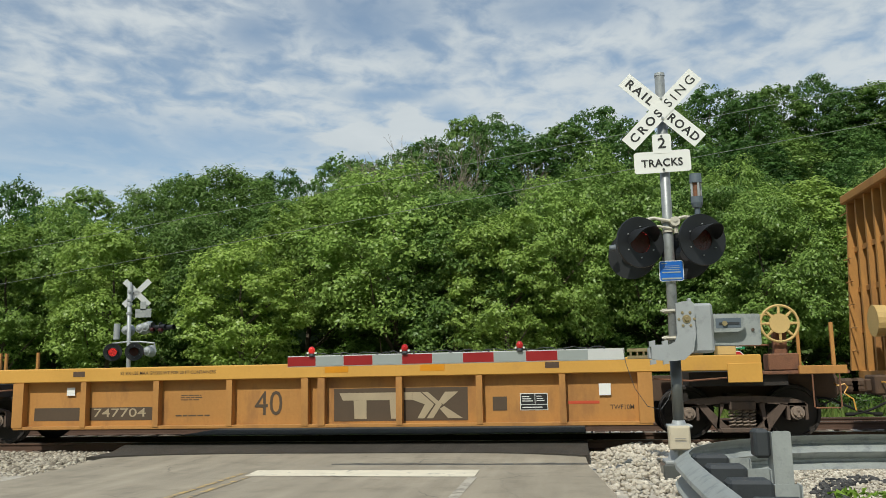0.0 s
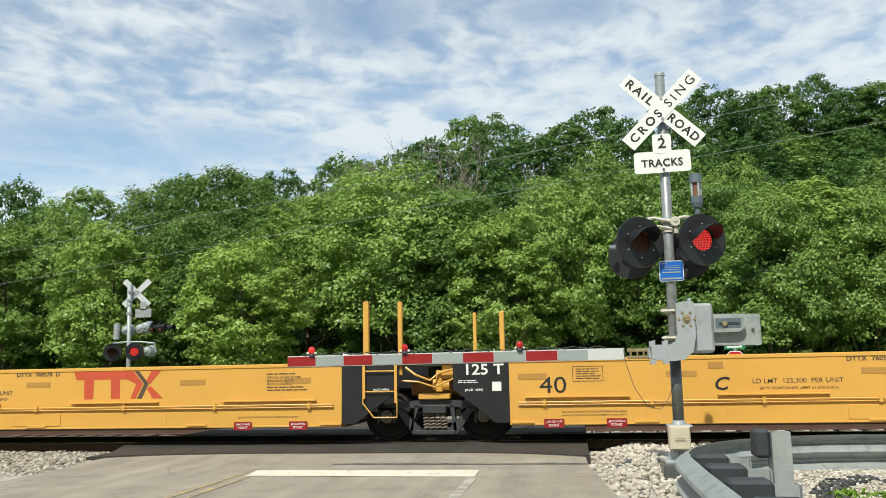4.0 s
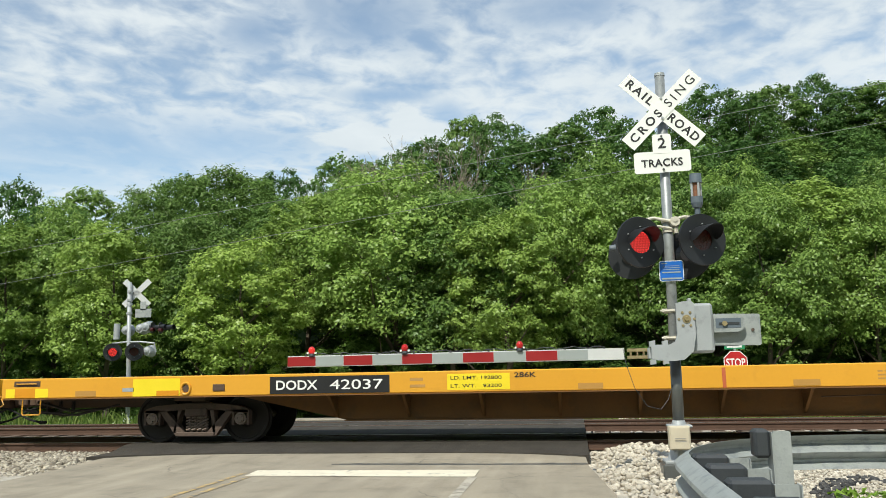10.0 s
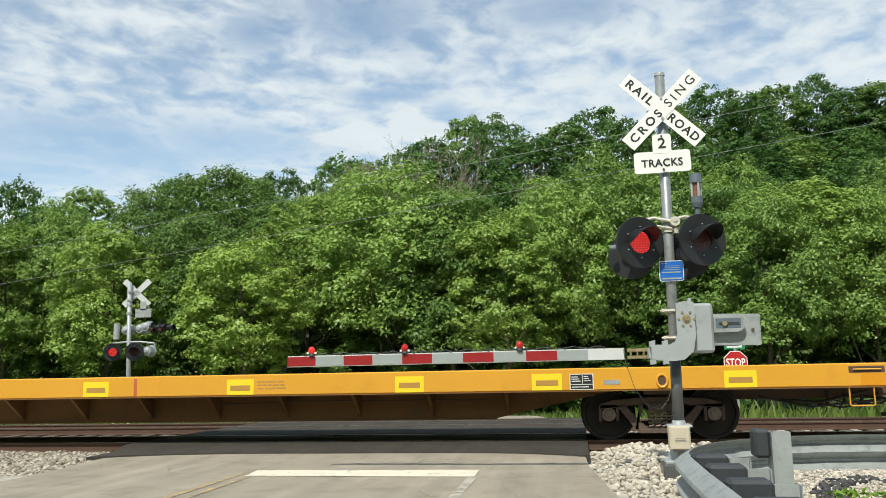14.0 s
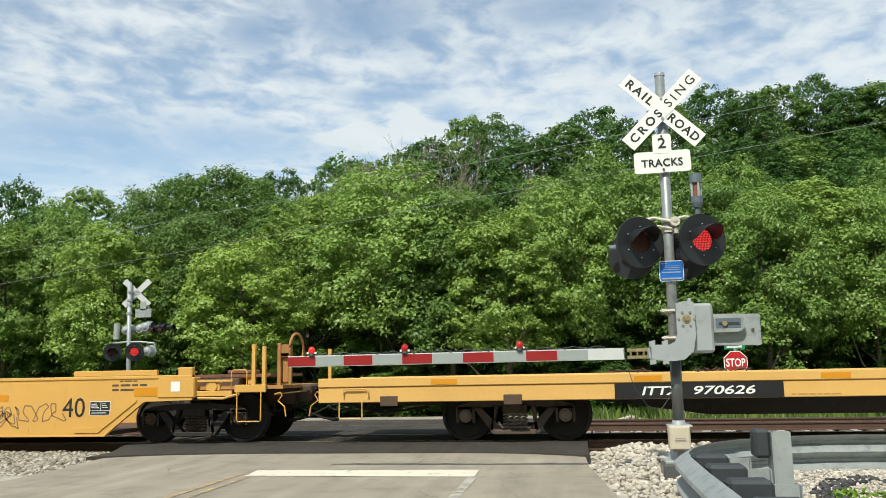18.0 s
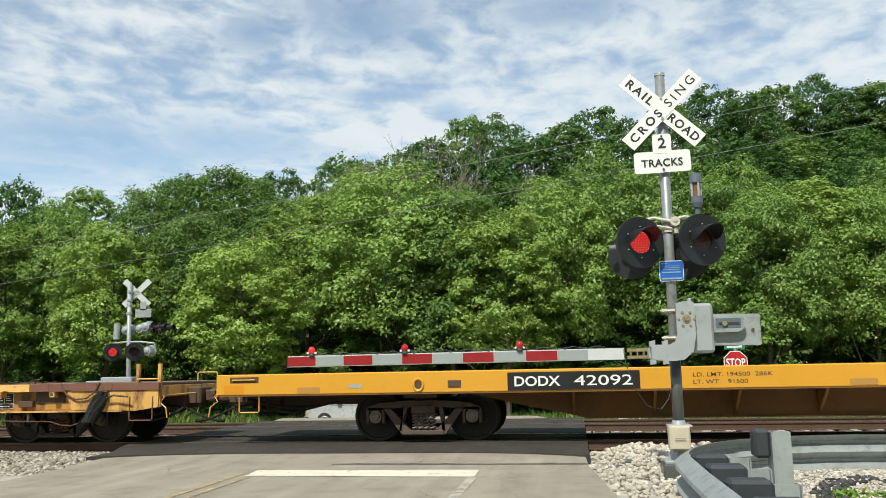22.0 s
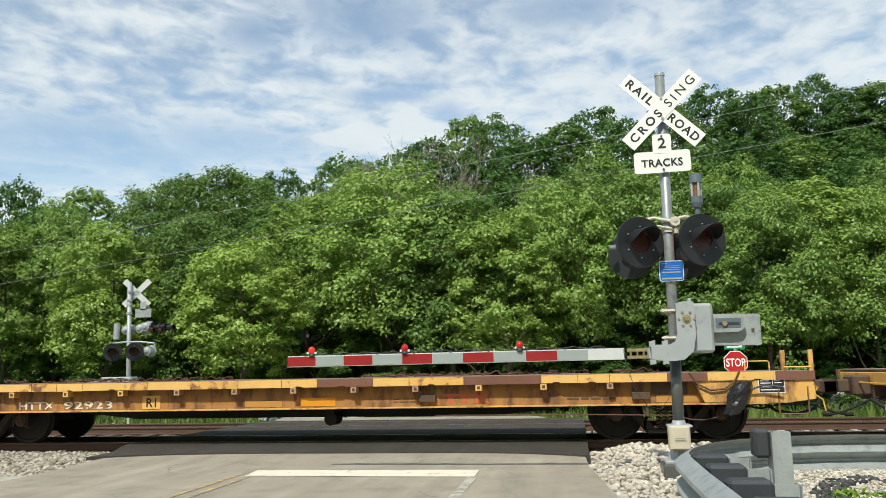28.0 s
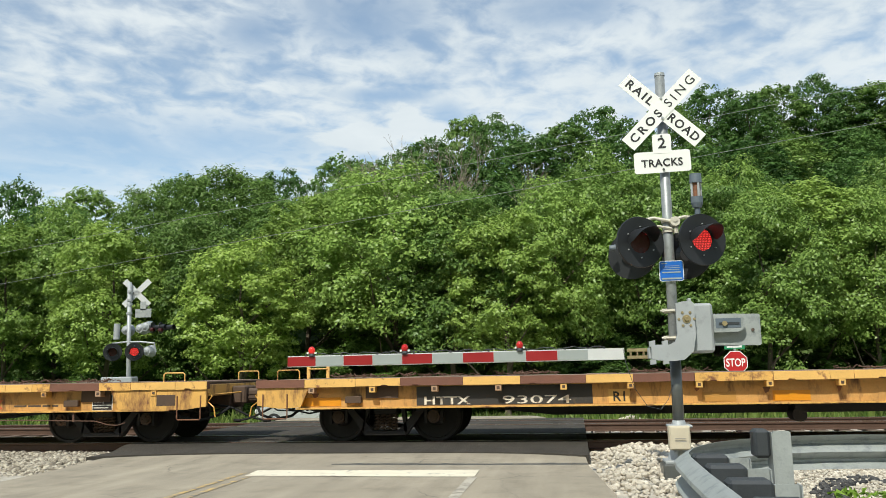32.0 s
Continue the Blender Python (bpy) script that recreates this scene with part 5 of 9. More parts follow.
def truck_mesh(material):
    key = "truck" + material
    if key not in SHARED:
        bm = B()
        for s in (-1, 1):
            y0, y1 = (s * 0.92, s * 1.07) if s > 0 else (s * 1.07, s * 0.92)
            # arched top, sloping struts, spring seat and pedestals of the cast frame
            prism(bm, [(-1.02, 0.55), (-0.80, 0.58), (-0.36, 0.62), (0.36, 0.62), (0.80, 0.58), (1.02, 0.55), (1.02, 0.64), (0.82, 0.70), (0.34, 0.74), (-0.34, 0.74), (-0.82, 0.70), (-1.02, 0.64)], y0, y1)
            for d in (-1, 1):
                strut = [(d * 0.74, 0.60), (d * 0.62, 0.62), (d * 0.24, 0.22), (d * 0.30, 0.13), (d * 0.40, 0.14)]
                prism(bm, strut if d > 0 else strut[::-1], y0, y1)
                prism(bm, [(d * 0.40 - 0.05, 0.20), (d * 0.40 + 0.0, 0.20), (d * 0.36, 0.64), (d * 0.28, 0.64)][:: 1 if d > 0 else -1], y0, y1)
                box(bm, d * 0.889 - 0.15, d * 0.889 + 0.15, y0, y1, 0.57, 0.62)
                box(bm, d * 0.889 - 0.17, d * 0.889 - 0.125, y0, y1, 0.34, 0.60)
                box(bm, d * 0.889 + 0.125, d * 0.889 + 0.17, y0, y1, 0.34, 0.60)
            box(bm, -0.38, 0.38, y0 - 0.03, y1 + 0.03, 0.13, 0.21, 0.012)
        box(bm, -0.22, 0.22, -1.10, 1.10, 0.50, 0.66, 0.02)
        cyl(bm, (0, 0, 0.66), (0, 0, 0.80), 0.2, None, 16)
        box(bm, -0.20, 0.20, -0.85, 0.85, 0.66, 0.78)
        for x in (-0.50, 0.50):
            box(bm, x - 0.05, x + 0.05, -0.8, 0.8, 0.38, 0.46)
        me = bpy.data.meshes.new("truck")
        bmesh.ops.recalc_face_normals(bm, faces=bm.faces)
        bm.to_mesh(me)
        bm.free()
        me.materials.append(M[material])
        SHARED[key] = me
    return SHARED[key]


def spring_mesh(material="spring"):
    key = "spring" + material
    if key not in SHARED:
        bm = B()
        for x in (-0.165, -0.055, 0.055, 0.165):
            pts = [(x + 0.048 * math.cos(a), -1.0 + 0.048 * math.sin(a), 0.215 + 0.28 * i / 40) for i, a in ((i, i * 2 * math.pi / 8) for i in range(41))]
            tube(bm, pts, 0.016, 5)
        me = bpy.data.meshes.new("spring_nest")
        bm.to_mesh(me)
        bm.free()
        me.materials.append(M[material])
        SHARED[key] = me
    return SHARED[key]


def add_truck(car, x, material="frame_steel"):
    t = new("truck", truck_mesh(material))
    t.parent, t.location = car, (x, 0, 0)
    t["label"] = "four-wheel freight truck"
    # dark trucks get brown springs and axle caps, under-car shade put into colour
    sp = new("spring_nest", spring_mesh("brown" if material == "dark_steel" else "spring"))
    sp.parent = t
    for d in (-0.889, 0.889):
        w = new("wheelset", wheelset_mesh("brown" if material == "dark_steel" else "spring"))
        w.parent, w.location = t, (d, 0, 0.457)
    return t


def coupler(car, x, d, material="brown"):
    """Coupler, striker, air hose and uncoupling lever at one end; d is -1 or 1."""
    bm = B()
    a, b = sorted((x, x + d * 0.30))
    box(bm, a, b, -0.28, 0.28, 0.70, 1.05, 0.03)
    a, b = sorted((x + d * 0.30, x + d * 0.55))
    box(bm, a, b, -0.10, 0.10, 0.76, 0.98, 0.02)
    a, b = sorted((x + d * 0.50, x + d * 0.80))
    box(bm, a, b, -0.17, 0.13, 0.72, 1.00, 0.05)
    for z in (0.80, 0.88):
        box(bm, min(a, b) + 0.06, max(a, b) - 0.06, -0.185, -0.17, z, z + 0.035)
    part("coupler", bm, material, car, "rusty knuckle coupler")
    bm = B()
    tube(bm, [(x - d * 0.35, -0.5, 0.70)] + [(x + d * (0.02 + 0.10 * k), -0.48, 0.66 - 0.27 * math.sin(math.pi / 2 * k / 8) ** 1.3) for k in range(9)], 0.021, 8)
    cyl(bm, (x + d * 0.76, -0.48, 0.385), (x + d * 0.90, -0.48, 0.385), 0.034, 0.030, 10)
    part("air_hose", bm, "hose", car, "black air hose")
    bm = B()
    tube(bm, [(x - d * 0.9, -0.7, 0.66), (x - d * 0.5, -0.72, 0.56), (x - d * 0.05, -0.65, 0.58), (x + d * 0.1, -0.6, 0.66)], 0.014, 6)
    tube(bm, [(x - d * 1.2, -0.3, 0.60), (x - d * 0.6, -0.4, 0.50), (x - d * 0.1, -0.5, 0.62)], 0.018, 6)
    for k in range(3):
        box(bm, x - d * (0.35 + 0.28 * k) - 0.02, x - d * (0.35 + 0.28 * k) + 0.02, -0.62, -0.55, 0.56, 0.80)
    part("trainline_bracket", bm, "dark_steel", car, "dark pipes and brackets under the end")
    bm = B()
    tube(bm, [(x - d * 0.05, -1.35, 0.90), (x + d * 0.06, -1.37, 0.93), (x + d * 0.10, -1.38, 0.88), (x + d * 0.03, -1.40, 0.78), (x + d * 0.16, -1.42, 0.68), (x + d * 0.19, -1.42, 0.50)], 0.013, 6)
    tube(bm, [(x - d * 0.05, -1.35, 0.90), (x + d * 0.2, -0.3, 0.93)], 0.014, 5)
    part("cut_lever", bm, "yellow", car, "yellow uncoupling lever")


def stirrup(car, x, w, z0, z1, material, y=SIDE + 0.02, r=0.013):
    bm = B()
    tube(bm, [(x - w / 2, y, z1), (x - w / 2, y, z0 + 0.02), (x - w / 2 + 0.02, y, z0), (x + w / 2 - 0.02, y, z0), (x + w / 2, y, z0 + 0.02), (x + w / 2, y, z1)], r, 6)
    part("step", bm, material, car, "sill step")


def hand_rail(car, x, w, z0, z1, y, material, r=0.014):
    bm = B()
    tube(bm, [(x - w / 2, y, z0), (x - w / 2, y, z1 - 0.03), (x - w / 2 + 0.03, y, z1), (x + w / 2 - 0.03, y, z1), (x + w / 2, y, z1 - 0.03), (x + w / 2, y, z0)], r, 6)
    part("hand_rail", bm, material, car)


def patch(car, name, x0, x1, z0, z1, y, material, label=""):
    bm = B()
    card(bm, x0, x1, z0, z1, y)
    return part(name, bm, material, car, label)


def bars(car, x0, x1, z0, z1, y, rows, material, seed=0):
    """Fine print too small to read, as plain bars of the length of words."""
    rs2 = random.Random(seed + int(x0 * 100))
    bm = B()
    h = (z1 - z0) / rows
    for k in range(rows):
        end = x0 + (x1 - x0) * rs2.uniform(0.75, 1.0)
        x = x0
        while x < end - 0.02:
            w = min(rs2.uniform(1.2, 3.4) * h, end - x)
            card(bm, x, x + w, z1 - (k + 0.70) * h, z1 - (k + 0.26) * h, y, 0.003)
            x += w + 0.45 * h
    o = part("fine_print", bm, material, car)
    o["kind"] = "stuff"


def text(car, body, x0, x1, z0, z1, y, material, label="", slant=0.0):
    return writing("lettering", body, x1 - x0, z1 - z0, material, car, on_side((x0 + x1) / 2, y, (z0 + z1) / 2), label, 1.0, slant)


def stencil(car, x0, z0, w, h, y, cells=((0.04, 0.55), (0.58, 0.96))):
    """The black stencil panel with white frames that each car carries."""
    p = patch(car, "stencil_panel", x0, x0 + w, z0, z0 + h, y, "white_ink", "black stencil panel with white print")
    bm = B()
    card(bm, x0 + 0.012, x0 + w - 0.012, z0 + h * 0.36, z0 + h - 0.012, y - 0.004, 0.003)
    card(bm, x0 + 0.012, x0 + w - 0.012, z0 + 0.012, z0 + h * 0.32, y - 0.004, 0.003)
    part("panel_face", bm, "ink", p)
    bm = B()
    card(bm, x0 + w * 0.53, x0 + w * 0.55, z0 + h * 0.38, z0 + h - 0.015, y - 0.007, 0.002)
    for k in range(3):
        card(bm, x0 + w * 0.08, x0 + w * (0.34 + 0.06 * k), z0 + h * (0.78 - 0.13 * k), z0 + h * (0.83 - 0.13 * k), y - 0.007, 0.002)
        card(bm, x0 + w * 0.60, x0 + w * (0.78 + 0.05 * k), z0 + h * (0.80 - 0.13 * k), z0 + h * (0.84 - 0.13 * k), y - 0.007, 0.002)
    card(bm, x0 + w * 0.08, x0 + w * 0.8, z0 + h * 0.15, z0 + h * 0.20, y - 0.007, 0.002)
    o = part("fine_print", bm, "white_ink", p)
    o["kind"] = "stuff"


def logo(car, x0, x1, z0, z1, y, material, chevron=True):
    """The owner's mark as plain shapes: a bar on two uprights, chevrons and two slanting strokes."""
    w, h = x1 - x0, z1 - z0

    def shape(name, outline, mat_name, deep=0.0):
        bm = B()
        prism(bm, [(x0 + w * p, z0 + h * q) for p, q in outline], y - 0.004 - deep, y - deep)
        part(name, bm, mat_name, car)

    shape("mark_bar", [(0.03, 0.71), (0.598, 0.71), (0.598, 1.0), (0.0, 1.0)], material)
    shape("mark_block", [(0.125, 0.0), (0.225, 0.0), (0.225, 0.708), (0.118, 0.708)], material)
    shape("mark_block", [(0.425, 0.0), (0.525, 0.0), (0.518, 0.708), (0.415, 0.708)], material)
    shape("mark_chevron", [(0.64, 0.0), (0.695, 0.0), (0.775, 0.53), (0.665, 1.0), (0.60, 1.0), (0.60, 0.71), (0.70, 0.53)], material)
    shape("mark_chevron", [(0.715, 0.0), (0.765, 0.0), (0.838, 0.53), (0.725, 1.0), (0.678, 1.0), (0.788, 0.53)], "soot" if chevron else material)
    shape("mark_slant", [(0.85, 0.51), (0.97, 1.0), (0.865, 1.0), (0.81, 0.63)], material)
    shape("mark_slant", [(0.885, 0.0), (1.0, 0.0), (0.855, 0.46), (0.82, 0.36)], material)


def car_root(name, label, u):
    c = empty(name, label, "freight car", group="cars of the freight train")
    CARS.append((c, u))
    return c


# ---- long flat cars with a deep-bellied centre sill ----


def long_flat(u, label, paint="deep_yellow", belly="belly", brake_side=True):
    c = car_root("flat_car", label, u)
    Lh = 13.35
    for s in (-1, 1):
        bm = B()
        y0, y1 = sorted((s * 1.50, s * 1.40))
        box(bm, -Lh, Lh, y0, y1, 0.885, 1.265, 0.018)
        part("side_sill", bm, paint, c, "deep yellow side sill")
        bm = B()
        y0, y1 = sorted((s * 1.505, s * 1.30))
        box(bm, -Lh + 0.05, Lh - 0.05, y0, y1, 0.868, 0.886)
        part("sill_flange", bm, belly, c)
    bm = B()
    box(bm, -Lh + 0.02, Lh - 0.02, -1.40, 1.40, 1.19, 1.245)
    part("deck", bm, "brown", c, "steel deck")
    bm = B()
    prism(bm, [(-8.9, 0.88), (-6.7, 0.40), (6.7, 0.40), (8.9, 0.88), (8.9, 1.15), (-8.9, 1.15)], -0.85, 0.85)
    part("centre_sill", bm, belly, c, "deep fish-bellied centre sill in dark brownish yellow")
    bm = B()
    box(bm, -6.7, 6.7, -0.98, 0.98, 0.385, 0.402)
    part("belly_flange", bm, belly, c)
    for k in range(-5, 6):
        bm = B()
        x = k * 1.38
        v = [bm.verts.new(p) for p in ((x, -1.44, 0.868), (x, -0.855, 0.868), (x, -0.855, 0.44), (x + 0.05, -1.44, 0.868), (x + 0.05, -0.855, 0.868), (x + 0.05, -0.855, 0.44))]
        for q in ((0, 1, 2), (5, 4, 3), (0, 2, 5, 3), (0, 3, 4, 1), (1, 4, 5, 2)):
            bm.faces.new([v[i] for i in q])
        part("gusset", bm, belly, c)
    for x in (-9.58, 9.58):
        add_truck(c, x)
        bm = B()
        box(bm, x - 0.30, x + 0.30, -1.35, 1.35, 0.80, 0.88)
        part("bolster", bm, "brown", c)
        bm = B()
        n = 20
        pts = [(x + 0.085 * math.cos(2 * math.pi * k / n), SIDE - 0.012, 1.03 + 0.105 * math.sin(2 * math.pi * k / n)) for k in range(n + 1)]
        tube(bm, pts, 0.022, 7)
        r = part("tie_ring", bm, paint, c, "oval tie-down ring")
        # flat brown disc, its colour standing in for the shade in the hole
        bm = B()
        cyl(bm, (x, SIDE - 0.006, 1.03), (x, SIDE, 1.03), 0.07, None, 16)
        part("ring_hole", bm, "brown", r, "flat dark disc painted as the shaded hole")
    for d in (-1, 1):
        coupler(c, d * Lh, d)
        stirrup(c, d * 12.73, 0.38, 0.58, 0.90, paint)
        # flat brown plate, the slot's inner shade put into its colour
        bm = B()
        a, b = sorted((d * 12.55, d * 13.10))
        card(bm, a, b, 1.11, 1.215, SIDE - 0.001)
        slot = part("hand_hold_slot", bm, "brown", c, "flat dark plate painted as a shaded hand-hold slot")
        bm = B()
        tube(bm, [(a + 0.06, SIDE - 0.03, 1.165), (b - 0.06, SIDE - 0.03, 1.165)], 0.012, 6)
        part("hand_hold", bm, paint, slot)
        bm = B()
        box(bm, d * Lh - (0.0 if d > 0 else 0.02), d * Lh + (0.02 if d > 0 else 0.0), -1.48, 1.48, 0.86, 1.25)
        part("end_plate", bm, paint, c)
        bm = B()
        tube(bm, [(d * 13.0, -0.9, 0.80), (d * 12.2, -0.95, 0.62), (d * 11.6, -0.8, 0.66)], 0.03, 6)
        tube(bm, [(d * 13.1, -1.2, 0.66), (d * 12.0, -1.1, 0.55), (d * 11.2, -1.0, 0.74)], 0.02, 6)
        part("brake_rigging", bm, "dark_steel", c, "dark brake rigging")
        bm = B()
        box(bm, min(d * 10.7, d * 13.3), max(d * 10.7, d * 13.3), -0.35, 0.35, 0.66, 1.1)
        part("draft_sill", bm, "brown", c)
    # brake cylinder, rods and reservoir
    if brake_side:
        bm = B()
        cyl(bm, (3.62, -1.30, 0.775), (4.12, -1.30, 0.775), 0.085, None, 14)
        cyl(bm, (4.12, -1.30, 0.775), (4.20, -1.30, 0.775), 0.085, 0.02, 14)
        cyl(bm, (3.54, -1.30, 0.775), (3.62, -1.30, 0.775), 0.03, 0.085, 14)
        part("brake_cylinder", bm, paint, c, "yellow brake cylinder")
        bm = B()
        prism(bm, [(4.45, 0.87), (4.62, 0.87), (4.68, 0.60), (4.50, 0.60)][::-1], -1.45, -1.36)
        part("hanger", bm, paint, c)
        bm = B()
        tube(bm, [(6.7, -1.46, 0.87), (6.7, -1.46, 0.74), (10.9, -1.46, 0.74), (10.9, -1.46, 0.87)], 0.013, 6)
        for x in (8.9, 10.85):
            tube(bm, [(x - 0.02, -1.46, 0.75), (x - 0.02, -1.47, 0.79), (x + 0.03, -1.47, 0.82), (x + 0.02, -1.46, 0.88)], 0.016, 6)
            box(bm, x - 0.06, x + 0.03, -1.48, -1.44, 0.715, 0.765, 0.006)
        part("brake_rod", bm, paint, c, "yellow brake rod under the sill")
    bm = B()
    tube(bm, [(1.6, -1.15, 0.72), (3.5, -1.15, 0.76), (6.6, -1.15, 0.74)], 0.012, 5)
    part("train_line", bm, "brown", c)
    return c


def amber_marks(c, xs, y=SIDE, material="dull_amber", z0=0.915, w=0.42, h=0.10):
    for x in xs:
        patch(c, "reflector", x - w / 2, x + w / 2, z0, z0 + h, y - 0.001, material)


def number_panel(c, x0, x1, z0, z1, words, y=SIDE, material="car_black", ink="white_ink", inset=0.12, h=None, slant=0.0):
    p = patch(c, "number_panel", x0, x1, z0, z1, y - 0.001, material, "black panel with white lettering")
    zz = (z1 - z0) * 0.22 if h is None else (z1 - z0 - h) / 2
    span_x = (x1 - x0) - 2 * inset
    total = sum(len(w) for w in words) + 1.2 * (len(words) - 1)
    x = x0 + inset
    for w in words:
        wid = span_x * len(w) / total
        writing("lettering", w, wid, (z1 - z0) - 2 * zz, ink, p, on_side(x + wid / 2, y - 0.008, (z0 + z1) / 2), "", 1.0, slant)
        x += wid + span_x * 1.2 / total


D = [long_flat(-106.93, "long deep yellow flat car with a deep-bellied frame"), long_flat(-134.28, "bright yellow long flat car with faded grey lettering", "bright_yellow", "belly"), long_flat(-161.86, "deep yellow flat car with lemon yellow patches", brake_side=False), long_flat(-236.70, "long deep yellow flat car with a black number panel", brake_side=False)]
number_panel(D[0], -7.95, -5.72, 0.905, 1.215, ("DODX", "42037"))
patch(D[0], "data_patch", -4.68, -3.58, 0.93, 1.21, SIDE - 0.001, "lemon", "yellow patch with black data")
text(D[0], "LD. LMT. 192800", -4.62, -3.72, 1.11, 1.17, SIDE - 0.009, "ink")
text(D[0], "LT. WT.   93200", -4.62, -3.72, 0.97, 1.03, SIDE - 0.009, "ink")
text(D[0], "286K", -3.50, -3.12, 1.13, 1.22, SIDE - 0.005, "ink")
bars(D[0], -5.35, -5.05, 0.95, 1.18, SIDE, 2, "faint")
text(D[1], "DODX", -8.00, -7.22, 0.93, 1.13, SIDE - 0.005, "logo_grey")
text(D[1], "42287", -6.95, -5.88, 0.93, 1.13, SIDE - 0.005, "logo_grey")
patch(D[1], "data_patch", -5.10, -3.55, 0.91, 1.17, SIDE - 0.001, "orange_patch", "orange patch with dark data")
text(D[1], "LD. LMT.  201800", -5.04, -4.12, 1.07, 1.14, SIDE - 0.009, "soot")
text(D[1], "LT. WT.   84200", -5.04, -4.12, 0.95, 1.02, SIDE - 0.009, "soot")
text(D[1], "286K", -3.90, -3.62, 1.02, 1.10, SIDE - 0.009, "soot")
number_panel(D[2], -8.05, -5.70, 0.905, 1.205, ("DODX", "42010"))
text(D[2], "LD LMT    169900", -4.62, -3.62, 1.09, 1.16, SIDE - 0.005, "faint")
text(D[2], "LT WT     93100", -4.62, -3.62, 0.96, 1.03, SIDE - 0.005, "faint")
for x in (-4.87, -0.80, 2.07, 5.23, 7.65, 10.85, -12.1):
    patch(D[2], "lemon_patch", x - 0.26, x + 0.26, 0.90, 1.18, SIDE - 0.001, "lemon", "lemon yellow painted patch")
    patch(D[2], "reflector", x - 0.19, x + 0.19, 0.98, 1.07, SIDE - 0.006, "dull_amber")
number_panel(D[3], -8.0, -5.75, 0.905, 1.215, ("DODX", "42092"))
text(D[3], "LD. LMT. 194500  286K", -4.88, -3.60, 1.09, 1.16, SIDE - 0.005, "soot")
text(D[3], "LT. WT.   91500", -4.88, -4.0, 0.97, 1.04, SIDE - 0.005, "soot")
for k, c in enumerate(D):
    if k != 1:
        stencil(c, 8.04, 0.90, 0.40, 0.27, SIDE - 0.001)
    patch(c, "centre_stripe", -0.03, 0.03, 0.90, 1.23, SIDE - 0.001, "logo_dull", "dull red stripe")
    bars(c, 2.4, 3.0, 0.98, 1.16, SIDE, 3, "faint", k)
    patch(c, "tag_plate", 8.62, 8.88, 0.98, 1.06, SIDE - 0.001, "galv")
    if k != 2:
        amber_marks(c, (-11.6, -2.2, 1.3, 4.2, 6.9, 10.2) if k != 1 else (-11.2, -5.85, -1.05, 2.15, 5.4, 9.15))
    patch(c, "end_patch", 12.73, 13.17, 0.905, 1.09, SIDE - 0.001, "amber" if k != 1 else "lemon", "orange end patch")
    for x0, x1, m_ in ((-13.27, -13.08, "lemon"), (-13.078, -12.65, "amber"), (-12.648, -12.38, "lemon")) if k == 0 else ((-13.22, -12.84, "amber"),):
        patch(c, "end_patch", x0, x1, 0.905, 1.07, SIDE - 0.001, m_, "painted end patch")
    if k == 0:
        patch(c, "lemon_patch", -10.64, -9.70, 0.90, 1.22, SIDE - 0.001, "lemon", "lemon yellow painted patch")
        patch(c, "reflector", -10.16, -9.72, 0.905, 1.0, SIDE - 0.006, "amber")
    patch(c, "maker_plate", -10.85, -10.62, 0.99, 1.06, SIDE - 0.001, "silver")
    bm = B()
    box(bm, -9.05, -8.82, SIDE - 0.02, SIDE, 0.98, 1.10, 0.006)
    part("tie_cleat", bm, "brown", c)
    # dark brake lever bundle near one end
    if k < 2:
        bm = B()
        prism(bm, [(11.62, 0.74), (11.74, 0.94), (11.80, 1.16), (11.92, 1.21), (12.06, 1.17), (12.05, 1.02), (12.0, 0.88), (11.88, 0.70), (11.72, 0.66)], SIDE - 0.07, SIDE - 0.01)
        cyl(bm, (11.93, SIDE - 0.11, 1.08), (11.93, SIDE - 0.01, 1.08), 0.085, 0.07, 12)
        cyl(bm, (11.76, SIDE - 0.10, 0.80), (11.76, SIDE - 0.01, 0.80), 0.07, 0.06, 10)
        box(bm, 11.80, 11.94, SIDE - 0.10, SIDE - 0.01, 0.86, 0.98, 0.02)
        part("hand_brake_housing", bm, "dark_steel", c, "dark hand brake housing")
        bm = B()
        tube(bm, [(11.95, SIDE - 0.05, 0.98), (12.2, SIDE - 0.08, 1.0), (12.45, SIDE - 0.1, 0.93)], 0.018, 6)
        part("brake_lever", bm, "frame_steel", c)
        bm = B()
        prism(bm, [(11.30, 0.66), (11.44, 0.62), (11.78, 1.17), (11.66, 1.19)], SIDE - 0.05, SIDE - 0.01)
        part("brake_bracket", bm, "deep_yellow", c)
        patch(c, "worn_decal", 12.08, 12.50, 1.09, 1.21, SIDE - 0.001, "brown", "worn dark decal")
        bm = B()
        tube(bm, [(10.9, -1.46, 0.74), (11.1, -1.46, 0.71), (11.35, -1.47, 0.70), (11.6, -1.5, 0.76)], 0.014, 5)
        part("brake_chain", bm, "chain", c)
    if k == 1:
        for x in (-12.45, -9.25, -5.85, -1.05, 2.15, 5.4, 9.15):
            bm = B()
            box(bm, x - 0.22, x + 0.22, SIDE - 0.006, SIDE, 1.10, 1.22)
            part("worn_decal", bm, "brown", c, "worn dark decal")


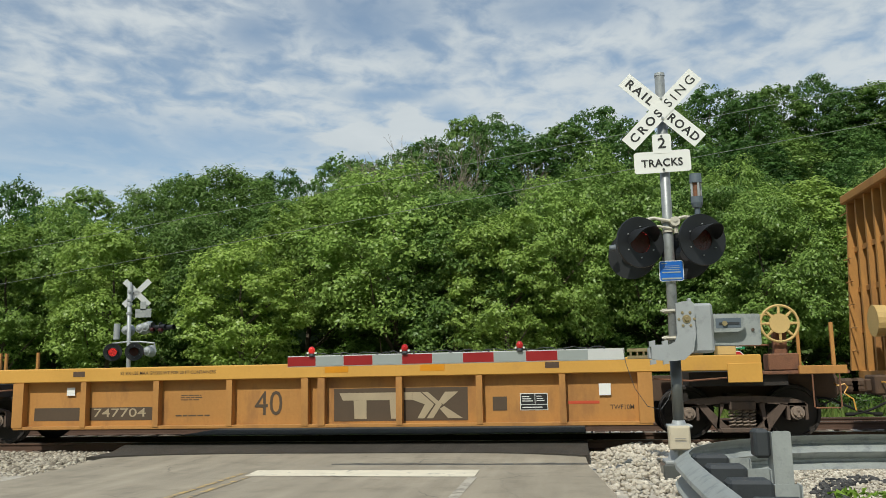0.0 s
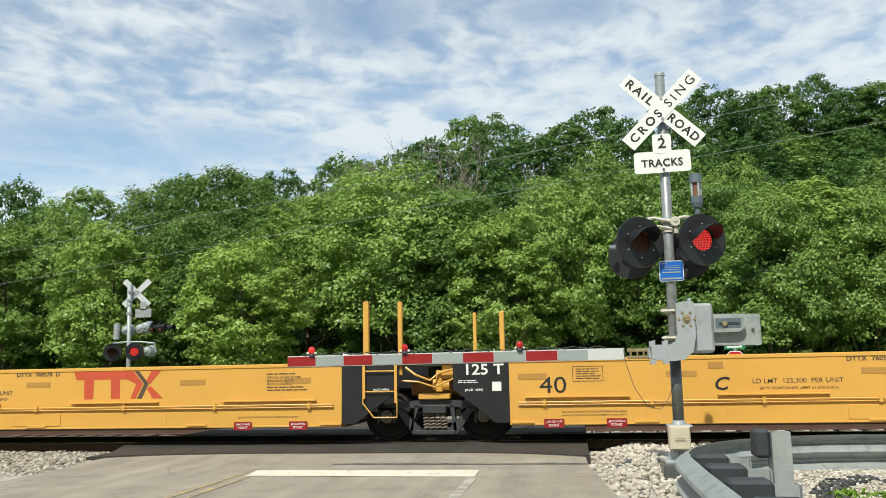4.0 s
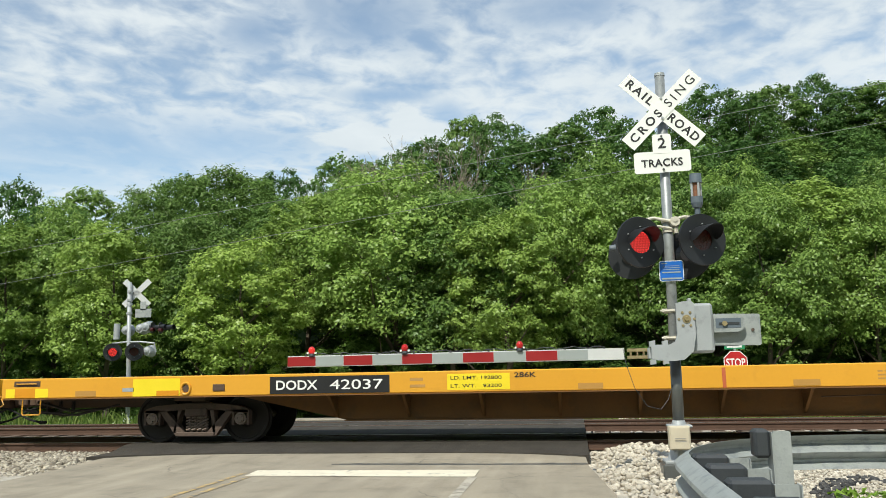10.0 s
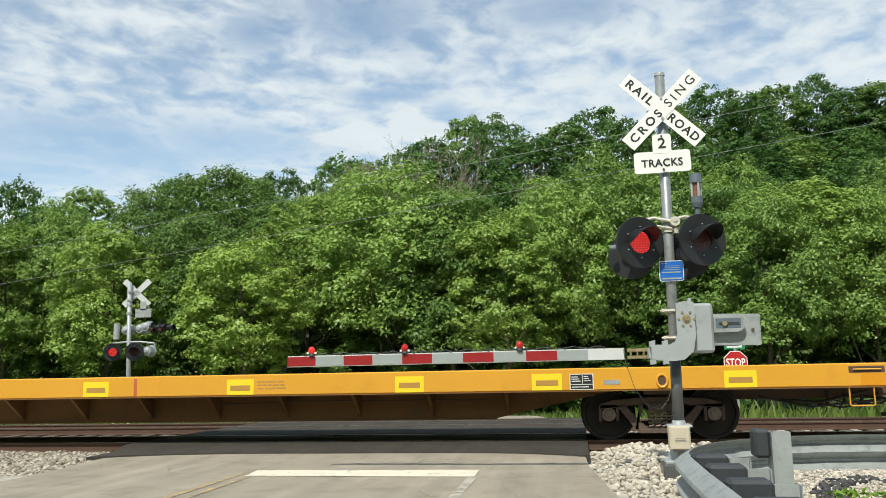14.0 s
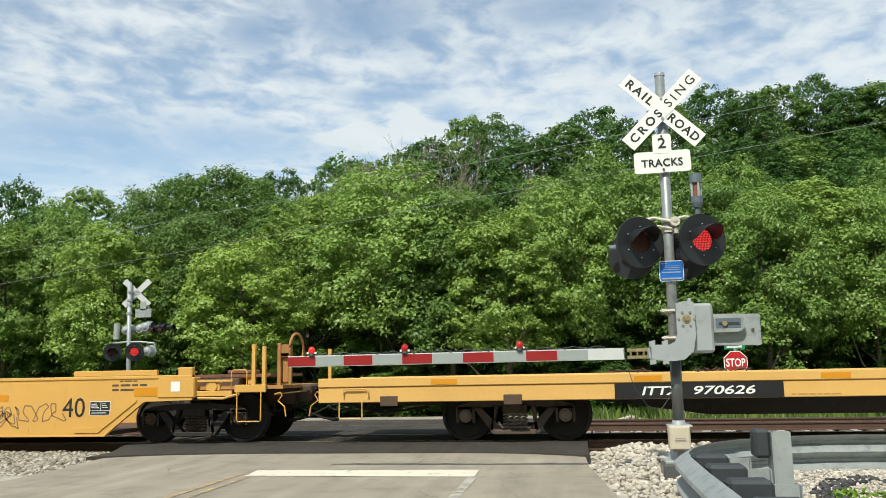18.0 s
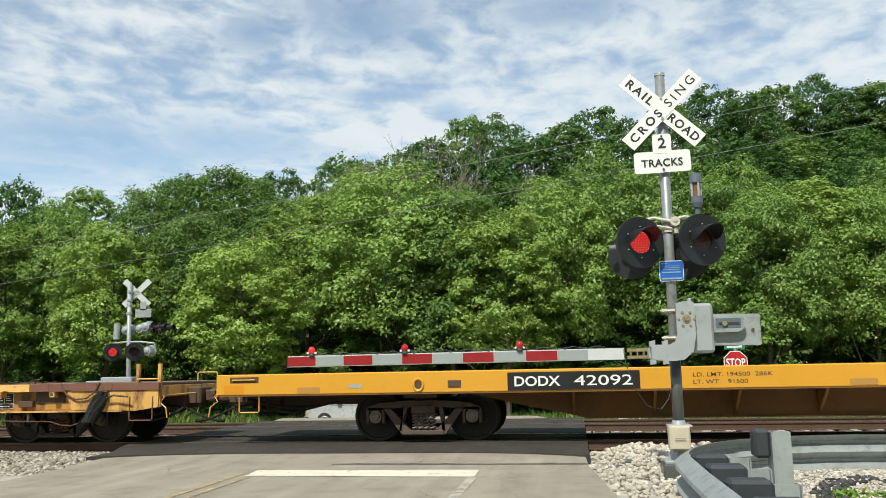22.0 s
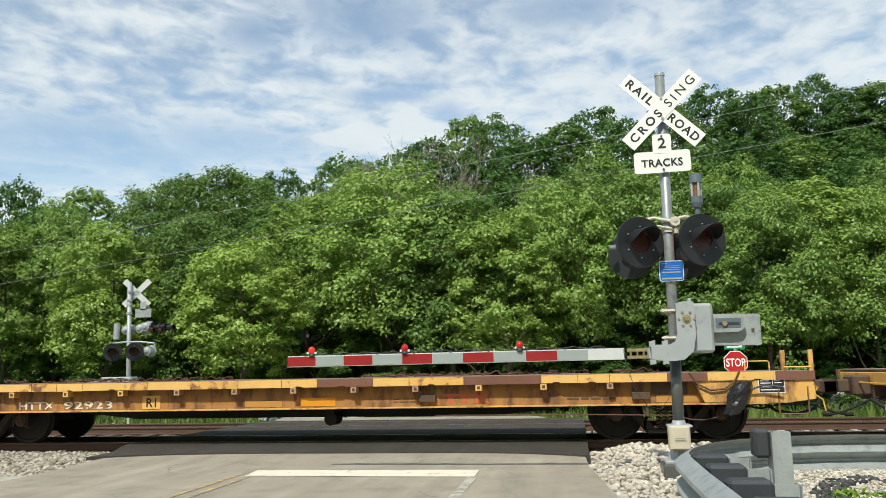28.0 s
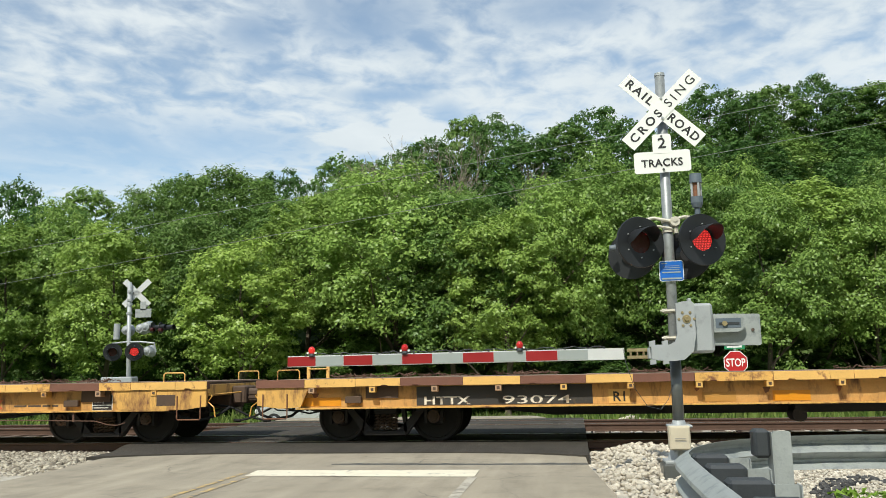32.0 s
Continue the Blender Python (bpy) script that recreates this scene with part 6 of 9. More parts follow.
# ---- long yellow flat car with a stepped sill ----
def stepped_flat(u):
    c = car_root("flat_car", "long pale yellow flat car with rust stains and litter on deck", u)
    Lh = 13.3
    for s in (-1, 1):
        bm = B()
        y0, y1 = sorted((s * 1.50, s * 1.40))
        box(bm, -Lh, Lh, y0, y1, 1.005, 1.165, 0.012)
        part("top_rail", bm, "pale_yellow", c, "faded yellow top rail")
        bm = B()
        y0, y1 = sorted((s * 1.475, s * 1.40))
        box(bm, -Lh, Lh, y0, y1, 0.73, 1.003, 0.01)
        part("side_sill", bm, "pale_yellow", c, "faded yellow side sill")
    bm = B()
    box(bm, -Lh + 0.02, Lh - 0.02, -1.40, 1.40, 1.09, 1.15)
    part("deck", bm, "wood", c, "weathered deck")
    bm = B()
    prism(bm, [(-8.6, 0.73), (-6.4, 0.42), (6.4, 0.42), (8.6, 0.73), (8.6, 1.05), (-8.6, 1.05)], -0.7, 0.7)
    part("centre_sill", bm, "dark_steel", c, "dark centre sill")
    for x in (-9.80, 9.80):
        add_truck(c, x)
        bm = B()
        box(bm, x - 0.30, x + 0.30, -1.35, 1.35, 0.80, 1.0)
        part("bolster", bm, "brown", c)
    for d in (-1, 1):
        coupler(c, d * Lh, d)
        stirrup(c, d * 12.7, 0.42, 0.45, 0.75, "pale_yellow")
        hand_rail(c, d * 12.6, 0.45, 0.85, 0.97, SIDE - 0.02, "pale_yellow")
        bm = B()
        box(bm, min(d * 10.7, d * 13.2), max(d * 10.7, d * 13.2), -0.35, 0.35, 0.62, 1.05)
        part("draft_sill", bm, "brown", c)
        bm = B()
        tube(bm, [(d * 13.0, -0.9, 0.70), (d * 12.2, -0.95, 0.52), (d * 11.4, -0.8, 0.62)], 0.03, 6)
        part("brake_rigging", bm, "dark_steel", c)
    number_panel(c, -8.06, -5.32, 0.735, 0.995, ("ITTX", "970626"), y=-1.475, inset=0.45, slant=0.22)
    bars(c, -5.2, -4.4, 0.75, 0.80, -1.475, 1, "faint")
    n = 20
    bm = B()
    tube(bm, [(-3.55 + 0.13 * math.cos(2 * math.pi * k / n), -1.476, 0.86 + 0.12 * math.sin(2 * math.pi * k / n)) for k in range(n + 1)], 0.008, 4)
    part("plate_ring", bm, "ink", c, "black ring mark")
    text(c, "C", -3.60, -3.50, 0.78, 0.86, -1.480, "ink")
    text(c, "LT. WT.   77600", -2.66, -1.78, 0.88, 0.94, -1.480, "ink")
    text(c, "LD. LMT.  142400", -2.66, -1.78, 0.77, 0.83, -1.480, "ink")
    text(c, "L-89-4", 3.47, 3.78, 0.90, 0.96, -1.480, "ink")
    text(c, "AH10A1", 3.38, 3.88, 0.77, 0.85, -1.480, "ink")
    bars(c, -1.0, -0.3, 0.80, 0.92, -1.475, 2, "faint")
    p = patch(c, "painted_panel", 5.84, 6.96, 0.775, 0.955, -1.476, "worn_white", "white panel with dark overspray")
    for k in range(6):
        bm = B()
        prism(bm, [(5.92 + 0.17 * k, 0.80), (6.02 + 0.17 * k, 0.80), (6.06 + 0.165 * k, 0.93), (5.95 + 0.17 * k, 0.93)], -1.484, -1.4805)
        part("overspray", bm, "galv", p)
    for x in (-11.0, -7.5, -4.5, -1.4, 1.55, 4.6, 7.9, 11.2):
        patch(c, "reflector", x - 0.23, x + 0.23, 1.03, 1.12, SIDE - 0.001, "amber", "amber reflector")
    stencil(c, 9.75, 0.78, 0.40, 0.2, -1.476)
    for x in (0.03, -0.9, 5.0, 8.2):
        bm = B()
        box(bm, x - 0.07, x + 0.07, -1.47, -1.41, 0.62, 0.735, 0.005)
        part("hanger", bm, "pale_yellow", c)
    for x in (-9.8, 9.9, -12.0):
        bm = B()
        box(bm, x - 0.16, x + 0.16, -1.485, -1.40, 0.66, 0.84, 0.01)
        part("tie_pocket", bm, "brown", c)
    bm = B()
    prism(bm, [(11.0, 0.62), (11.14, 0.72), (11.35, 0.98), (11.55, 1.0), (11.6, 0.90), (11.35, 0.66)], -1.56, -1.48)
    part("hand_brake_housing", bm, "rust", c, "rusty hand brake housing")
    litter(c, 13.0, 1.15, 3)
    return c


def litter(c, Lh, z, seed, piles=5):
    """Chains, straps and dirt lying along the deck."""
    rs2 = random.Random(seed)
    for k in range(piles):
        x0 = rs2.uniform(-Lh + 1, Lh - 2.6)
        x, y = x0, rs2.uniform(-1.2, -0.8)
        pts = []
        for i in range(rs2.randint(40, 80)):
            pts.append((x, y, z + 0.02 + abs(rs2.gauss(0, 0.032)) + 0.014 * (i % 2)))
            x += rs2.gauss(0.02, 0.06)
            y = min(max(y + rs2.gauss(0, 0.05), -1.3), -0.3)
        bm = B()
        tube(bm, pts, rs2.uniform(0.007, 0.011), 5)
        part("loose_chain", bm, "chain", c, "rusty tie-down chain heaped on deck")


I1 = stepped_flat(-189.63)


# ---- shorter rusting flat cars with stake pockets ----
def slab(x0, x1, y0, y1, z0, z1, bev=0.0):
    bm = B()
    box(bm, x0, x1, y0, y1, z0, z1, bev)
    return bm


def plank_meshes():
    out = []
    for k in range(3):
        me = bpy.data.meshes.new("plank")
        bm = slab(-0.293, 0.293, -1.355 + 0.01 * k, 1.36, 1.118, 1.150 + 0.003 * k, 0.006)
        bm.to_mesh(me)
        bm.free()
        me.materials.append(M["wood"])
        out.append(me)
    return out


PLANKS = plank_meshes()


BARE = {25: (-5.85, -3.95), 26: (5.2, 7.6), 21: (-1.6, 0.4)}   # stretches of rail with no paint left


def rail_plates(rail, Lh, seed, rs2):
    """The painted face of a top rail in welded lengths, some yellow, some faded, some bare rust, with dents in the lower edge."""
    x = -Lh
    worn = 0.36 if seed in (21, 24, 26) else 0.20
    while x < Lh - 0.05:
        e = min(Lh, x + rs2.uniform(0.25, 1.15))
        if Lh - e < 0.3:
            e = Lh
        mid = (x + e) / 2
        k = rs2.random()
        b0, b1 = BARE.get(seed, (99, 99))
        m = "rail_dark" if b0 < mid < b1 or k < worn else ("rail_pale" if k > 0.55 else "rust_rail")
        bm = B()
        z0 = 1.015 + rs2.uniform(-0.004, 0.004)
        poly = [(x + 0.004, z0), (e - 0.004, z0), (e - 0.004, 1.155), (x + 0.004, 1.155)]
        if rs2.random() < 0.5 and e - x > 0.5:
            a = rs2.uniform(x + 0.1, e - 0.3)
            poly[1:1] = [(a, z0), (a + 0.03, z0 + 0.022), (a + 0.12, z0 + 0.018), (a + 0.14, z0)]
        prism(bm, poly, -1.503 + rs2.uniform(-0.004, 0.004), -1.4855)
        part("rail_plate", bm, m, rail, {"rail_dark": "bare rusted length", "rail_pale": "faded yellow length"}.get(m, ""))
        x = e


def stake_flat(u, label, seed, paint="rust_yellow"):
    c = car_root("flat_car", label, u)
    Lh = 8.95
    rs2 = random.Random(seed)
    for s in (-1, 1):
        bm = B()
        y0, y1 = sorted((s * (1.50 if s > 0 else 1.485), s * 1.36))
        box(bm, -Lh, Lh, y0, y1, 1.018, 1.152, 0.006)
        rail = part("top_rail", bm, "rail_dark", c, "rust-eaten yellow top rail")
        if s < 0:
            rail_plates(rail, Lh, seed, rs2)
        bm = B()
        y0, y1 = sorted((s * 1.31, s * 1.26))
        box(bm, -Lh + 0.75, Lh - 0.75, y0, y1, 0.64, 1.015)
        # sill painted dark all over, standing in for shade under the top rail
        part("side_sill", bm, "grimy_shade_yellow" if seed in (21, 23, 24) else "dirty_shade_yellow", c, "rust-stained yellow side sill with the rail's shade painted in")
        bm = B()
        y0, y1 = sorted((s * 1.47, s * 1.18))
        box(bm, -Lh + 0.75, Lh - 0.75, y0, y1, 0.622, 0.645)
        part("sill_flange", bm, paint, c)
    for k in range(15):
        x = -7.9 + 1.128 * k
        bm = B()
        box(bm, x - 0.055, x + 0.055, -1.495, -1.31, 0.905, 1.013, 0.006)
        pk = part("stake_pocket", bm, ("rail_pale", "tan_pocket", "rail_pale", "tan_pocket", "rust_rail")[rs2.randrange(5)], c, "square stake pocket")
        # raised brown square painted as the shade inside the pocket
        bm = B()
        box(bm, x - 0.025, x + 0.025, -1.499, -1.495, 0.935, 0.985)
        part("pocket_hole", bm, "brown", pk)
    # planked deck
    deck = part("deck_frame", slab(-Lh + 0.05, Lh - 0.05, -1.355, 1.36, 1.09, 1.12), "brown", c)
    step = (2 * Lh - 0.1) / 30
    for k in range(30):
        q = new("plank", PLANKS[k % 3])
        q.parent = deck
        q.location = (-Lh + 0.05 + (k + 0.5) * step, 0, rs2.uniform(0, 0.012))
    bm = B()
    prism(bm, [(-5.7, 0.66), (-3.6, 0.43), (3.6, 0.43), (5.7, 0.66), (5.7, 1.05), (-5.7, 1.05)], -0.45, 0.45)
    part("centre_sill", bm, "dark_steel", c, "dark centre sill")
    for y in (-1.0, 1.0):
        bm = B()
        box(bm, -5.2, 5.2, y - 0.04, y + 0.04, 0.78, 1.05)
        part("stringer", bm, "dark_steel", c)
    for x in (-6.63, 6.63):
        add_truck(c, x, "dark_steel")
        bm = B()
        box(bm, x - 0.30, x + 0.30, -1.34, 1.34, 0.80, 1.05)
        part("bolster", bm, "brown", c)
    for d in (-1, 1):
        coupler(c, d * (Lh - 0.05), d)
        g0 = 7.02 if d > 0 else 7.95
        bm = B()
        a, b = sorted((d * (Lh - 0.72), d * (Lh - 0.04)))
        box(bm, a, b, -1.45, 1.45, 0.88, 1.10, 0.01)
        part("end_sill", bm, paint, c, "rusting end sill")
        bm = B()
        prism(bm, [(d * g0, 1.013), (d * (g0 + 0.16), 0.66), (d * 8.5, 0.64), (d * 8.93, 0.70), (d * 8.93, 1.013)][:: 1 if d < 0 else -1], -1.475, -1.42)
        part("end_gusset", bm, paint, c, "yellow end plate with rust streaks")
        stirrup(c, d * (Lh - 0.36), 0.46, 0.46, 0.9, "rust")
        if d < 0:
            hand_rail(c, d * (Lh - 0.55), 0.42, 1.15, 1.33, -1.3, "rust_rail")
        bm = B()
        box(bm, min(d * 7.4, d * 8.9), max(d * 7.4, d * 8.9), -0.35, 0.35, 0.62, 1.08)
        part("draft_sill", bm, "brown", c)
        bm = B()
        tube(bm, [(d * 8.6, -0.9, 0.76), (d * 8.0, -0.95, 0.58), (d * 7.6, -0.8, 0.62)], 0.03, 6)
        part("brake_rigging", bm, "dark_steel", c)
    if seed < 25:
        for x in (8.48, 8.92):
            bm = B()
            box(bm, x - 0.035, x + 0.035, -1.44, -1.38, 0.70, 1.50, 0.006)
            part("grab_post", bm, "rust_yellow", c, "yellow grab post")
        bm = B()
        tube(bm, [(8.48, -1.44, 1.22), (8.92, -1.44, 1.22)], 0.014, 6)
        part("rung", bm, "rail_pale", c)
    if seed >= 26:
        for x in (-8.48, -8.92):
            bm = B()
            box(bm, x - 0.035, x + 0.035, 1.38, 1.44, 1.0, 1.50, 0.006)
            part("grab_post", bm, "rail_pale", c, "yellow grab post")
        bm = B()
        tube(bm, [(-8.48, 1.37, 1.36), (-8.92, 1.37, 1.36)], 0.014, 6)
        part("rung", bm, "rail_pale", c)
    hand_rail(c, 8.62, 0.46, 1.13, 1.34, 1.25, "rail_pale")
    for d in (-1, 1):
        bm = B()
        tube(bm, [(d * 8.1, -1.2, 0.70), (d * 8.35, -1.25, 0.50), (d * 8.7, -1.2, 0.44), (d * 9.0, -1.1, 0.52), (d * 9.15, -0.9, 0.66)], 0.026, 7)
        part("air_hose", bm, "hose", c, "sagging black air hose")
    if seed >= 25:
        # no opening here: a flat plate coloured like the shade in a recess
        patch(c, "hand_hold_slot", 7.95, 8.32, 0.72, 0.92, -1.476, "brown", "flat dark plate painted as a shaded hand-hold recess")
        hand_rail(c, 8.2, 0.42, 1.13, 1.32, -1.30, "rail_pale")
    if seed < 25:
        bm = B()
        ring = []
        for k, (x, z, r) in enumerate(((7.57, 0.45, 0.13), (7.65, 0.60, 0.16), (7.73, 0.76, 0.17), (7.80, 0.90, 0.15), (7.86, 1.00, 0.09))):
            ring.append([bm.verts.new((x + r * math.cos(a) * rs2.uniform(0.8, 1.15), -1.53 + 0.09 * math.sin(a) * rs2.uniform(0.8, 1.2), z + 0.35 * r * math.cos(a) * rs2.uniform(-1, 1))) for a in (j * math.pi / 6 for j in range(12))])
        for p_, q_ in zip(ring, ring[1:]):
            for j in range(12):
                bm.faces.new((p_[j], p_[(j + 1) % 12], q_[(j + 1) % 12], q_[j]))
        bm.faces.new(ring[0][::-1])
        bm.faces.new(ring[-1])
        part("hand_brake_housing", bm, "black_wrap", c, "hand brake wrapped in black plastic")
        bm = B()
        tube(bm, [(6.95, -1.51, 1.16), (7.08, -1.52, 0.96), (7.28, -1.52, 0.86), (7.5, -1.52, 0.88), (7.66, -1.52, 0.99), (7.76, -1.51, 1.17)], 0.016, 5)
        part("tie_chain", bm, "chain", c, "rusty chain slung over the side")
        bm = B()
        tube(bm, [(7.9, -1.55, 0.86), (8.1, -1.60, 0.93), (8.40, -1.62, 0.90)], 0.018, 6)
        part("brake_lever", bm, "rubber", c)
    bm = B()
    tube(bm, [(7.35, -1.52, 0.42), (7.15, -1.45, 0.37), (6.95, -1.42, 0.38), (6.7, -1.42, 0.45), (5.2, -1.42, 0.48), (2.6, -1.42, 0.49)], 0.010, 5)
    box(bm, 6.22, 6.26, -1.43, -1.40, 0.44, 0.64)
    part("brake_chain", bm, "chain", c, "rusty brake rod and chain")
    bm = B()
    cyl(bm, (0.55, -1.0, 0.42), (0.55, -0.6, 0.42), 0.12, None, 16)
    box(bm, 0.48, 0.62, -1.02, -0.6, 0.5, 0.8)
    part("reservoir", bm, "dark_steel", c, "dark air reservoir")
    for k in range(15):
        if rs2.random() < 0.75:
            x = -7.9 + 1.128 * k + rs2.uniform(-0.03, 0.03)
            bm = B()
            w0, z0 = rs2.uniform(0.03, 0.07), rs2.uniform(0.70, 0.84)
            prism(bm, [(x - w0 * 0.4, z0), (x + w0 * 0.5, z0 + 0.03), (x + w0, 0.90), (x - w0, 0.90)], -1.3135, -1.3105)
            part("rust_run", bm, "rust", c, "rust run below a pocket")
    for k, x0 in enumerate((-0.75, 0.45, 6.75, -7.75)):
        x = x0 + rs2.uniform(-0.12, 0.12)
        patch(c, "paint_patch", x - rs2.uniform(0.25, 0.42), x + rs2.uniform(0.25, 0.42), 0.67, rs2.uniform(0.76, 0.86), -1.312, "amber" if k % 2 else "dull_amber", "orange paint patch")
    for x in (-7.15, 2.45, 6.15):
        bm = B()
        box(bm, x - 0.15, x + 0.15, -1.40, -1.31, 0.72, 0.84, 0.008)
        part("tie_pocket", bm, "brown", c)
    bars(c, 1.3 + rs2.uniform(-0.3, 0.6), 2.3, 0.70, 0.80, -1.311, 2, "soot", seed)
    bars(c, 4.9, 5.9, 0.70, 0.78, -1.311, 1, "soot", seed)
    litter(c, Lh, 1.150, seed, 13)
    return c


def numbers(c, panel, words, mark, extra=None, r1=None, dull=True):
    """Reporting marks, owner's mark and load data on a stake flat. words: (text, x0, x1)."""
    if panel:
        patch(c, "number_panel", panel[0], panel[1], 0.66, 0.995, -1.311, "worn_black", "worn black panel")
    for w, a, b in words:
        text(c, w, a, b, 0.675, 0.815, -1.318, "worn_white")
    logo(c, mark[0], mark[1], 0.69, 0.86, -1.311, "logo_dull", False)
    if extra:
        patch(c, "data_patch", extra[0], extra[1], 0.68, 0.90, -1.3105, "pale_yellow", "yellow patch with dark data")
        if len(extra) > 2:
            text(c, extra[2], extra[0] + 0.04, extra[1] - 0.04, 0.80, 0.87, -1.3165, "soot")
            text(c, extra[3], extra[0] + 0.04, extra[1] - 0.04, 0.70, 0.77, -1.3165, "soot")
        else:
            bars(c, extra[0] + 0.04, extra[1] - 0.04, 0.70, 0.88, -1.3150, 2, "soot")
    if r1:
        patch(c, "data_patch", r1 - 0.08, r1 + 0.28, 0.66, 0.90, -1.3135, "pale_yellow", "yellow patch")
        text(c, "R1", r1, r1 + 0.2, 0.69, 0.86, -1.3190, "ink")


H = [stake_flat(-260.15, "rusty yellow flat car with a black panel at one end", 21), stake_flat(-279.05, "rust-streaked yellow flat car with a plank deck", 22), stake_flat(-297.90, "yellow flat car with a long black number panel", 23), stake_flat(-317.0, "heavily rusted yellow flat car with faded numbers", 24),
     stake_flat(-335.85, "faded yellow flat car with orange patches", 25, "rust_yellow_light"), stake_flat(-354.65, "rusting yellow flat car with worn white numbers", 26), stake_flat(-373.5, "rusting yellow flat car with a stencil panel", 27)]
numbers(H[0], (-5.75, -3.35), (("HTTX", -5.52, -5.02), ("92943", -4.55, -3.88)), (3.97, 4.62), (-3.3, -2.62), -2.62)
numbers(H[1], (-5.45, -3.0), (("HTTX", -5.31, -4.70), ("93124", -4.42, -3.53)), (3.99, 4.55), (-2.74, -2.0, "LD LMT 151400", "LT WT   68600"), -3.0)
numbers(H[2], (-6.7, -4.05), (("HTTX", -6.11, -5.65), ("92907", -5.33, -4.84)), (3.83, 4.43), None, None)
text(H[2], "R1", -4.42, -4.24, 0.74, 0.90, -1.319, "white_ink")
numbers(H[3], None, (("HTTX", -5.60, -4.85), ("92923", -4.65, -3.64)), (2.71, 3.56), None, -2.95)
numbers(H[4], (-5.80, -2.85), (("HTTX", -5.73, -4.93), ("92926", -4.03, -2.93)), (4.08, 4.70), (-2.8, -1.2, "LT WT     64900", "LD LMT  155100"), -0.95)
numbers(H[5], (-6.0, -2.9), (("HTTX", -5.86, -5.03), ("93074", -4.46, -3.27)), (4.04, 4.67), None, -2.55)
numbers(H[6], None, (("HTTX", -5.7, -4.9), ("93011", -4.4, -3.3)), (4.04, 4.67), None, None)
for c, x, z in ((H[0], 5.42, 0.69), (H[1], 7.84, 0.72), (H[3], 8.05, 0.80), (H[4], 7.9, 0.75), (H[5], 7.02, 0.56), (H[6], 6.55, 0.64)):
    stencil(c, x, z, 0.42, 0.30, -1.315 if x < 7.0 else -1.477)
for x in (-6.65, -0.35):
    patch(H[4], "paint_patch", x, x + 0.42, 0.72, 0.90, -1.3128, "lemon", "lemon yellow patch")


# ---- articulated well car: five units ----
def jack_tag(c, x, z=0.268):
    p = patch(c, "jacking_tag", x - 0.17, x + 0.17, z, z + 0.15, SIDE - 0.02, "red", "red tag with white words")
    writing("lettering", "JACKING", 0.27, 0.045, "white_ink", p, on_side(x, SIDE - 0.026, z + 0.10))
    writing("lettering", "POINT", 0.18, 0.045, "white_ink", p, on_side(x, SIDE - 0.026, z + 0.045))


def black_end(c, x0, d, ladder):
    """The black end plate of a unit over a shared truck; d is the way it points."""
    bm = B()
    e = 1.05 if d > 0 else 0.99
    poly = [(x0, 0.36), (x0 + d * 0.25, 0.36), (x0 + d * e, 0.95), (x0 + d * e, 1.37), (x0 + d * (e - 0.015), 1.40), (x0 + d * (e - 0.05), 1.415), (x0 + d * 0.06, 1.43), (x0, 1.43)]
    prism(bm, poly if d > 0 else poly[::-1], SIDE + 0.005, SIDE + 0.06)
    p = part("end_plate", bm, "car_black", c, "black end plate")
    bm = B()
    prism(bm, poly if d > 0 else poly[::-1], 1.44, 1.495)
    part("end_plate", bm, "car_black", c)
    if ladder:
        for x in (x0 + 0.42, x0 + 1.0):
            bm = B()
            box(bm, x - 0.025, x + 0.025, SIDE - 0.05, SIDE - 0.02, 0.72 if x > x0 + 0.5 else 0.80, 1.42)
            part("ladder_rail", bm, "yellow", c, "yellow ladder")
        for z in (0.92, 1.28):
            bm = B()
            cyl(bm, (x0 + 0.42, SIDE - 0.04, z), (x0 + 1.0, SIDE - 0.04, z), 0.013, None, 6)
            part("ladder_rung", bm, "yellow", c)
        bm = B()
        tube(bm, [(x0 + 0.40, SIDE - 0.04, 0.80), (x0 + 0.40, SIDE - 0.04, 0.72), (x0 + 0.60, SIDE - 0.04, 0.47), (x0 + 1.02, SIDE - 0.04, 0.47), (x0 + 1.02, SIDE - 0.04, 0.75)], 0.015, 6)
        part("step", bm, "yellow", c)
        writing("lettering", "JACK HERE", 0.30, 0.045, "white_ink", p, on_side(x0 + 0.72, SIDE, 0.95))
    else:
        writing("lettering", "125 T", 0.66, 0.19, "white_ink", p, on_side(x0 - 0.42, SIDE, 1.28))
        writing("lettering", "JACK HERE", 0.32, 0.05, "white_ink", p, on_side(x0 - 0.62, SIDE, 0.92))
        patch(c, "white_tag", x0 - 0.30, x0 - 0.14, 0.90, 1.06, SIDE + 0.004, "sign", "white tag")
        bars(c, x0 - 0.9, x0 - 0.55, 1.04, 1.10, SIDE + 0.004, 2, "white_ink")
        bm = B()
        box(bm, x0 - 0.92, x0 - 0.02, SIDE, SIDE + 0.004, 1.145, 1.15)
        part("weld_line", bm, "worn_black", p)


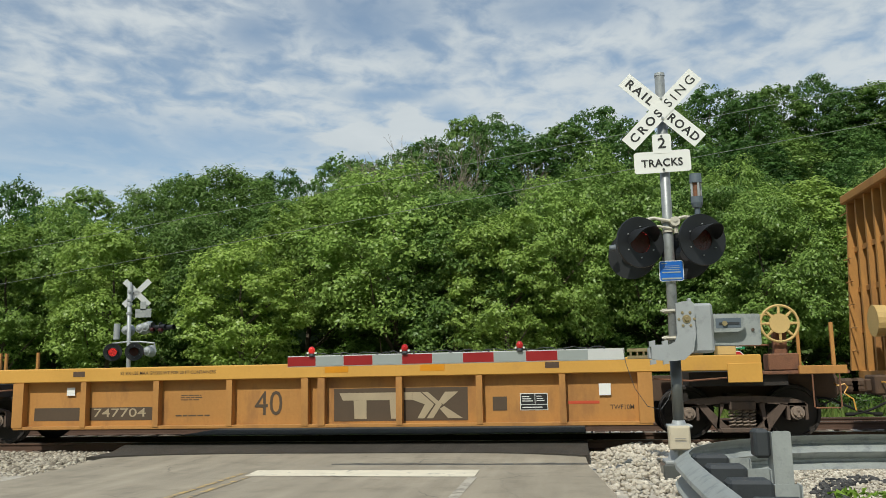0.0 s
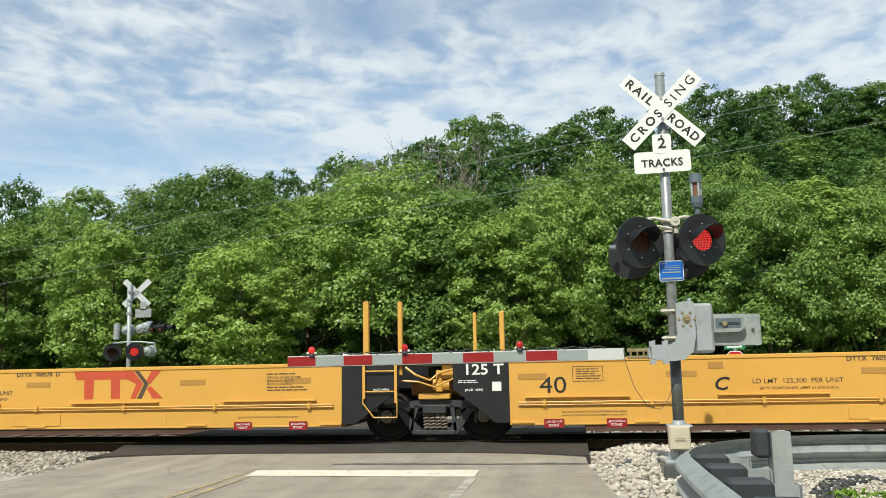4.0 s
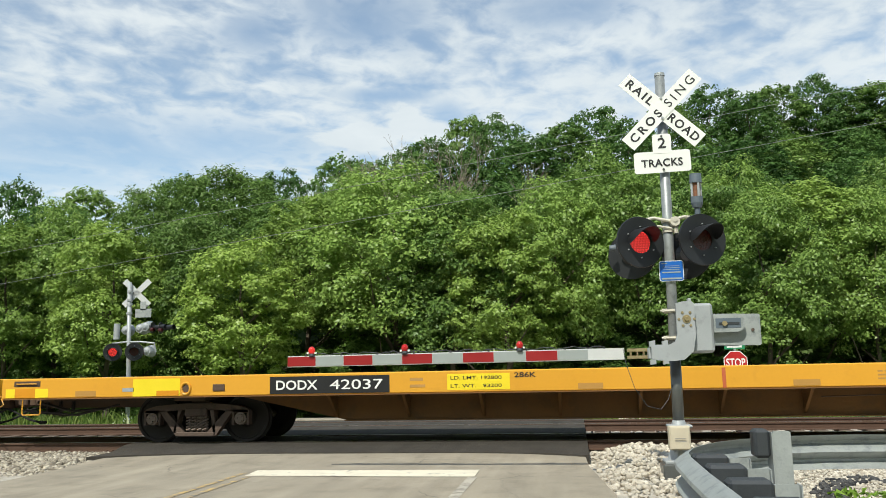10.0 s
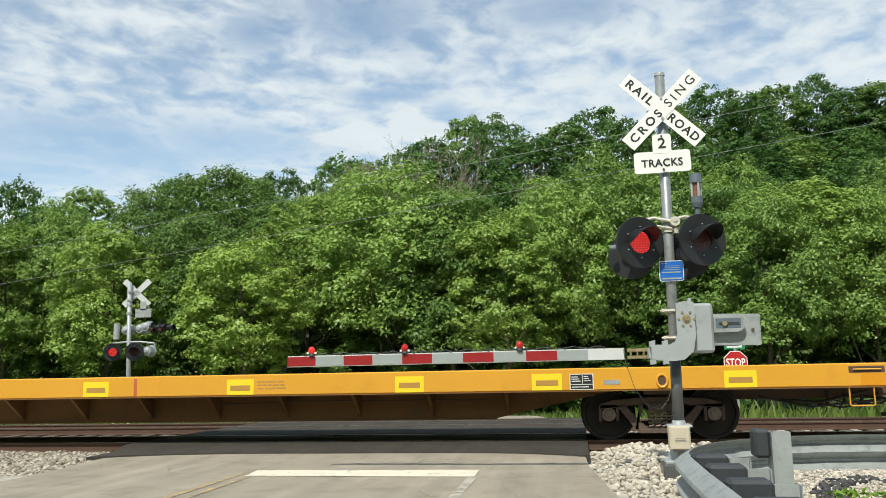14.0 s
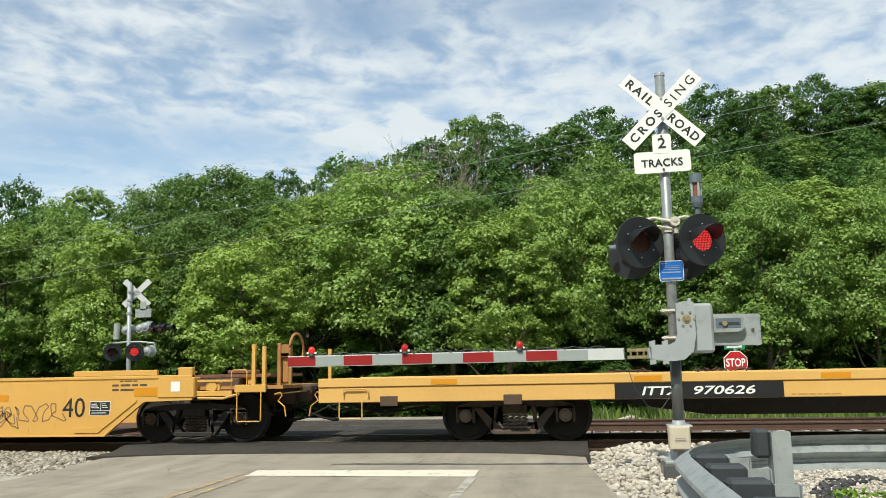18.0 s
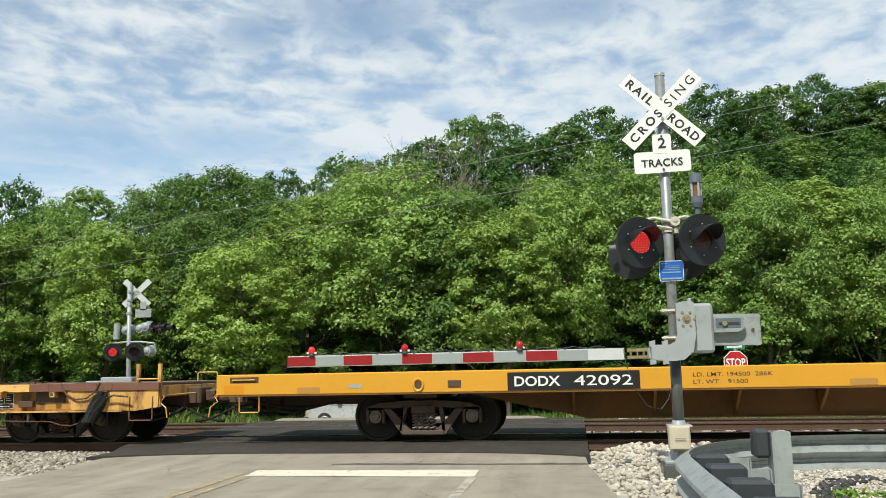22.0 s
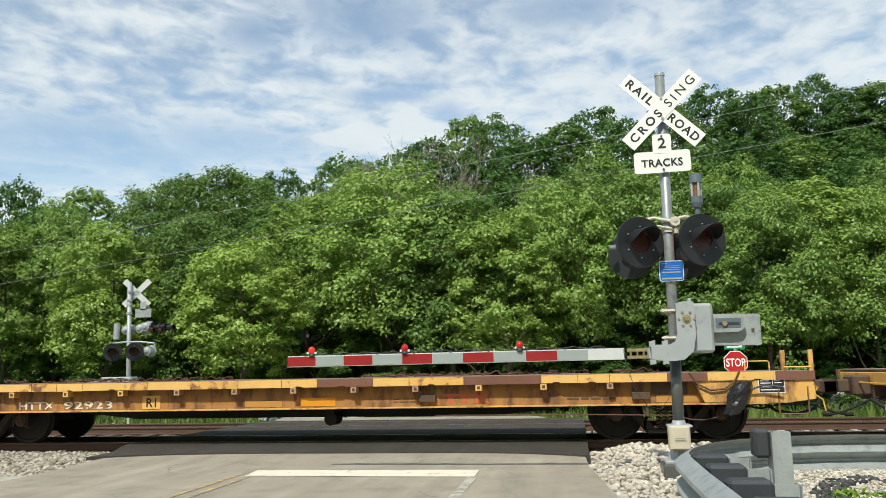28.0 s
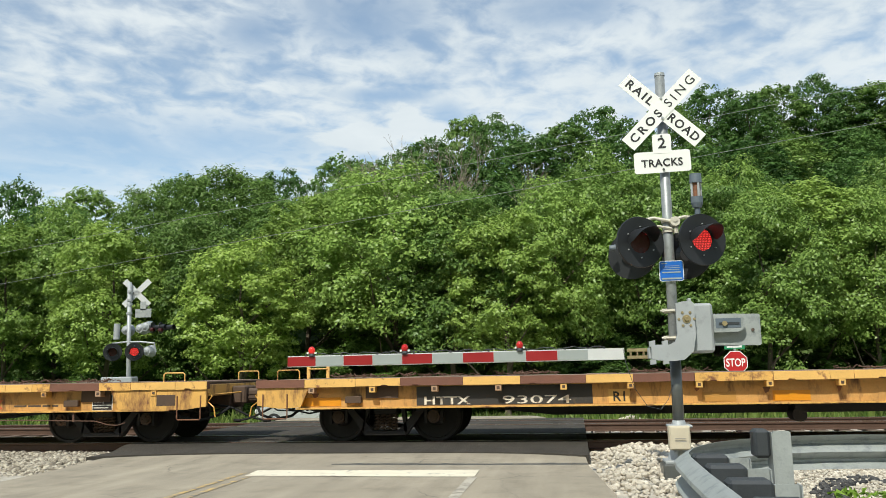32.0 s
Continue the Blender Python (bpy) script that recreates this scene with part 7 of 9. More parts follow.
def well_body(c, a, b, z0, z1, paint, left="square", right="square"):
    """Sides, floor and end walls of the well, from a to b."""
    for s in (-1, 1):
        y0, y1 = sorted((s * 1.50, s * 1.44))
        bm = B()
        poly = [(a, z0), (b, z0), (b, z1), (a, z1)]
        prism(bm, poly, y0, y1)
        part("side_wall", bm, paint, c, "smooth yellow well side")
        bm = B()
        y0, y1 = sorted((s * 1.515, s * 1.38))
        box(bm, a, b, y0, y1, z1 - 0.07, z1, 0.01)
        part("top_chord", bm, paint, c)
        bm = B()
        y0, y1 = sorted((s * 1.51, s * 1.25))
        box(bm, a, b, y0, y1, z0 - 0.03, z0, 0.004)
        part("bottom_chord", bm, paint, c)
    bm = B()
    box(bm, a, b, -1.25, 1.25, z0 - 0.05, z0 + 0.02)
    part("well_floor", bm, "brown", c)
    for x in (a, b - 0.06):
        bm = B()
        box(bm, x, x + 0.06, -1.44, 1.44, z0, z1 - 0.1)
        part("end_wall", bm, paint, c)


def articulation(c, x, end=False):
    """The joint over a truck: castings, pipes and guide posts."""
    bm = B()
    box(bm, x - 0.55, x + 0.50, -0.45, 0.45, 0.80, 1.06, 0.04)
    box(bm, x - 0.30, x + 0.30, -0.6, 0.6, 1.06, 1.18, 0.03)
    part("joint_casting", bm, "old_yellow", c, "grimy joint casting")
    bm = B()
    cyl(bm, (x - 0.02, -1.0, 1.02), (x + 0.28, -1.0, 1.02), 0.10, None, 12)
    cyl(bm, (x + 0.1, -1.05, 0.90), (x + 0.1, -1.05, 1.28), 0.07, None, 12)
    box(bm, x + 0.15, x + 0.42, -1.1, -0.8, 1.12, 1.38, 0.02)
    box(bm, x - 0.28, x + 0.30, -1.15, -0.95, 0.76, 0.86, 0.015)
    part("slack_adjuster", bm, "yellow", c, "yellow brake gear")
    bm = B()
    tube(bm, [(x - 0.5, -1.2, 1.34), (x - 0.3, -1.25, 1.20), (x - 0.05, -1.2, 1.10), (x + 0.1, -1.15, 1.22), (x + 0.4, -1.2, 1.30)], 0.022, 6)
    part("air_pipe", bm, "yellow", c, "bent yellow air pipe")
    bm = B()
    tube(bm, [(x - 0.55, -1.3, 1.10), (x - 0.25, -1.3, 1.08), (x + 0.05, -1.25, 0.98), (x + 0.45, -1.3, 1.15)], 0.018, 6)
    part("air_pipe", bm, "yellow", c, "bent yellow air pipe")
    bm = B()
    box(bm, x - 1.3, x + 1.2, -1.0, 1.0, 1.36, 1.40)
    box(bm, x - 0.95, x + 1.0, -1.2, -0.2, 1.42, 1.46)
    part("walkway", bm, "galv", c, "grey walkway grating")
    for px, py, top, w in ((x - 1.20, -1.30, 2.55, 0.10), (x - 0.62, -1.05, 2.55, 0.08), (x + 0.52, 1.0, 2.45, 0.07), (x + 1.06, 1.25, 2.48, 0.10)):
        bm = B()
        box(bm, px - w / 2, px + w / 2, py - 0.05, py + 0.05, 1.2, top, 0.01)
        part("guide_post", bm, "yellow", c, "tall yellow container guide post")
    for px in (x - 1.5, x + 1.62):
        bm = B()
        prism(bm, [(px - 0.18, 1.43), (px + 0.18, 1.43), (px + 0.02, 1.58), (px - 0.14, 1.62)], -1.42, -1.36)
        part("guide_wedge", bm, "sign", c, "white guide wedge")


def unit(u, letter, a, b, label, right_end, left_end):
    """One unit; a and b are the ends of the yellow side."""
    c = car_root("well_car_unit", label, u)
    well_body(c, a, b, 0.345, 1.445, "yellow")
    # pipe, ledges and bottom lugs
    bm = B()
    tube(bm, [(a + 0.15, SIDE - 0.035, 0.70), (b - 0.15, SIDE - 0.035, 0.71)], 0.016, 6)
    part("side_pipe", bm, "yellow", c, "yellow pipe along the side")
    bm = B()
    tube(bm, [(a + 0.15, SIDE - 0.030, 0.655), (b - 0.15, SIDE - 0.030, 0.665)], 0.011, 6)
    part("side_pipe", bm, "yellow", c, "yellow pipe along the side")
    for k in range(7):
        x = a + 0.6 + (b - a - 1.2) * k / 6
        bm = B()
        box(bm, x - 0.03, x + 0.03, SIDE - 0.06, SIDE, 0.635, 0.745, 0.006)
        part("pipe_clamp", bm, "yellow", c)
    for x in (a + 1.15, (a + b) / 2 - 1.65, (a + b) / 2 + 1.6, b - 1.35):
        bm = B()
        box(bm, x - 0.88, x + 0.88, SIDE - 0.055, SIDE, 0.775, 0.80, 0.004)
        box(bm, x - 0.88, x + 0.88, SIDE - 0.020, SIDE, 0.755, 0.775)
        part("ledge", bm, "yellow", c, "narrow ledge")
    for x in (a + 0.22, a + 2.3, (a + b) / 2, b - 2.75, b - 0.2):
        bm = B()
        box(bm, x - 0.2, x + 0.2, SIDE - 0.03, SIDE, 0.34, 0.385, 0.006)
        part("lug", bm, "yellow", c)
    far = 0.35 if right_end == "own" else 0.0
    for x in (a + 0.75, a + 1.8, b - 1.85 - far, b - 0.8 - far):
        jack_tag(c, x)
    text(c, "DO NOT LIFT BOTH UNITS FROM THIS AREA", a + 0.88, a + 1.98, 0.515, 0.55, SIDE - 0.006, "soot")
    text(c, "JACK AT JACKING POINTS, EMPTY CAR ONLY", a + 0.88, a + 1.98, 0.455, 0.49, SIDE - 0.006, "soot")
    text(c, "JACK AT JACKING POINTS, EMPTY CAR ONLY", b - 1.95 - far, b - 0.80 - far, 0.475, 0.51, SIDE - 0.006, "soot")
    for x in (a + (0.4 if left_end == "joint" else 1.27), a + 2.9, (a + b) / 2, b - 2.85, b - 0.82):
        patch(c, "reflector", x - 0.25, x + 0.25, 1.09, 1.19, SIDE - 0.001, "dull_amber", "dull amber reflector")
    bm = B()
    box(bm, (a + b) / 2 - 0.5, (a + b) / 2 + 0.5, SIDE - 0.012, SIDE, 0.37, 0.60, 0.004)
    part("repair_plate", bm, "yellow", c)
    for x in (a + 0.02, b - 0.02, a + (b - a) * 0.3, a + (b - a) * 0.72):
        bm = B()
        box(bm, x - 0.012, x + 0.012, SIDE - 0.006, SIDE, 0.36, 0.68)
        part("weld_seam", bm, "yellow", c)
    if right_end == "joint":
        black_end(c, b, 1, True)
        articulation(c, b + 1.61)
        add_truck(c, b + 1.61, "new_steel")
    if left_end == "joint":
        black_end(c, a, -1, False)
    return c


def print_box(c, x0, x1, z0, z1, y):
    """A thin printed frame round lines of small print."""
    bm = B()
    for a, b, e, f in ((x0, x1, z0, z0 + 0.010), (x0, x1, z1 - 0.010, z1), (x0, x0 + 0.010, z0 + 0.010, z1 - 0.010), (x1 - 0.010, x1, z0 + 0.010, z1 - 0.010)):
        card(bm, a, b, e, f, y, 0.003)
    part("print_frame", bm, "soot", c, "thin dark printed frame")
    bars(c, x0 + 0.06, x1 - 0.04, z0 + 0.03, z1 - 0.03, y, 5, "soot")


def mid_marks(c, letter, forty=-5.24):
    text(c, "40", forty - 0.23, forty + 0.23, 0.85, 1.13, SIDE - 0.006, "ink")
    text(c, letter, -2.55, -2.31, 0.86, 1.08, SIDE - 0.006, "ink", "", 0.25)
    text(c, "LD LMT  123,300  PER UNIT", -1.95, -0.53, 0.95, 1.04, SIDE - 0.006, "soot")
    text(c, "20 FT CONTAINER LIMIT 61,500 EACH", -1.85, -0.62, 0.855, 0.905, SIDE - 0.006, "soot")
    text(c, "DTTX  760578  " + letter, -0.46, 0.44, 1.30, 1.38, SIDE - 0.006, "soot")
    logo(c, 0.74, 2.56, 0.86, 1.37, SIDE - 0.001, "logo_red")
    bars(c, 4.58, 5.38, 1.36, 1.42, SIDE, 2, "faint")
    bars(c, 4.58, 5.31, 1.24, 1.29, SIDE, 1, "soot")
    for k, line in enumerate(("SPECIAL BRAKE BEAMS", "SEE BADGE PLATE", "28 INCH WHEELS")):
        text(c, line, 4.58, 4.58 + 0.034 * len(line), 1.185 - 0.06 * k, 1.225 - 0.06 * k, SIDE - 0.006, "soot")
    bars(c, 4.58, 5.50, 0.95, 1.05, SIDE, 2, "soot")
    print_box(c, -4.90, -4.38, 1.04, 1.30, SIDE)
    patch(c, "pink_decal", -2.65, -2.40, 1.22, 1.33, SIDE - 0.001, "dull_amber")


for u0, ch in ((-38.71, "C"), (-53.70, "D"), (-68.69, "E")):
    c = unit(u0, ch, -5.99, 5.99, "yellow middle unit of an articulated well car with black ends", "joint", "joint")
    mid_marks(c, ch)
    if ch == "E":
        # low dip in the side pipe
        bm = B()
        tube(bm, [(2.60, SIDE - 0.04, 0.74), (2.75, SIDE - 0.05, 0.66), (2.98, SIDE - 0.05, 0.52), (3.18, SIDE - 0.05, 0.44), (3.38, SIDE - 0.05, 0.52), (3.58, SIDE - 0.05, 0.66), (3.72, SIDE - 0.04, 0.74)], 0.035, 8)
        part("pipe_dip", bm, "old_yellow", c, "dipping pipe on the side")


def end_platform(c, x0, d, truck_at, length, wheel=True, label_end="B-END"):
    """The sloped end of a well over its own truck: housing, brake wheel, platform, rails and posts."""
    s0, s1 = x0, x0 + d * 0.70
    for y0, y1 in ((-1.50, -1.44), (1.44, 1.50)):
        bm = B()
        poly = [(s0, 0.345), (s1, 0.80), (x0 + d * 1.45, 0.80), (x0 + d * 1.45, 1.445), (s0, 1.445)]
        prism(bm, poly if d > 0 else poly[::-1], y0, y1)
        part("end_side", bm, "yellow", c, "sloping end of the well side")
    bm = B()
    poly = [(s0 + d * 0.02, 0.33), (s1 + d * 0.02, 0.785), (s1 + d * 0.75, 0.785), (s1 + d * 0.75, 0.80), (s1, 0.80), (s0, 0.345)]
    prism(bm, poly if d > 0 else poly[::-1], -1.52, 1.52)
    part("slope_flange", bm, "yellow", c)
    bm = B()
    a, b = sorted((x0 + d * 0.95, x0 + d * 1.60))
    box(bm, a, b, -1.515, -1.1, 1.40, 1.62, 0.01)
    part("cap_box", bm, "yellow", c, "yellow capped housing")
    bm = B()
    a, b = sorted((x0 + d * 1.45, x0 + d * 2.9))
    box(bm, a, b, -1.40, 1.40, 1.02, 1.08)
    part("platform", bm, "old_yellow", c, "end platform")
    bm = B()
    a, b = sorted((x0 + d * 1.75, x0 + d * 2.75))
    box(bm, a, b, -1.46, -1.38, 0.86, 1.06, 0.01)
    p = part("end_board", bm, "yellow", c, "yellow end board")
    bm = B()
    a, b = sorted((x0 + d * 1.5, x0 + d * 2.0))
    box(bm, a, b, -1.36, -0.9, 0.90, 1.2, 0.03)
    part("valve_box", bm, "yellow", c)
    bm = B()
    a, b = sorted((x0 + d * 1.0, x0 + d * length))
    box(bm, a, b, -0.4, 0.4, 0.70, 1.02)
    part("draft_sill", bm, "brown", c)
    add_truck(c, truck_at, "dark_steel")
    coupler(c, x0 + d * (length - 0.25), d)
    stirrup(c, x0 + d * 2.5, 0.46, 0.45, 0.9, "yellow")
    for px, py, top in ((1.95, -1.40, 1.95), (2.38, -1.42, 2.0), (2.52, -1.1, 1.95), (2.9, 1.1, 1.9), (2.2, 1.2, 1.9)):
        bm = B()
        box(bm, x0 + d * px - 0.035, x0 + d * px + 0.035, py - 0.035, py + 0.035, 1.0, top, 0.008)
        part("guide_post", bm, "yellow", c, "yellow guide post")
    for z in (1.30, 1.60):
        bm = B()
        cyl(bm, (x0 + d * 1.95, -1.41, z), (x0 + d * 2.38, -1.41, z), 0.014, None, 6)
        part("ladder_rung", bm, "yellow", c)
    bm = B()
    tube(bm, [(x0 + d * 1.5, -1.1, 1.25), (x0 + d * 2.0, -1.0, 1.45), (x0 + d * 2.6, -0.9, 1.30)], 0.02, 6)
    part("air_pipe", bm, "yellow", c)
    if wheel:
        bm = B()
        cx = x0 + d * 1.92
        n = 26
        tube(bm, [(cx + 0.30 * math.cos(2 * math.pi * k / n), -0.85, 1.50 + 0.30 * math.sin(2 * math.pi * k / n)) for k in range(n + 1)], 0.025, 6)
        for k in range(8):
            a = 2 * math.pi * k / 8
            cyl(bm, (cx, -0.85, 1.5), (cx + 0.30 * math.cos(a), -0.85, 1.5 + 0.30 * math.sin(a)), 0.03, 0.02, 6)
        cyl(bm, (cx, -0.90, 1.5), (cx, -0.80, 1.5), 0.14, None, 16)
        part("brake_wheel", bm, "orange_red" if wheel == "red" else "yellow", c, "spoked hand brake wheel")
        bm = B()
        box(bm, cx - 0.25, cx + 0.25, -0.78, -0.5, 1.1, 1.8, 0.06)
        part("brake_stand", bm, "yellow", c)
    return p


M["orange_red"] = mat("orange_red_paint", (0.55, 0.11, 0.04), 0.5, vary=0.15, bump=0.05)
UB = unit(-23.60, "B", -6.15, 6.20, "yellow end unit of an articulated well car with red brake wheel", "own", "joint")
pb = end_platform(UB, 6.20, 1, 7.54, 2.95, "red")
writing("lettering", "B-END", 0.26, 0.06, "ink", pb, on_side(8.65, -1.464, 0.97))
number_panel(UB, 0.02, 3.17, 0.83, 1.15, ("DTTX", "760578"), inset=0.16, slant=0.22)
text(UB, "40", -5.66, -5.20, 0.85, 1.13, SIDE - 0.006, "ink")
text(UB, "B", -0.82, -0.54, 0.83, 1.06, SIDE - 0.006, "ink", "", 0.25)
text(UB, "LD LMT  123,300  PER UNIT", -3.81, -2.39, 0.93, 1.02, SIDE - 0.006, "soot")
print_box(UB, -4.95, -4.43, 1.04, 1.30, SIDE)
text(UB, "20 FT CONTAINER LIMIT 61,500 EACH", -3.72, -2.48, 0.84, 0.885, SIDE - 0.006, "soot")
text(UB, "DTTX  760578  B", -0.42, 0.48, 1.30, 1.38, SIDE - 0.006, "soot")
text(UB, "S-2054-11 REEFER CLEARANCE", 3.85, 5.52, 1.26, 1.34, SIDE - 0.006, "soot")
text(UB, "GWG521", 1.81, 2.34, 1.32, 1.41, SIDE - 0.006, "soot")
text(UB, "L 261-6", 5.88, 6.30, 0.77, 0.86, SIDE - 0.006, "soot")
text(UB, "next", -1.97, -1.80, 1.0, 1.05, SIDE - 0.006, "purple")
text(UB, "load", -1.97, -1.80, 0.93, 0.98, SIDE - 0.006, "purple")
text(UB, "any", -1.35, -1.20, 1.0, 1.05, SIDE - 0.006, "purple")
text(UB, "road", -1.37, -1.18, 0.93, 0.98, SIDE - 0.006, "purple")
UA = unit(-83.65, "A", -6.17, 6.05, "yellow end unit of an articulated well car with sloped end", "joint", "own")
for dz, r in ((0.0, 0.016), (-0.045, 0.011)):
    bm = B()
    tube(bm, [(-6.02, SIDE - 0.035, 0.70 + dz), (-6.22, SIDE - 0.035, 0.715 + dz), (-6.52, SIDE - 0.035, 0.87 + dz), (-6.62, SIDE - 0.035, 0.905 + dz), (-7.05, SIDE - 0.035, 0.915 + dz)], r, 6)
    part("side_pipe", bm, "yellow", UA, "yellow pipe bent up over the sloped end")
pa = end_platform(UA, -6.17, -1, -7.46, 3.05, "yellow")
writing("lettering", "A-END", 0.26, 0.06, "ink", pa, on_side(-8.60, -1.464, 0.97))
number_panel(UA, -3.34, -0.20, 0.83, 1.13, ("DTTX", "760578"), inset=0.16, slant=0.22)
text(UA, "40", -5.70, -5.24, 0.85, 1.13, SIDE - 0.006, "ink")
text(UA, "A", 0.44, 0.72, 0.85, 1.07, SIDE - 0.006, "ink", "", 0.2)
text(UA, "LD LMT  123,300  PER UNIT", 2.27, 3.66, 0.95, 1.04, SIDE - 0.006, "soot")
text(UA, "20 FT CONTAINER LIMIT 61,500 EACH", 2.36, 3.58, 0.86, 0.905, SIDE - 0.006, "soot")
text(UA, "DTTX  760578  A", -0.42, 0.48, 1.30, 1.38, SIDE - 0.006, "soot")
text(UA, "S-2054-11 REEFER CLEARANCE", -5.62, -4.10, 1.26, 1.34, SIDE - 0.006, "soot")
for c, x in ((UB, -1.58), (UA, 1.45)):
    for ang in (35, -35):
        bm = B()
        box(bm, -0.16, 0.16, -0.004, 0.0, -0.022, 0.022)
        part("cross_mark", bm, "purple" if ang > 0 else "logo_red", c, at=pose(x, SIDE - 0.002 - (0.004 if ang > 0 else 0), 0.99, 0, ang, 0))
for c, x, z in ((UB, 3.90, 1.08), (UA, -4.05, 1.05)):
    bm2 = B()
    for a, b, e, f in ((x - 0.13, x + 0.13, z - 0.13, z - 0.118), (x - 0.13, x + 0.13, z + 0.118, z + 0.13), (x - 0.13, x - 0.118, z - 0.118, z + 0.118), (x + 0.118, x + 0.13, z - 0.118, z + 0.118)):
        card(bm2, a, b, e, f, SIDE)
    part("plate_mark", bm2, "soot", c, "square plate mark")
    text(c, "H", x - 0.04, x + 0.04, z - 0.10, z, SIDE - 0.006, "soot")
stencil(UB, 6.55, 1.08, 0.40, 0.27, SIDE - 0.001)
for k, line in enumerate(("SPECIAL BRAKE BEAMS", "SEE BADGE PLATE")):
    text(UB, line, 5.85, 5.85 + 0.032 * len(line), 1.27 - 0.06 * k, 1.31 - 0.06 * k, SIDE - 0.006, "soot")
bars(UB, 5.85, 6.50, 1.33, 1.38, SIDE, 1, "soot")
bars(UB, 5.85, 6.52, 1.08, 1.18, SIDE, 2, "soot")
for k, line in enumerate(("TWO HANDBRAKES", "APPLY OR RELEASE", "ALL HANDBRAKES", "ON CAR")):
    text(UB, line, 7.02, 7.02 + 0.031 * len(line), 1.33 - 0.062 * k, 1.37 - 0.062 * k, SIDE - 0.006, "soot")
bars(UA, -6.75, -6.15, 1.13, 1.38, SIDE, 4, "faint")
patch(UA, "white_tag", -7.07, -6.92, 1.06, 1.20, SIDE - 0.001, "sign", "white tag")
stencil(UA, -7.60, 1.03, 0.27, 0.25, SIDE - 0.001)


# ---- single well car with graffiti ----
def scribble(c, x0, x1, z0, z1, seed, waves):
    """One spray-painted scrawl."""
    rs2 = random.Random(seed)
    bm = B()
    pts = []
    n = waves * 9
    for i in range(n + 1):
        f = i / n
        zz = (z0 + z1) / 2 + (z1 - z0) / 2 * math.sin(f * waves * 2 * math.pi + rs2.uniform(-0.5, 0.5)) * rs2.uniform(0.6, 1.0)
        xx = x0 + (x1 - x0) * f + 0.10 * math.cos(f * waves * 2 * math.pi * 1.3) + rs2.uniform(-0.03, 0.03)
        pts.append((xx, zz))
    last = None
    for (xa, za), (xb, zb) in zip(pts, pts[1:]):
        d = Vector((xb - xa, 0, zb - za))
        if d.length < 0.01:
            continue
        nrm = Vector((-d.z, 0, d.x)).normalized() * 0.012
        v = [bm.verts.new((xa + nrm.x, SIDE - 0.0025, za + nrm.z)), bm.verts.new((xa - nrm.x, SIDE - 0.0025, za - nrm.z)), bm.verts.new((xb - nrm.x, SIDE - 0.0025, zb - nrm.z)), bm.verts.new((xb + nrm.x, SIDE - 0.0025, zb + nrm.z))]
        bm.faces.new(v)
    o = part("graffiti", bm, "spray", c, "thin dark spray-painted scrawl")
    o["kind"] = "stuff"


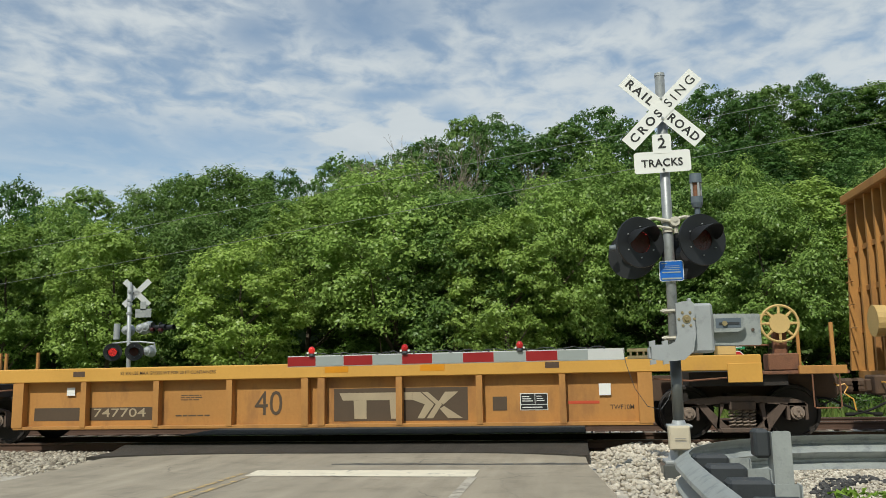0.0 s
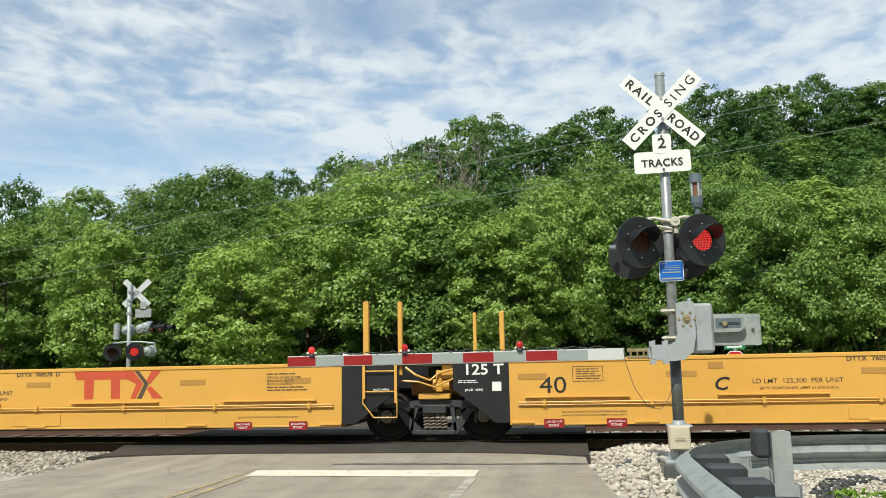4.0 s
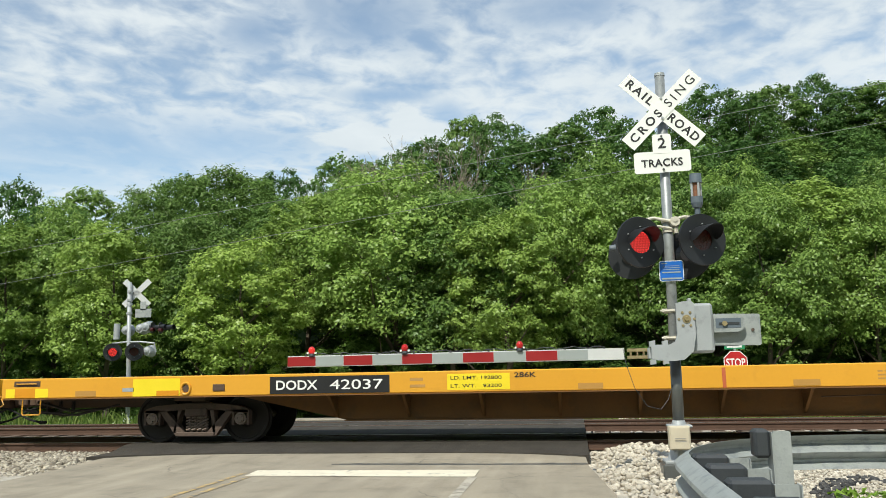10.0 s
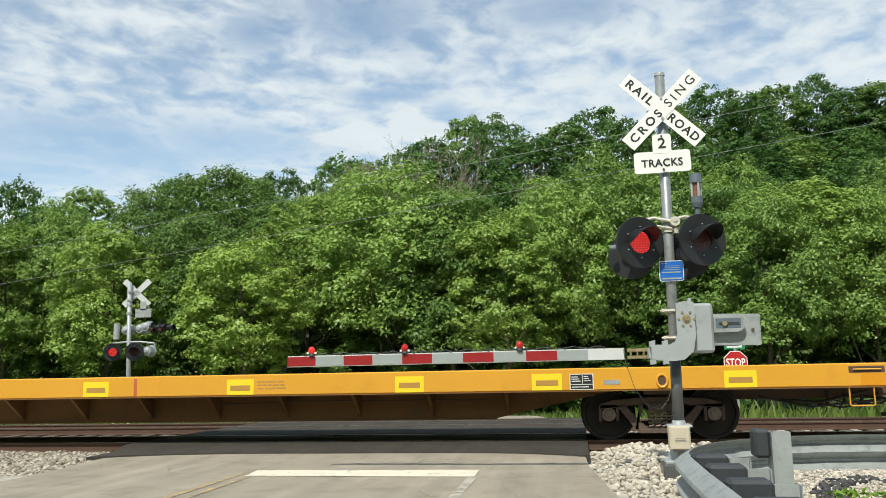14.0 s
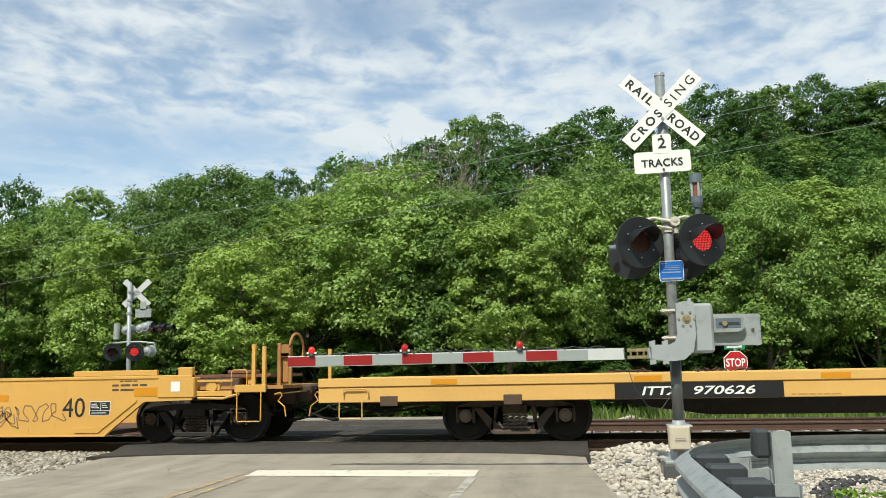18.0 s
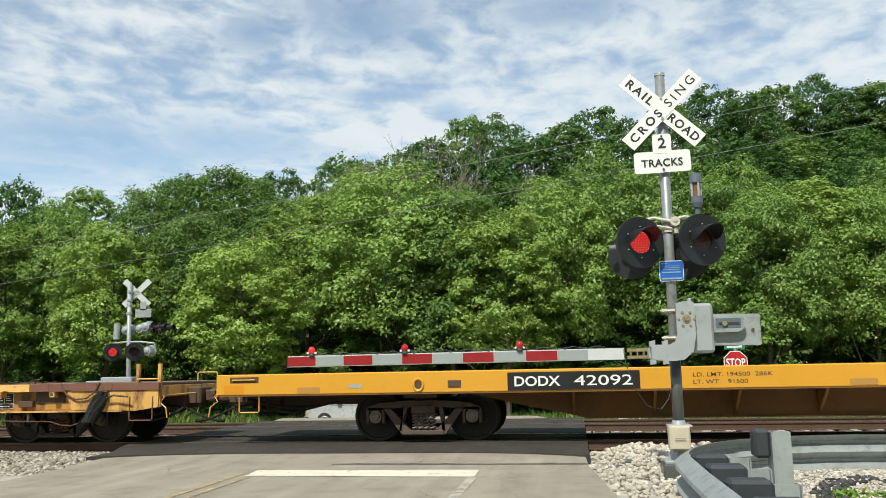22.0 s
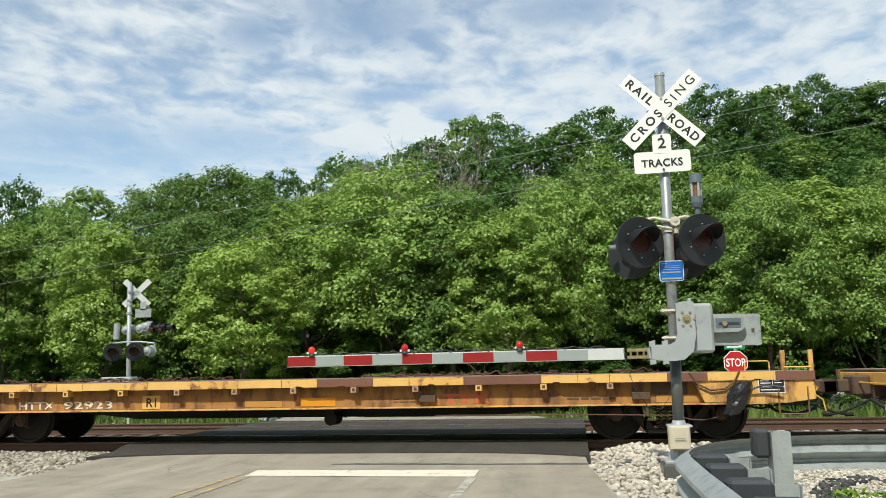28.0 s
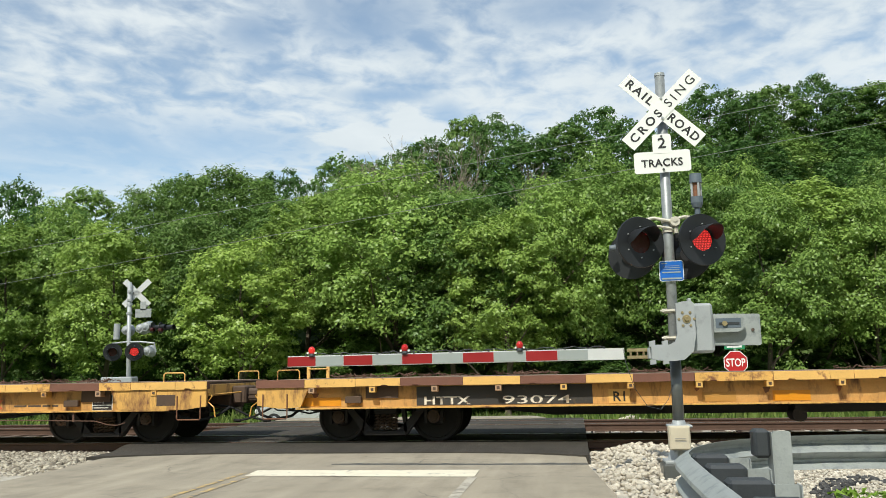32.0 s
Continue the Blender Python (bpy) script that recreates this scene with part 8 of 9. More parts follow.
def single_well():
    c = car_root("well_car", "pale yellow single well car covered in dark graffiti", -213.25)
    bm = B()
    for s in (-1, 1):
        y0, y1 = sorted((s * 1.50, s * 1.43))
        bm = B()
        prism(bm, [(-6.25, 0.20), (6.20, 0.20), (6.95, 0.80), (7.9, 0.82), (7.9, 1.275), (-7.9, 1.275), (-7.9, 0.82), (-6.95, 0.80)], y0, y1)
        part("side_wall", bm, "pale_yellow2", c, "faded yellow well side")
        bm = B()
        y0, y1 = sorted((s * 1.52, s * 1.36))
        box(bm, -7.9, 7.9, y0, y1, 1.22, 1.28, 0.01)
        part("top_chord", bm, "pale_yellow2", c)
        bm = B()
        box(bm, -6.2, 6.2, y0, y1, 0.17, 0.20, 0.004)
        part("bottom_chord", bm, "pale_yellow2", c)
    bm = B()
    box(bm, -6.2, 6.2, -1.3, 1.3, 0.18, 0.26)
    part("well_floor", bm, "brown", c)
    bm = B()
    box(bm, 5.50, 7.20, SIDE - 0.012, SIDE + 0.06, 1.28, 1.385, 0.008)
    part("cap_rail", bm, "pale_yellow2", c, "raised cap rail")
    bm = B()
    box(bm, -7.9, -4.35, SIDE - 0.012, SIDE + 0.06, 1.28, 1.375, 0.008)
    part("cap_rail", bm, "pale_yellow2", c, "raised cap rail")
    bm = B()
    for k in range(12):
        box(bm, -5.84 + 0.078 * k, -5.80 + 0.078 * k, SIDE - 0.02, SIDE - 0.0125, 1.30, 1.36)
    part("grating", bm, "rust", c, "dark grating on the cap rail")
    bars(c, 6.45, 6.95, 1.16, 1.21, SIDE, 1, "soot")
    bm = B()
    prism(bm, [(5.55, 0.24), (6.05, 0.24), (6.80, 0.80), (6.80, 0.84), (6.70, 0.84), (5.95, 0.34), (5.55, 0.34)], SIDE - 0.02, SIDE)
    part("corner_gusset", bm, "pale_yellow2", c)
    for d, tx in ((1, 7.75), (-1, -7.75)):
        add_truck(c, tx, "dark_steel")
        coupler(c, d * 9.5, d)
        bm = B()
        a, b = sorted((d * 7.3, d * 8.6))
        box(bm, a, b, -1.0, -0.55, 0.90, 1.20, 0.02)
        part("brake_gear", bm, "brown", c, "dark brake gear over the truck")
        bm = B()
        a, b = sorted((d * 7.22, d * 7.95))
        box(bm, a, b, SIDE - 0.02, SIDE + 0.25, 0.86, 1.24, 0.02)
        a, b = sorted((d * 7.62, d * 7.90))
        box(bm, a, b, SIDE - 0.015, SIDE + 0.12, 1.24, 1.42, 0.015)
        part("end_housing", bm, "pale_yellow2", c, "yellow housing at the end of the well")
        bm = B()
        a, b = sorted((d * 7.95, d * 8.65))
        box(bm, a, b, -1.44, -1.40, 0.88, 0.98, 0.008)
        box(bm, a, b, -1.42, -1.39, 1.14, 1.18, 0.005)
        part("side_rail", bm, "pale_yellow2", c, "yellow side rail")
        bm = B()
        cyl(bm, (d * 8.25, -1.40, 1.06), (d * 8.25, -1.30, 1.06), 0.09, 0.07, 14)
        box(bm, d * 8.25 - 0.14, d * 8.25 + 0.14, -1.38, -1.28, 0.98, 1.14, 0.01)
        part("valve", bm, "pale_yellow2", c)
        bm = B()
        a, b = sorted((d * 7.6, d * 9.6))
        box(bm, a, b, -1.35, 1.35, 1.0, 1.06)
        part("platform", bm, "old_yellow", c)
        bm = B()
        a, b = sorted((d * 8.7, d * 9.3))
        box(bm, a, b, -1.44, -1.38, 0.94, 1.08, 0.008)
        part("end_board", bm, "pale_yellow2", c)
        bm = B()
        a, b = sorted((d * 7.2, d * 9.5))
        box(bm, a, b, -0.4, 0.4, 0.66, 1.0)
        part("draft_sill", bm, "brown", c)
        stirrup(c, d * 9.0, 0.46, 0.42, 0.95, "pale_yellow2")
        for px, top in ((9.05, 1.82), (9.25, 1.78), (9.75, 1.78)):
            bm = B()
            yy = -1.38 if px < 9.5 else 1.1
            box(bm, d * px - 0.035, d * px + 0.035, yy - 0.035, yy + 0.035, 0.98, top, 0.006)
            part("guide_post", bm, "pale_yellow2", c, "yellow guide post")
        hand_rail(c, d * 8.75, 0.3, 1.05, 1.35, -1.35, "pale_yellow2")
        bm = B()
        tube(bm, [(d * 8.0, -1.46, 0.85), (d * 8.5, -1.46, 0.84), (d * 8.8, -1.45, 0.92)], 0.025, 6)
        part("air_pipe", bm, "pale_yellow2", c)
        bm = B()
        box(bm, min(d * 7.5, d * 9.2), max(d * 7.5, d * 9.2), -0.9, 0.9, 1.22, 1.28)
        box(bm, d * 8.3 - 0.25, d * 8.3 + 0.25, -0.3, 0.2, 1.28, 1.36, 0.02)
        part("walkway", bm, "rust", c)
        patch(c, "white_tag", d * 7.58 - 0.09, d * 7.58 + 0.09, 0.98, 1.16, SIDE - 0.022, "sign", "white tag")
    bm = B()
    cx, n = 9.7, 24
    tube(bm, [(cx + 0.04 * math.cos(2 * math.pi * k / n), -0.9 + 0.28 * math.cos(2 * math.pi * k / n), 1.72 + 0.30 * math.sin(2 * math.pi * k / n)) for k in range(n + 1)], 0.025, 6)
    part("brake_wheel", bm, "old_yellow", c, "hand brake wheel seen edge on")
    bm = B()
    box(bm, 9.40, 9.47, -1.12, -1.06, 1.05, 1.84, 0.01)
    box(bm, 9.62, 9.68, -1.12, -1.06, 1.05, 1.80, 0.01)
    box(bm, 9.40, 9.68, -1.10, -1.02, 1.58, 1.66, 0.01)
    cyl(bm, (9.54, -1.10, 1.70), (9.54, -0.94, 1.70), 0.12, 0.10, 16)
    box(bm, 9.47, 9.60, -1.04, -0.90, 1.10, 1.58, 0.02)
    part("brake_stand", bm, "old_yellow", c, "upright brake stand with a round gear case")
    number_panel(c, -5.17, -2.75, 0.70, 0.91, ("DTTX", "458167"), inset=0.14)
    text(c, "52900 LBS. MAX GROSS WEIGHT FOR 20 FT CONTAINERS", -3.45, -1.70, 1.14, 1.20, SIDE - 0.006, "soot")
    text(c, "LD LMT 166,500", -2.05, -1.42, 0.60, 0.67, SIDE - 0.006, "soot")
    text(c, "GWF10F", 3.85, 4.25, 0.55, 0.63, SIDE - 0.006, "soot")
    text(c, "40", 5.30, 5.76, 0.53, 0.89, SIDE - 0.006, "ink")
    stencil(c, 5.86, 0.56, 0.42, 0.26, SIDE - 0.001)
    logo(c, 0.84, 2.66, 0.42, 0.94, SIDE - 0.001, "logo_dull")
    for x in (-7.4, -2.1, 0.25, 3.9, 7.0):
        patch(c, "reflector", x - 0.25, x + 0.25, 0.84 if abs(x) < 7 else 0.9, 0.96 if abs(x) < 7 else 1.06, SIDE - 0.001, "amber", "amber reflector")
    for k, (a, b, z0, z1, w) in enumerate(((-6.15, -5.3, 0.35, 0.9, 4), (-2.5, -1.55, 0.66, 0.95, 4), (-1.4, -0.6, 0.74, 0.9, 4), (-0.2, 0.55, 0.35, 0.98, 2), (0.55, 1.5, 0.35, 0.98, 2), (2.75, 3.55, 0.38, 0.92, 4), (3.5, 4.3, 0.40, 0.92, 4), (4.3, 5.3, 0.5, 0.92, 4), (-1.2, -0.2, 0.98, 1.15, 2), (-0.1, 1.3, 1.0, 1.22, 5))):
        z0, z1 = (z0 - 0.1, z1 - 0.12) if z1 < 0.99 else (z0, z1)
        scribble(c, a, b, max(z0, 0.25), z1, 40 + k, w)
        if k in (3, 4, 5, 6):
            scribble(c, a + 0.08, b - 0.05, max(z0, 0.25) + 0.06, z1 - 0.1, 60 + k, w)
    bars(c, 6.3, 7.0, 0.98, 1.15, SIDE, 2, "soot")
    for x in (-5.9, -4.2, -2.0, 0.3, 2.4, 4.6):
        bm = B()
        box(bm, x - 0.012, x + 0.012, SIDE - 0.005, SIDE, 0.24, 0.34)
        part("weld_seam", bm, "pale_yellow2", c)


M["pale_yellow2"] = mat("sun_faded_yellow_paint", (0.62, 0.345, 0.08), 0.55, vary=0.1, scale=0.9, fine=22, bump=0.04, second=(0.47, 0.25, 0.08), amount=0.3, edge=0.3, streak=True)
single_well()


# ---- old ribbed well car ----
def ribbed_well():
    c = car_root("well_car", "weathered brownish yellow well car with ribbed sides", -4.70)
    P = "old_yellow"
    for s in (-1, 1):
        bm = B()
        y0, y1 = sorted((s * 1.52, s * 1.34))
        box(bm, -7.70, 7.75, y0, y1, 1.18, 1.44, 0.015)
        part("top_chord", bm, "chord_yellow", c, "yellow top chord")
        bm = B()
        y0, y1 = sorted((s * 1.36, s * 1.32))
        box(bm, -5.9, 5.9, y0, y1, 0.36, 1.18)
        part("side_wall", bm, P, c, "grimy recessed side panel")
        bm = B()
        y0, y1 = sorted((s * 1.50, s * 1.30))
        box(bm, -5.95, 5.95, y0, y1, 0.30, 0.36, 0.006)
        part("bottom_chord", bm, P, c)
    for x, w in ((-5.86, 0.22), (-4.5, 0.11), (-3.03, 0.11), (-1.59, 0.11), (-0.15, 0.13), (0.16, 0.13), (1.59, 0.11), (3.02, 0.11), (4.46, 0.11), (5.85, 0.24)):
        bm = B()
        prism(bm, [(x - w / 2, 0.34), (x + w / 2, 0.34), (x + w / 2, 1.178), (x - w / 2, 1.178)], -1.515, -1.361)
        part("rib", bm, P, c, "upright rib")
    bm = B()
    box(bm, -5.9, 5.9, -1.3, 1.3, 0.30, 0.38)
    part("well_floor", bm, "brown", c)
    for d in (-1, 1):
        add_truck(c, d * 7.48)
        coupler(c, d * 9.0, d)
        bm = B()
        a, b = sorted((d * 6.0, d * 9.2))
        box(bm, a, b, -0.45, 0.45, 0.66, 1.1)
        part("draft_sill", bm, "brown", c)
        bm = B()
        a, b = sorted((d * 6.6, d * 8.2))
        box(bm, a, b, -1.3, 1.3, 0.92, 1.16)
        part("bolster", bm, "dark_steel", c)
        bm = B()
        a, b = sorted((d * 7.75, d * 9.15))
        box(bm, a, b, -1.4, 1.4, 1.10, 1.16, 0.01)
        part("platform", bm, "rust", c, "rusty end platform")
        bm = B()
        a, b = sorted((d * 8.35, d * 9.1))
        box(bm, a, b, -1.46, -1.36, 1.10, 1.24, 0.01)
        part("end_board", bm, "old_yellow", c)
        bm = B()
        a, b = sorted((d * 7.2, d * 7.75))
        box(bm, a, b, -1.54, -1.50, 0.98, 1.30, 0.008)
        part("side_plate", bm, "chord_yellow", c, "yellow hanging plate")
        stirrup(c, d * 8.75, 0.42, 0.55, 1.1, "rust")
        bm = B()
        tube(bm, [(d * 6.0, -1.40, 1.06), (d * 6.6, -1.42, 1.02), (d * 7.2, -1.43, 1.06)], 0.018, 6)
        part("chain", bm, "rust", c)
    bm = B()
    cx = 8.18
    n = 28
    tube(bm, [(cx + 0.31 * math.cos(2 * math.pi * k / n), -1.1, 1.96 + 0.31 * math.sin(2 * math.pi * k / n)) for k in range(n + 1)], 0.024, 6)
    for k in range(8):
        a = 2 * math.pi * k / 8
        cyl(bm, (cx + 0.12 * math.cos(a), -1.1, 1.96 + 0.12 * math.sin(a)), (cx + 0.31 * math.cos(a), -1.1, 1.96 + 0.31 * math.sin(a)), 0.03, 0.02, 6)
    cyl(bm, (cx, -1.13, 1.96), (cx, -1.05, 1.96), 0.17, None, 20)
    part("brake_wheel", bm, "dusty_yellow", c, "dusty yellow hand brake wheel")
    bm = B()
    box(bm, cx - 0.10, cx + 0.12, -1.03, -0.85, 1.1, 2.0, 0.03)
    box(bm, cx - 0.25, cx + 0.25, -1.2, -0.8, 1.16, 1.45, 0.02)
    part("brake_stand", bm, "rust", c)
    hand_rail(c, 7.95, 0.36, 1.55, 2.12, -1.0, "dusty_yellow")
    for x in (8.95, 9.05):
        bm = B()
        box(bm, x - 0.03, x + 0.03, -1.3 if x < 9 else 1.2, -1.24 if x < 9 else 1.26, 1.15, 1.95, 0.006)
        part("guide_post", bm, "old_yellow", c, "thin yellow post")
    for x in (-8.9, -8.35, -8.2, -7.4):
        bm = B()
        box(bm, x - 0.03, x + 0.03, 1.15, 1.21, 1.15, 1.85, 0.006)
        part("guide_post", bm, "old_yellow", c, "thin yellow post")
    bm = B()
    cyl(bm, (6.55, -0.9, 1.58), (6.9, -0.9, 1.58), 0.16, None, 18)
    box(bm, 6.1, 6.4, -1.2, -0.9, 1.44, 1.58, 0.02)
    box(bm, 7.1, 7.4, -1.3, -0.9, 1.44, 1.66, 0.01)
    part("air_reservoir", bm, "dusty_yellow", c, "yellow air reservoir")
    bm = B()
    tube(bm, [(6.2, -1.0, 1.60), (8.0, -1.0, 1.60)], 0.02, 6)
    part("air_pipe", bm, "rust", c)
    y = -1.36
    patch(c, "number_panel", -5.6, -4.56, 0.46, 0.70, y - 0.001, "soot", "faded dark panel")
    patch(c, "number_panel", -4.44, -3.10, 0.46, 0.70, y - 0.001, "soot", "faded dark panel")
    text(c, "747704", -4.36, -3.30, 0.52, 0.68, y - 0.008, "logo_grey")
    text(c, "40", -1.15, -0.62, 0.52, 0.96, y - 0.006, "soot")
    patch(c, "mark_panel", 0.36, 2.80, 0.40, 0.98, y - 0.001, "soot", "faded dark panel")
    logo(c, 0.46, 2.70, 0.44, 0.90, y - 0.006, "logo_grey", False)
    patch(c, "data_patch", 3.24, 3.49, 0.56, 0.80, y - 0.001, "soot")
    stencil(c, 3.72, 0.56, 0.48, 0.29, y - 0.001)
    patch(c, "white_tag", -4.92, -4.75, 0.93, 1.08, y - 0.03, "sign", "white tag")
    patch(c, "white_tag", 5.08, 5.28, 0.80, 1.0, y - 0.03, "sign", "torn white tag")
    patch(c, "decal", 4.55, 5.08, 0.66, 0.71, y - 0.001, "logo_red")
    text(c, "TWF10M", 5.26, 5.66, 0.56, 0.64, y - 0.006, "soot")
    bars(c, -2.7, -2.0, 0.50, 0.56, y, 1, "soot")
    bars(c, -2.6, -2.1, 0.80, 0.92, y, 3, "soot")
    text(c, "52 900 LBS MAX GROSS WT FOR 20 FT CONTAINERS", -3.75, -1.85, 1.30, 1.36, -1.526, "soot")
    for x in (-6.9, 0.45, 2.2):
        patch(c, "reflector", x - 0.22, x + 0.22, 1.27, 1.38, -1.521, "amber", "amber reflector")
    for x in (-4.6, 4.3):
        patch(c, "worn_decal", x - 0.12, x + 0.12, 1.28, 1.38, -1.521, "brown")


M["chord_yellow"] = mat("dull_yellow_paint", (0.58, 0.31, 0.06), 0.55, vary=0.12, scale=1.2, fine=24, bump=0.05, second=(0.46, 0.24, 0.07), amount=0.3, edge=0.25)
M["dusty_yellow"] = mat("dusty_yellow_paint", (0.52, 0.36, 0.14), 0.7, vary=0.2, scale=3, fine=30, bump=0.1)
ribbed_well()


# ---- tall-ended flat car ahead of it ----
def bulkhead_flat():
    c = car_root("bulkhead_flat_car", "rusty yellow flat car with a tall ribbed end wall", 14.6)
    bm = B()
    box(bm, -9.1, 9.1, -1.45, 1.45, 0.95, 1.12, 0.01)
    part("deck", bm, "old_yellow", c, "yellow deck")
    for s in (-1, 1):
        bm = B()
        y0, y1 = sorted((s * 1.5, s * 1.42))
        box(bm, -9.1, 9.1, y0, y1, 0.7, 1.1, 0.01)
        part("side_sill", bm, "old_yellow", c)
    bm = B()
    box(bm, -8.75, -8.60, -1.45, 1.45, 1.12, 4.55)
    part("end_wall", bm, "worn_black", c, "dark steel end wall")
    bm = B()
    box(bm, -9.15, -8.55, -1.5, 1.5, 4.45, 4.62, 0.02)
    part("top_beam", bm, "old_yellow", c, "yellow top beam")
    for y in (-1.42, -0.95, -0.45, 0.0, 0.45, 0.95, 1.42):
        bm = B()
        v = [bm.verts.new(p) for p in ((-9.05, y - 0.04, 4.45), (-8.75, y - 0.04, 4.45), (-8.75, y - 0.04, 1.12), (-9.25 if abs(y) > 1 else -9.1, y - 0.04, 1.12), (-9.05, y + 0.04, 4.45), (-8.75, y + 0.04, 4.45), (-8.75, y + 0.04, 1.12), (-9.25 if abs(y) > 1 else -9.1, y + 0.04, 1.12))]
        for q in ((0, 1, 2, 3), (7, 6, 5, 4), (0, 3, 7, 4), (0, 4, 5, 1), (1, 5, 6, 2), (2, 6, 7, 3)):
            bm.faces.new([v[i] for i in q])
        part("wall_rib", bm, "old_yellow", c, "upright yellow rib")
    for z in (1.9, 2.7, 3.5):
        bm = B()
        box(bm, -9.0, -8.75, -1.4, 1.4, z - 0.05, z + 0.05)
        part("cross_rib", bm, "old_yellow", c)
    for z in np.arange(1.5, 4.4, 0.45):
        bm = B()
        cyl(bm, (-9.2, 0.98, float(z)), (-9.2, 1.40, float(z)), 0.012, None, 6)
        part("ladder_rung", bm, "old_yellow", c)
    bm = B()
    cyl(bm, (-9.35, -0.3, 2.0), (-9.15, -0.3, 2.0), 0.28, None, 18)
    part("brake_wheel", bm, "dusty_yellow", c)
    for d in (-1, 1):
        add_truck(c, d * 6.7)
        coupler(c, d * 9.1, d)
    bm = B()
    box(bm, -8.9, 8.9, -0.4, 0.4, 0.6, 0.95)
    part("centre_sill", bm, "brown", c)


bulkhead_flat()

# ---- ties, ballast and verge ----


def make_ties():
    me = bpy.data.meshes.new("tie")
    bm = B()
    box(bm, -0.115, 0.115, -1.3, 1.3, -0.34, -0.172, 0.012)
    bm.to_mesh(me)
    bm.free()
    me.materials.append(M["tie"])
    plate = bpy.data.meshes.new("tie_plate")
    bm = B()
    box(bm, -0.09, 0.09, -0.17, 0.17, -0.172, -0.160, 0.003)
    for dx, dy in ((-0.06, -0.13), (0.06, -0.13), (-0.06, 0.13), (0.06, 0.13)):
        box(bm, dx - 0.012, dx + 0.012, dy - 0.012, dy + 0.012, -0.160, -0.13)
    bm.to_mesh(plate)
    bm.free()
    plate.materials.append(M["rail"])
    rs2 = random.Random(5)
    for c in (CL, CL2):
        track = empty("track", "weathered timber ties under the rails", "railway track", kind="structure")
        for k in range(-46, 40):
            x = k * 0.53 + rs2.uniform(-0.03, 0.03)
            if -8.3 < x < 0.0:
                continue
            o = new("tie", me)
            o.parent = track
            o.matrix_basis = pose(x, c + rs2.uniform(-0.06, 0.06), rs2.uniform(-0.008, 0.004), 0, 0, rs2.uniform(-1.5, 1.5))
            if c == CL:
                for s in (-1, 1):
                    q = new("tie_plate", plate)
                    q.parent = o
                    q.matrix_basis = Matrix.Translation((0, s * 0.7525, 0))


make_ties()


def stone_shapes(n, seed):
    out = []
    for k in range(n):
        bm = B()
        bmesh.ops.create_icosphere(bm, subdivisions=1, radius=1.0)
        r2 = random.Random(seed + k)
        sx, sy, sz = r2.uniform(0.8, 1.4), r2.uniform(0.7, 1.1), r2.uniform(0.5, 0.9)
        for v in bm.verts:
            f = r2.uniform(0.72, 1.15)
            v.co = Vector((v.co.x * sx * f, v.co.y * sy * f, v.co.z * sz * f))
        me = bpy.data.meshes.new("stone")
        bm.to_mesh(me)
        bm.free()
        me.materials.append(M["stone"])
        out.append(me)
    return out


SHAPES = stone_shapes(8, 100)


def bank_z(x, y):
    """Surface of the stone banks either side of the road."""
    z = -0.20 + 0.05 * noise.noise((x * 0.9, y * 0.9, 8.0))
    if x > 0:
        z += 0.13 * smooth(0.25, 0.9, x) * smooth(9.0, 10.6, y)
    else:
        z += 0.08 * smooth(11.0, 13.0, y)
    return z


def stones_joined(name, parent, spots, seed, label, material="loose_stone"):
    """Many stones as one mesh: the unit shapes placed by numpy."""
    rs2 = np.random.RandomState(seed)
    shapes = []
    for me in SHAPES:
        co = np.empty(len(me.vertices) * 3, dtype=np.float32)
        me.vertices.foreach_get("co", co)
        tri = np.empty(len(me.polygons) * 3, dtype=np.int32)
        me.polygons.foreach_get("vertices", tri)
        shapes.append((co.reshape(-1, 3), tri.reshape(-1, 3)))
    V, F, n = [], [], 0
    for x, y, z, s in spots:
        co, tri = shapes[rs2.randint(len(shapes))]
        a = rs2.rand() * 6.283
        b = (rs2.rand() - 0.5) * 1.4
        ca, sa, cb, sb = math.cos(a), math.sin(a), math.cos(b), math.sin(b)
        rot = np.array([[ca, -sa, 0], [sa, ca, 0], [0, 0, 1]]) @ np.array([[1, 0, 0], [0, cb, -sb], [0, sb, cb]])
        V.append(co @ rot.T * s + np.array([x, y, z]))
        F.append(tri + n)
        n += len(co)
    V, F = np.concatenate(V).astype(np.float32), np.concatenate(F).astype(np.int32)
    me = bpy.data.meshes.new(name)
    me.vertices.add(len(V))
    me.vertices.foreach_set("co", V.ravel())
    me.loops.add(len(F) * 3)
    me.loops.foreach_set("vertex_index", F.ravel())
    me.polygons.add(len(F))
    me.polygons.foreach_set("loop_start", np.arange(0, len(F) * 3, 3, dtype=np.int32))
    me.update()
    me.materials.append(M[material])
    ob = new(name, me)
    ob.parent = parent
    return tagged(ob, label, "", kind="stuff")


def island_mat(name, a, b):
    """Crushed stone, each piece in a tone of its own."""
    m = mat(name, a, 0.9, vary=0.25, scale=9, fine=60, bump=0.5)
    nt = m.node_tree
    g, mx = nt.nodes.new("ShaderNodeNewGeometry"), nt.nodes.new("ShaderNodeMix")
    mx.data_type = "RGBA"
    nt.links.new(g.outputs["Random Per Island"], mx.inputs[0])
    mx.inputs[6].default_value, mx.inputs[7].default_value = (*a, 1), (*b, 1)
    hue = [n for n in nt.nodes if n.type == "HUE_SAT"][0]
    nt.links.new(mx.outputs[2], hue.inputs["Color"])
    return m


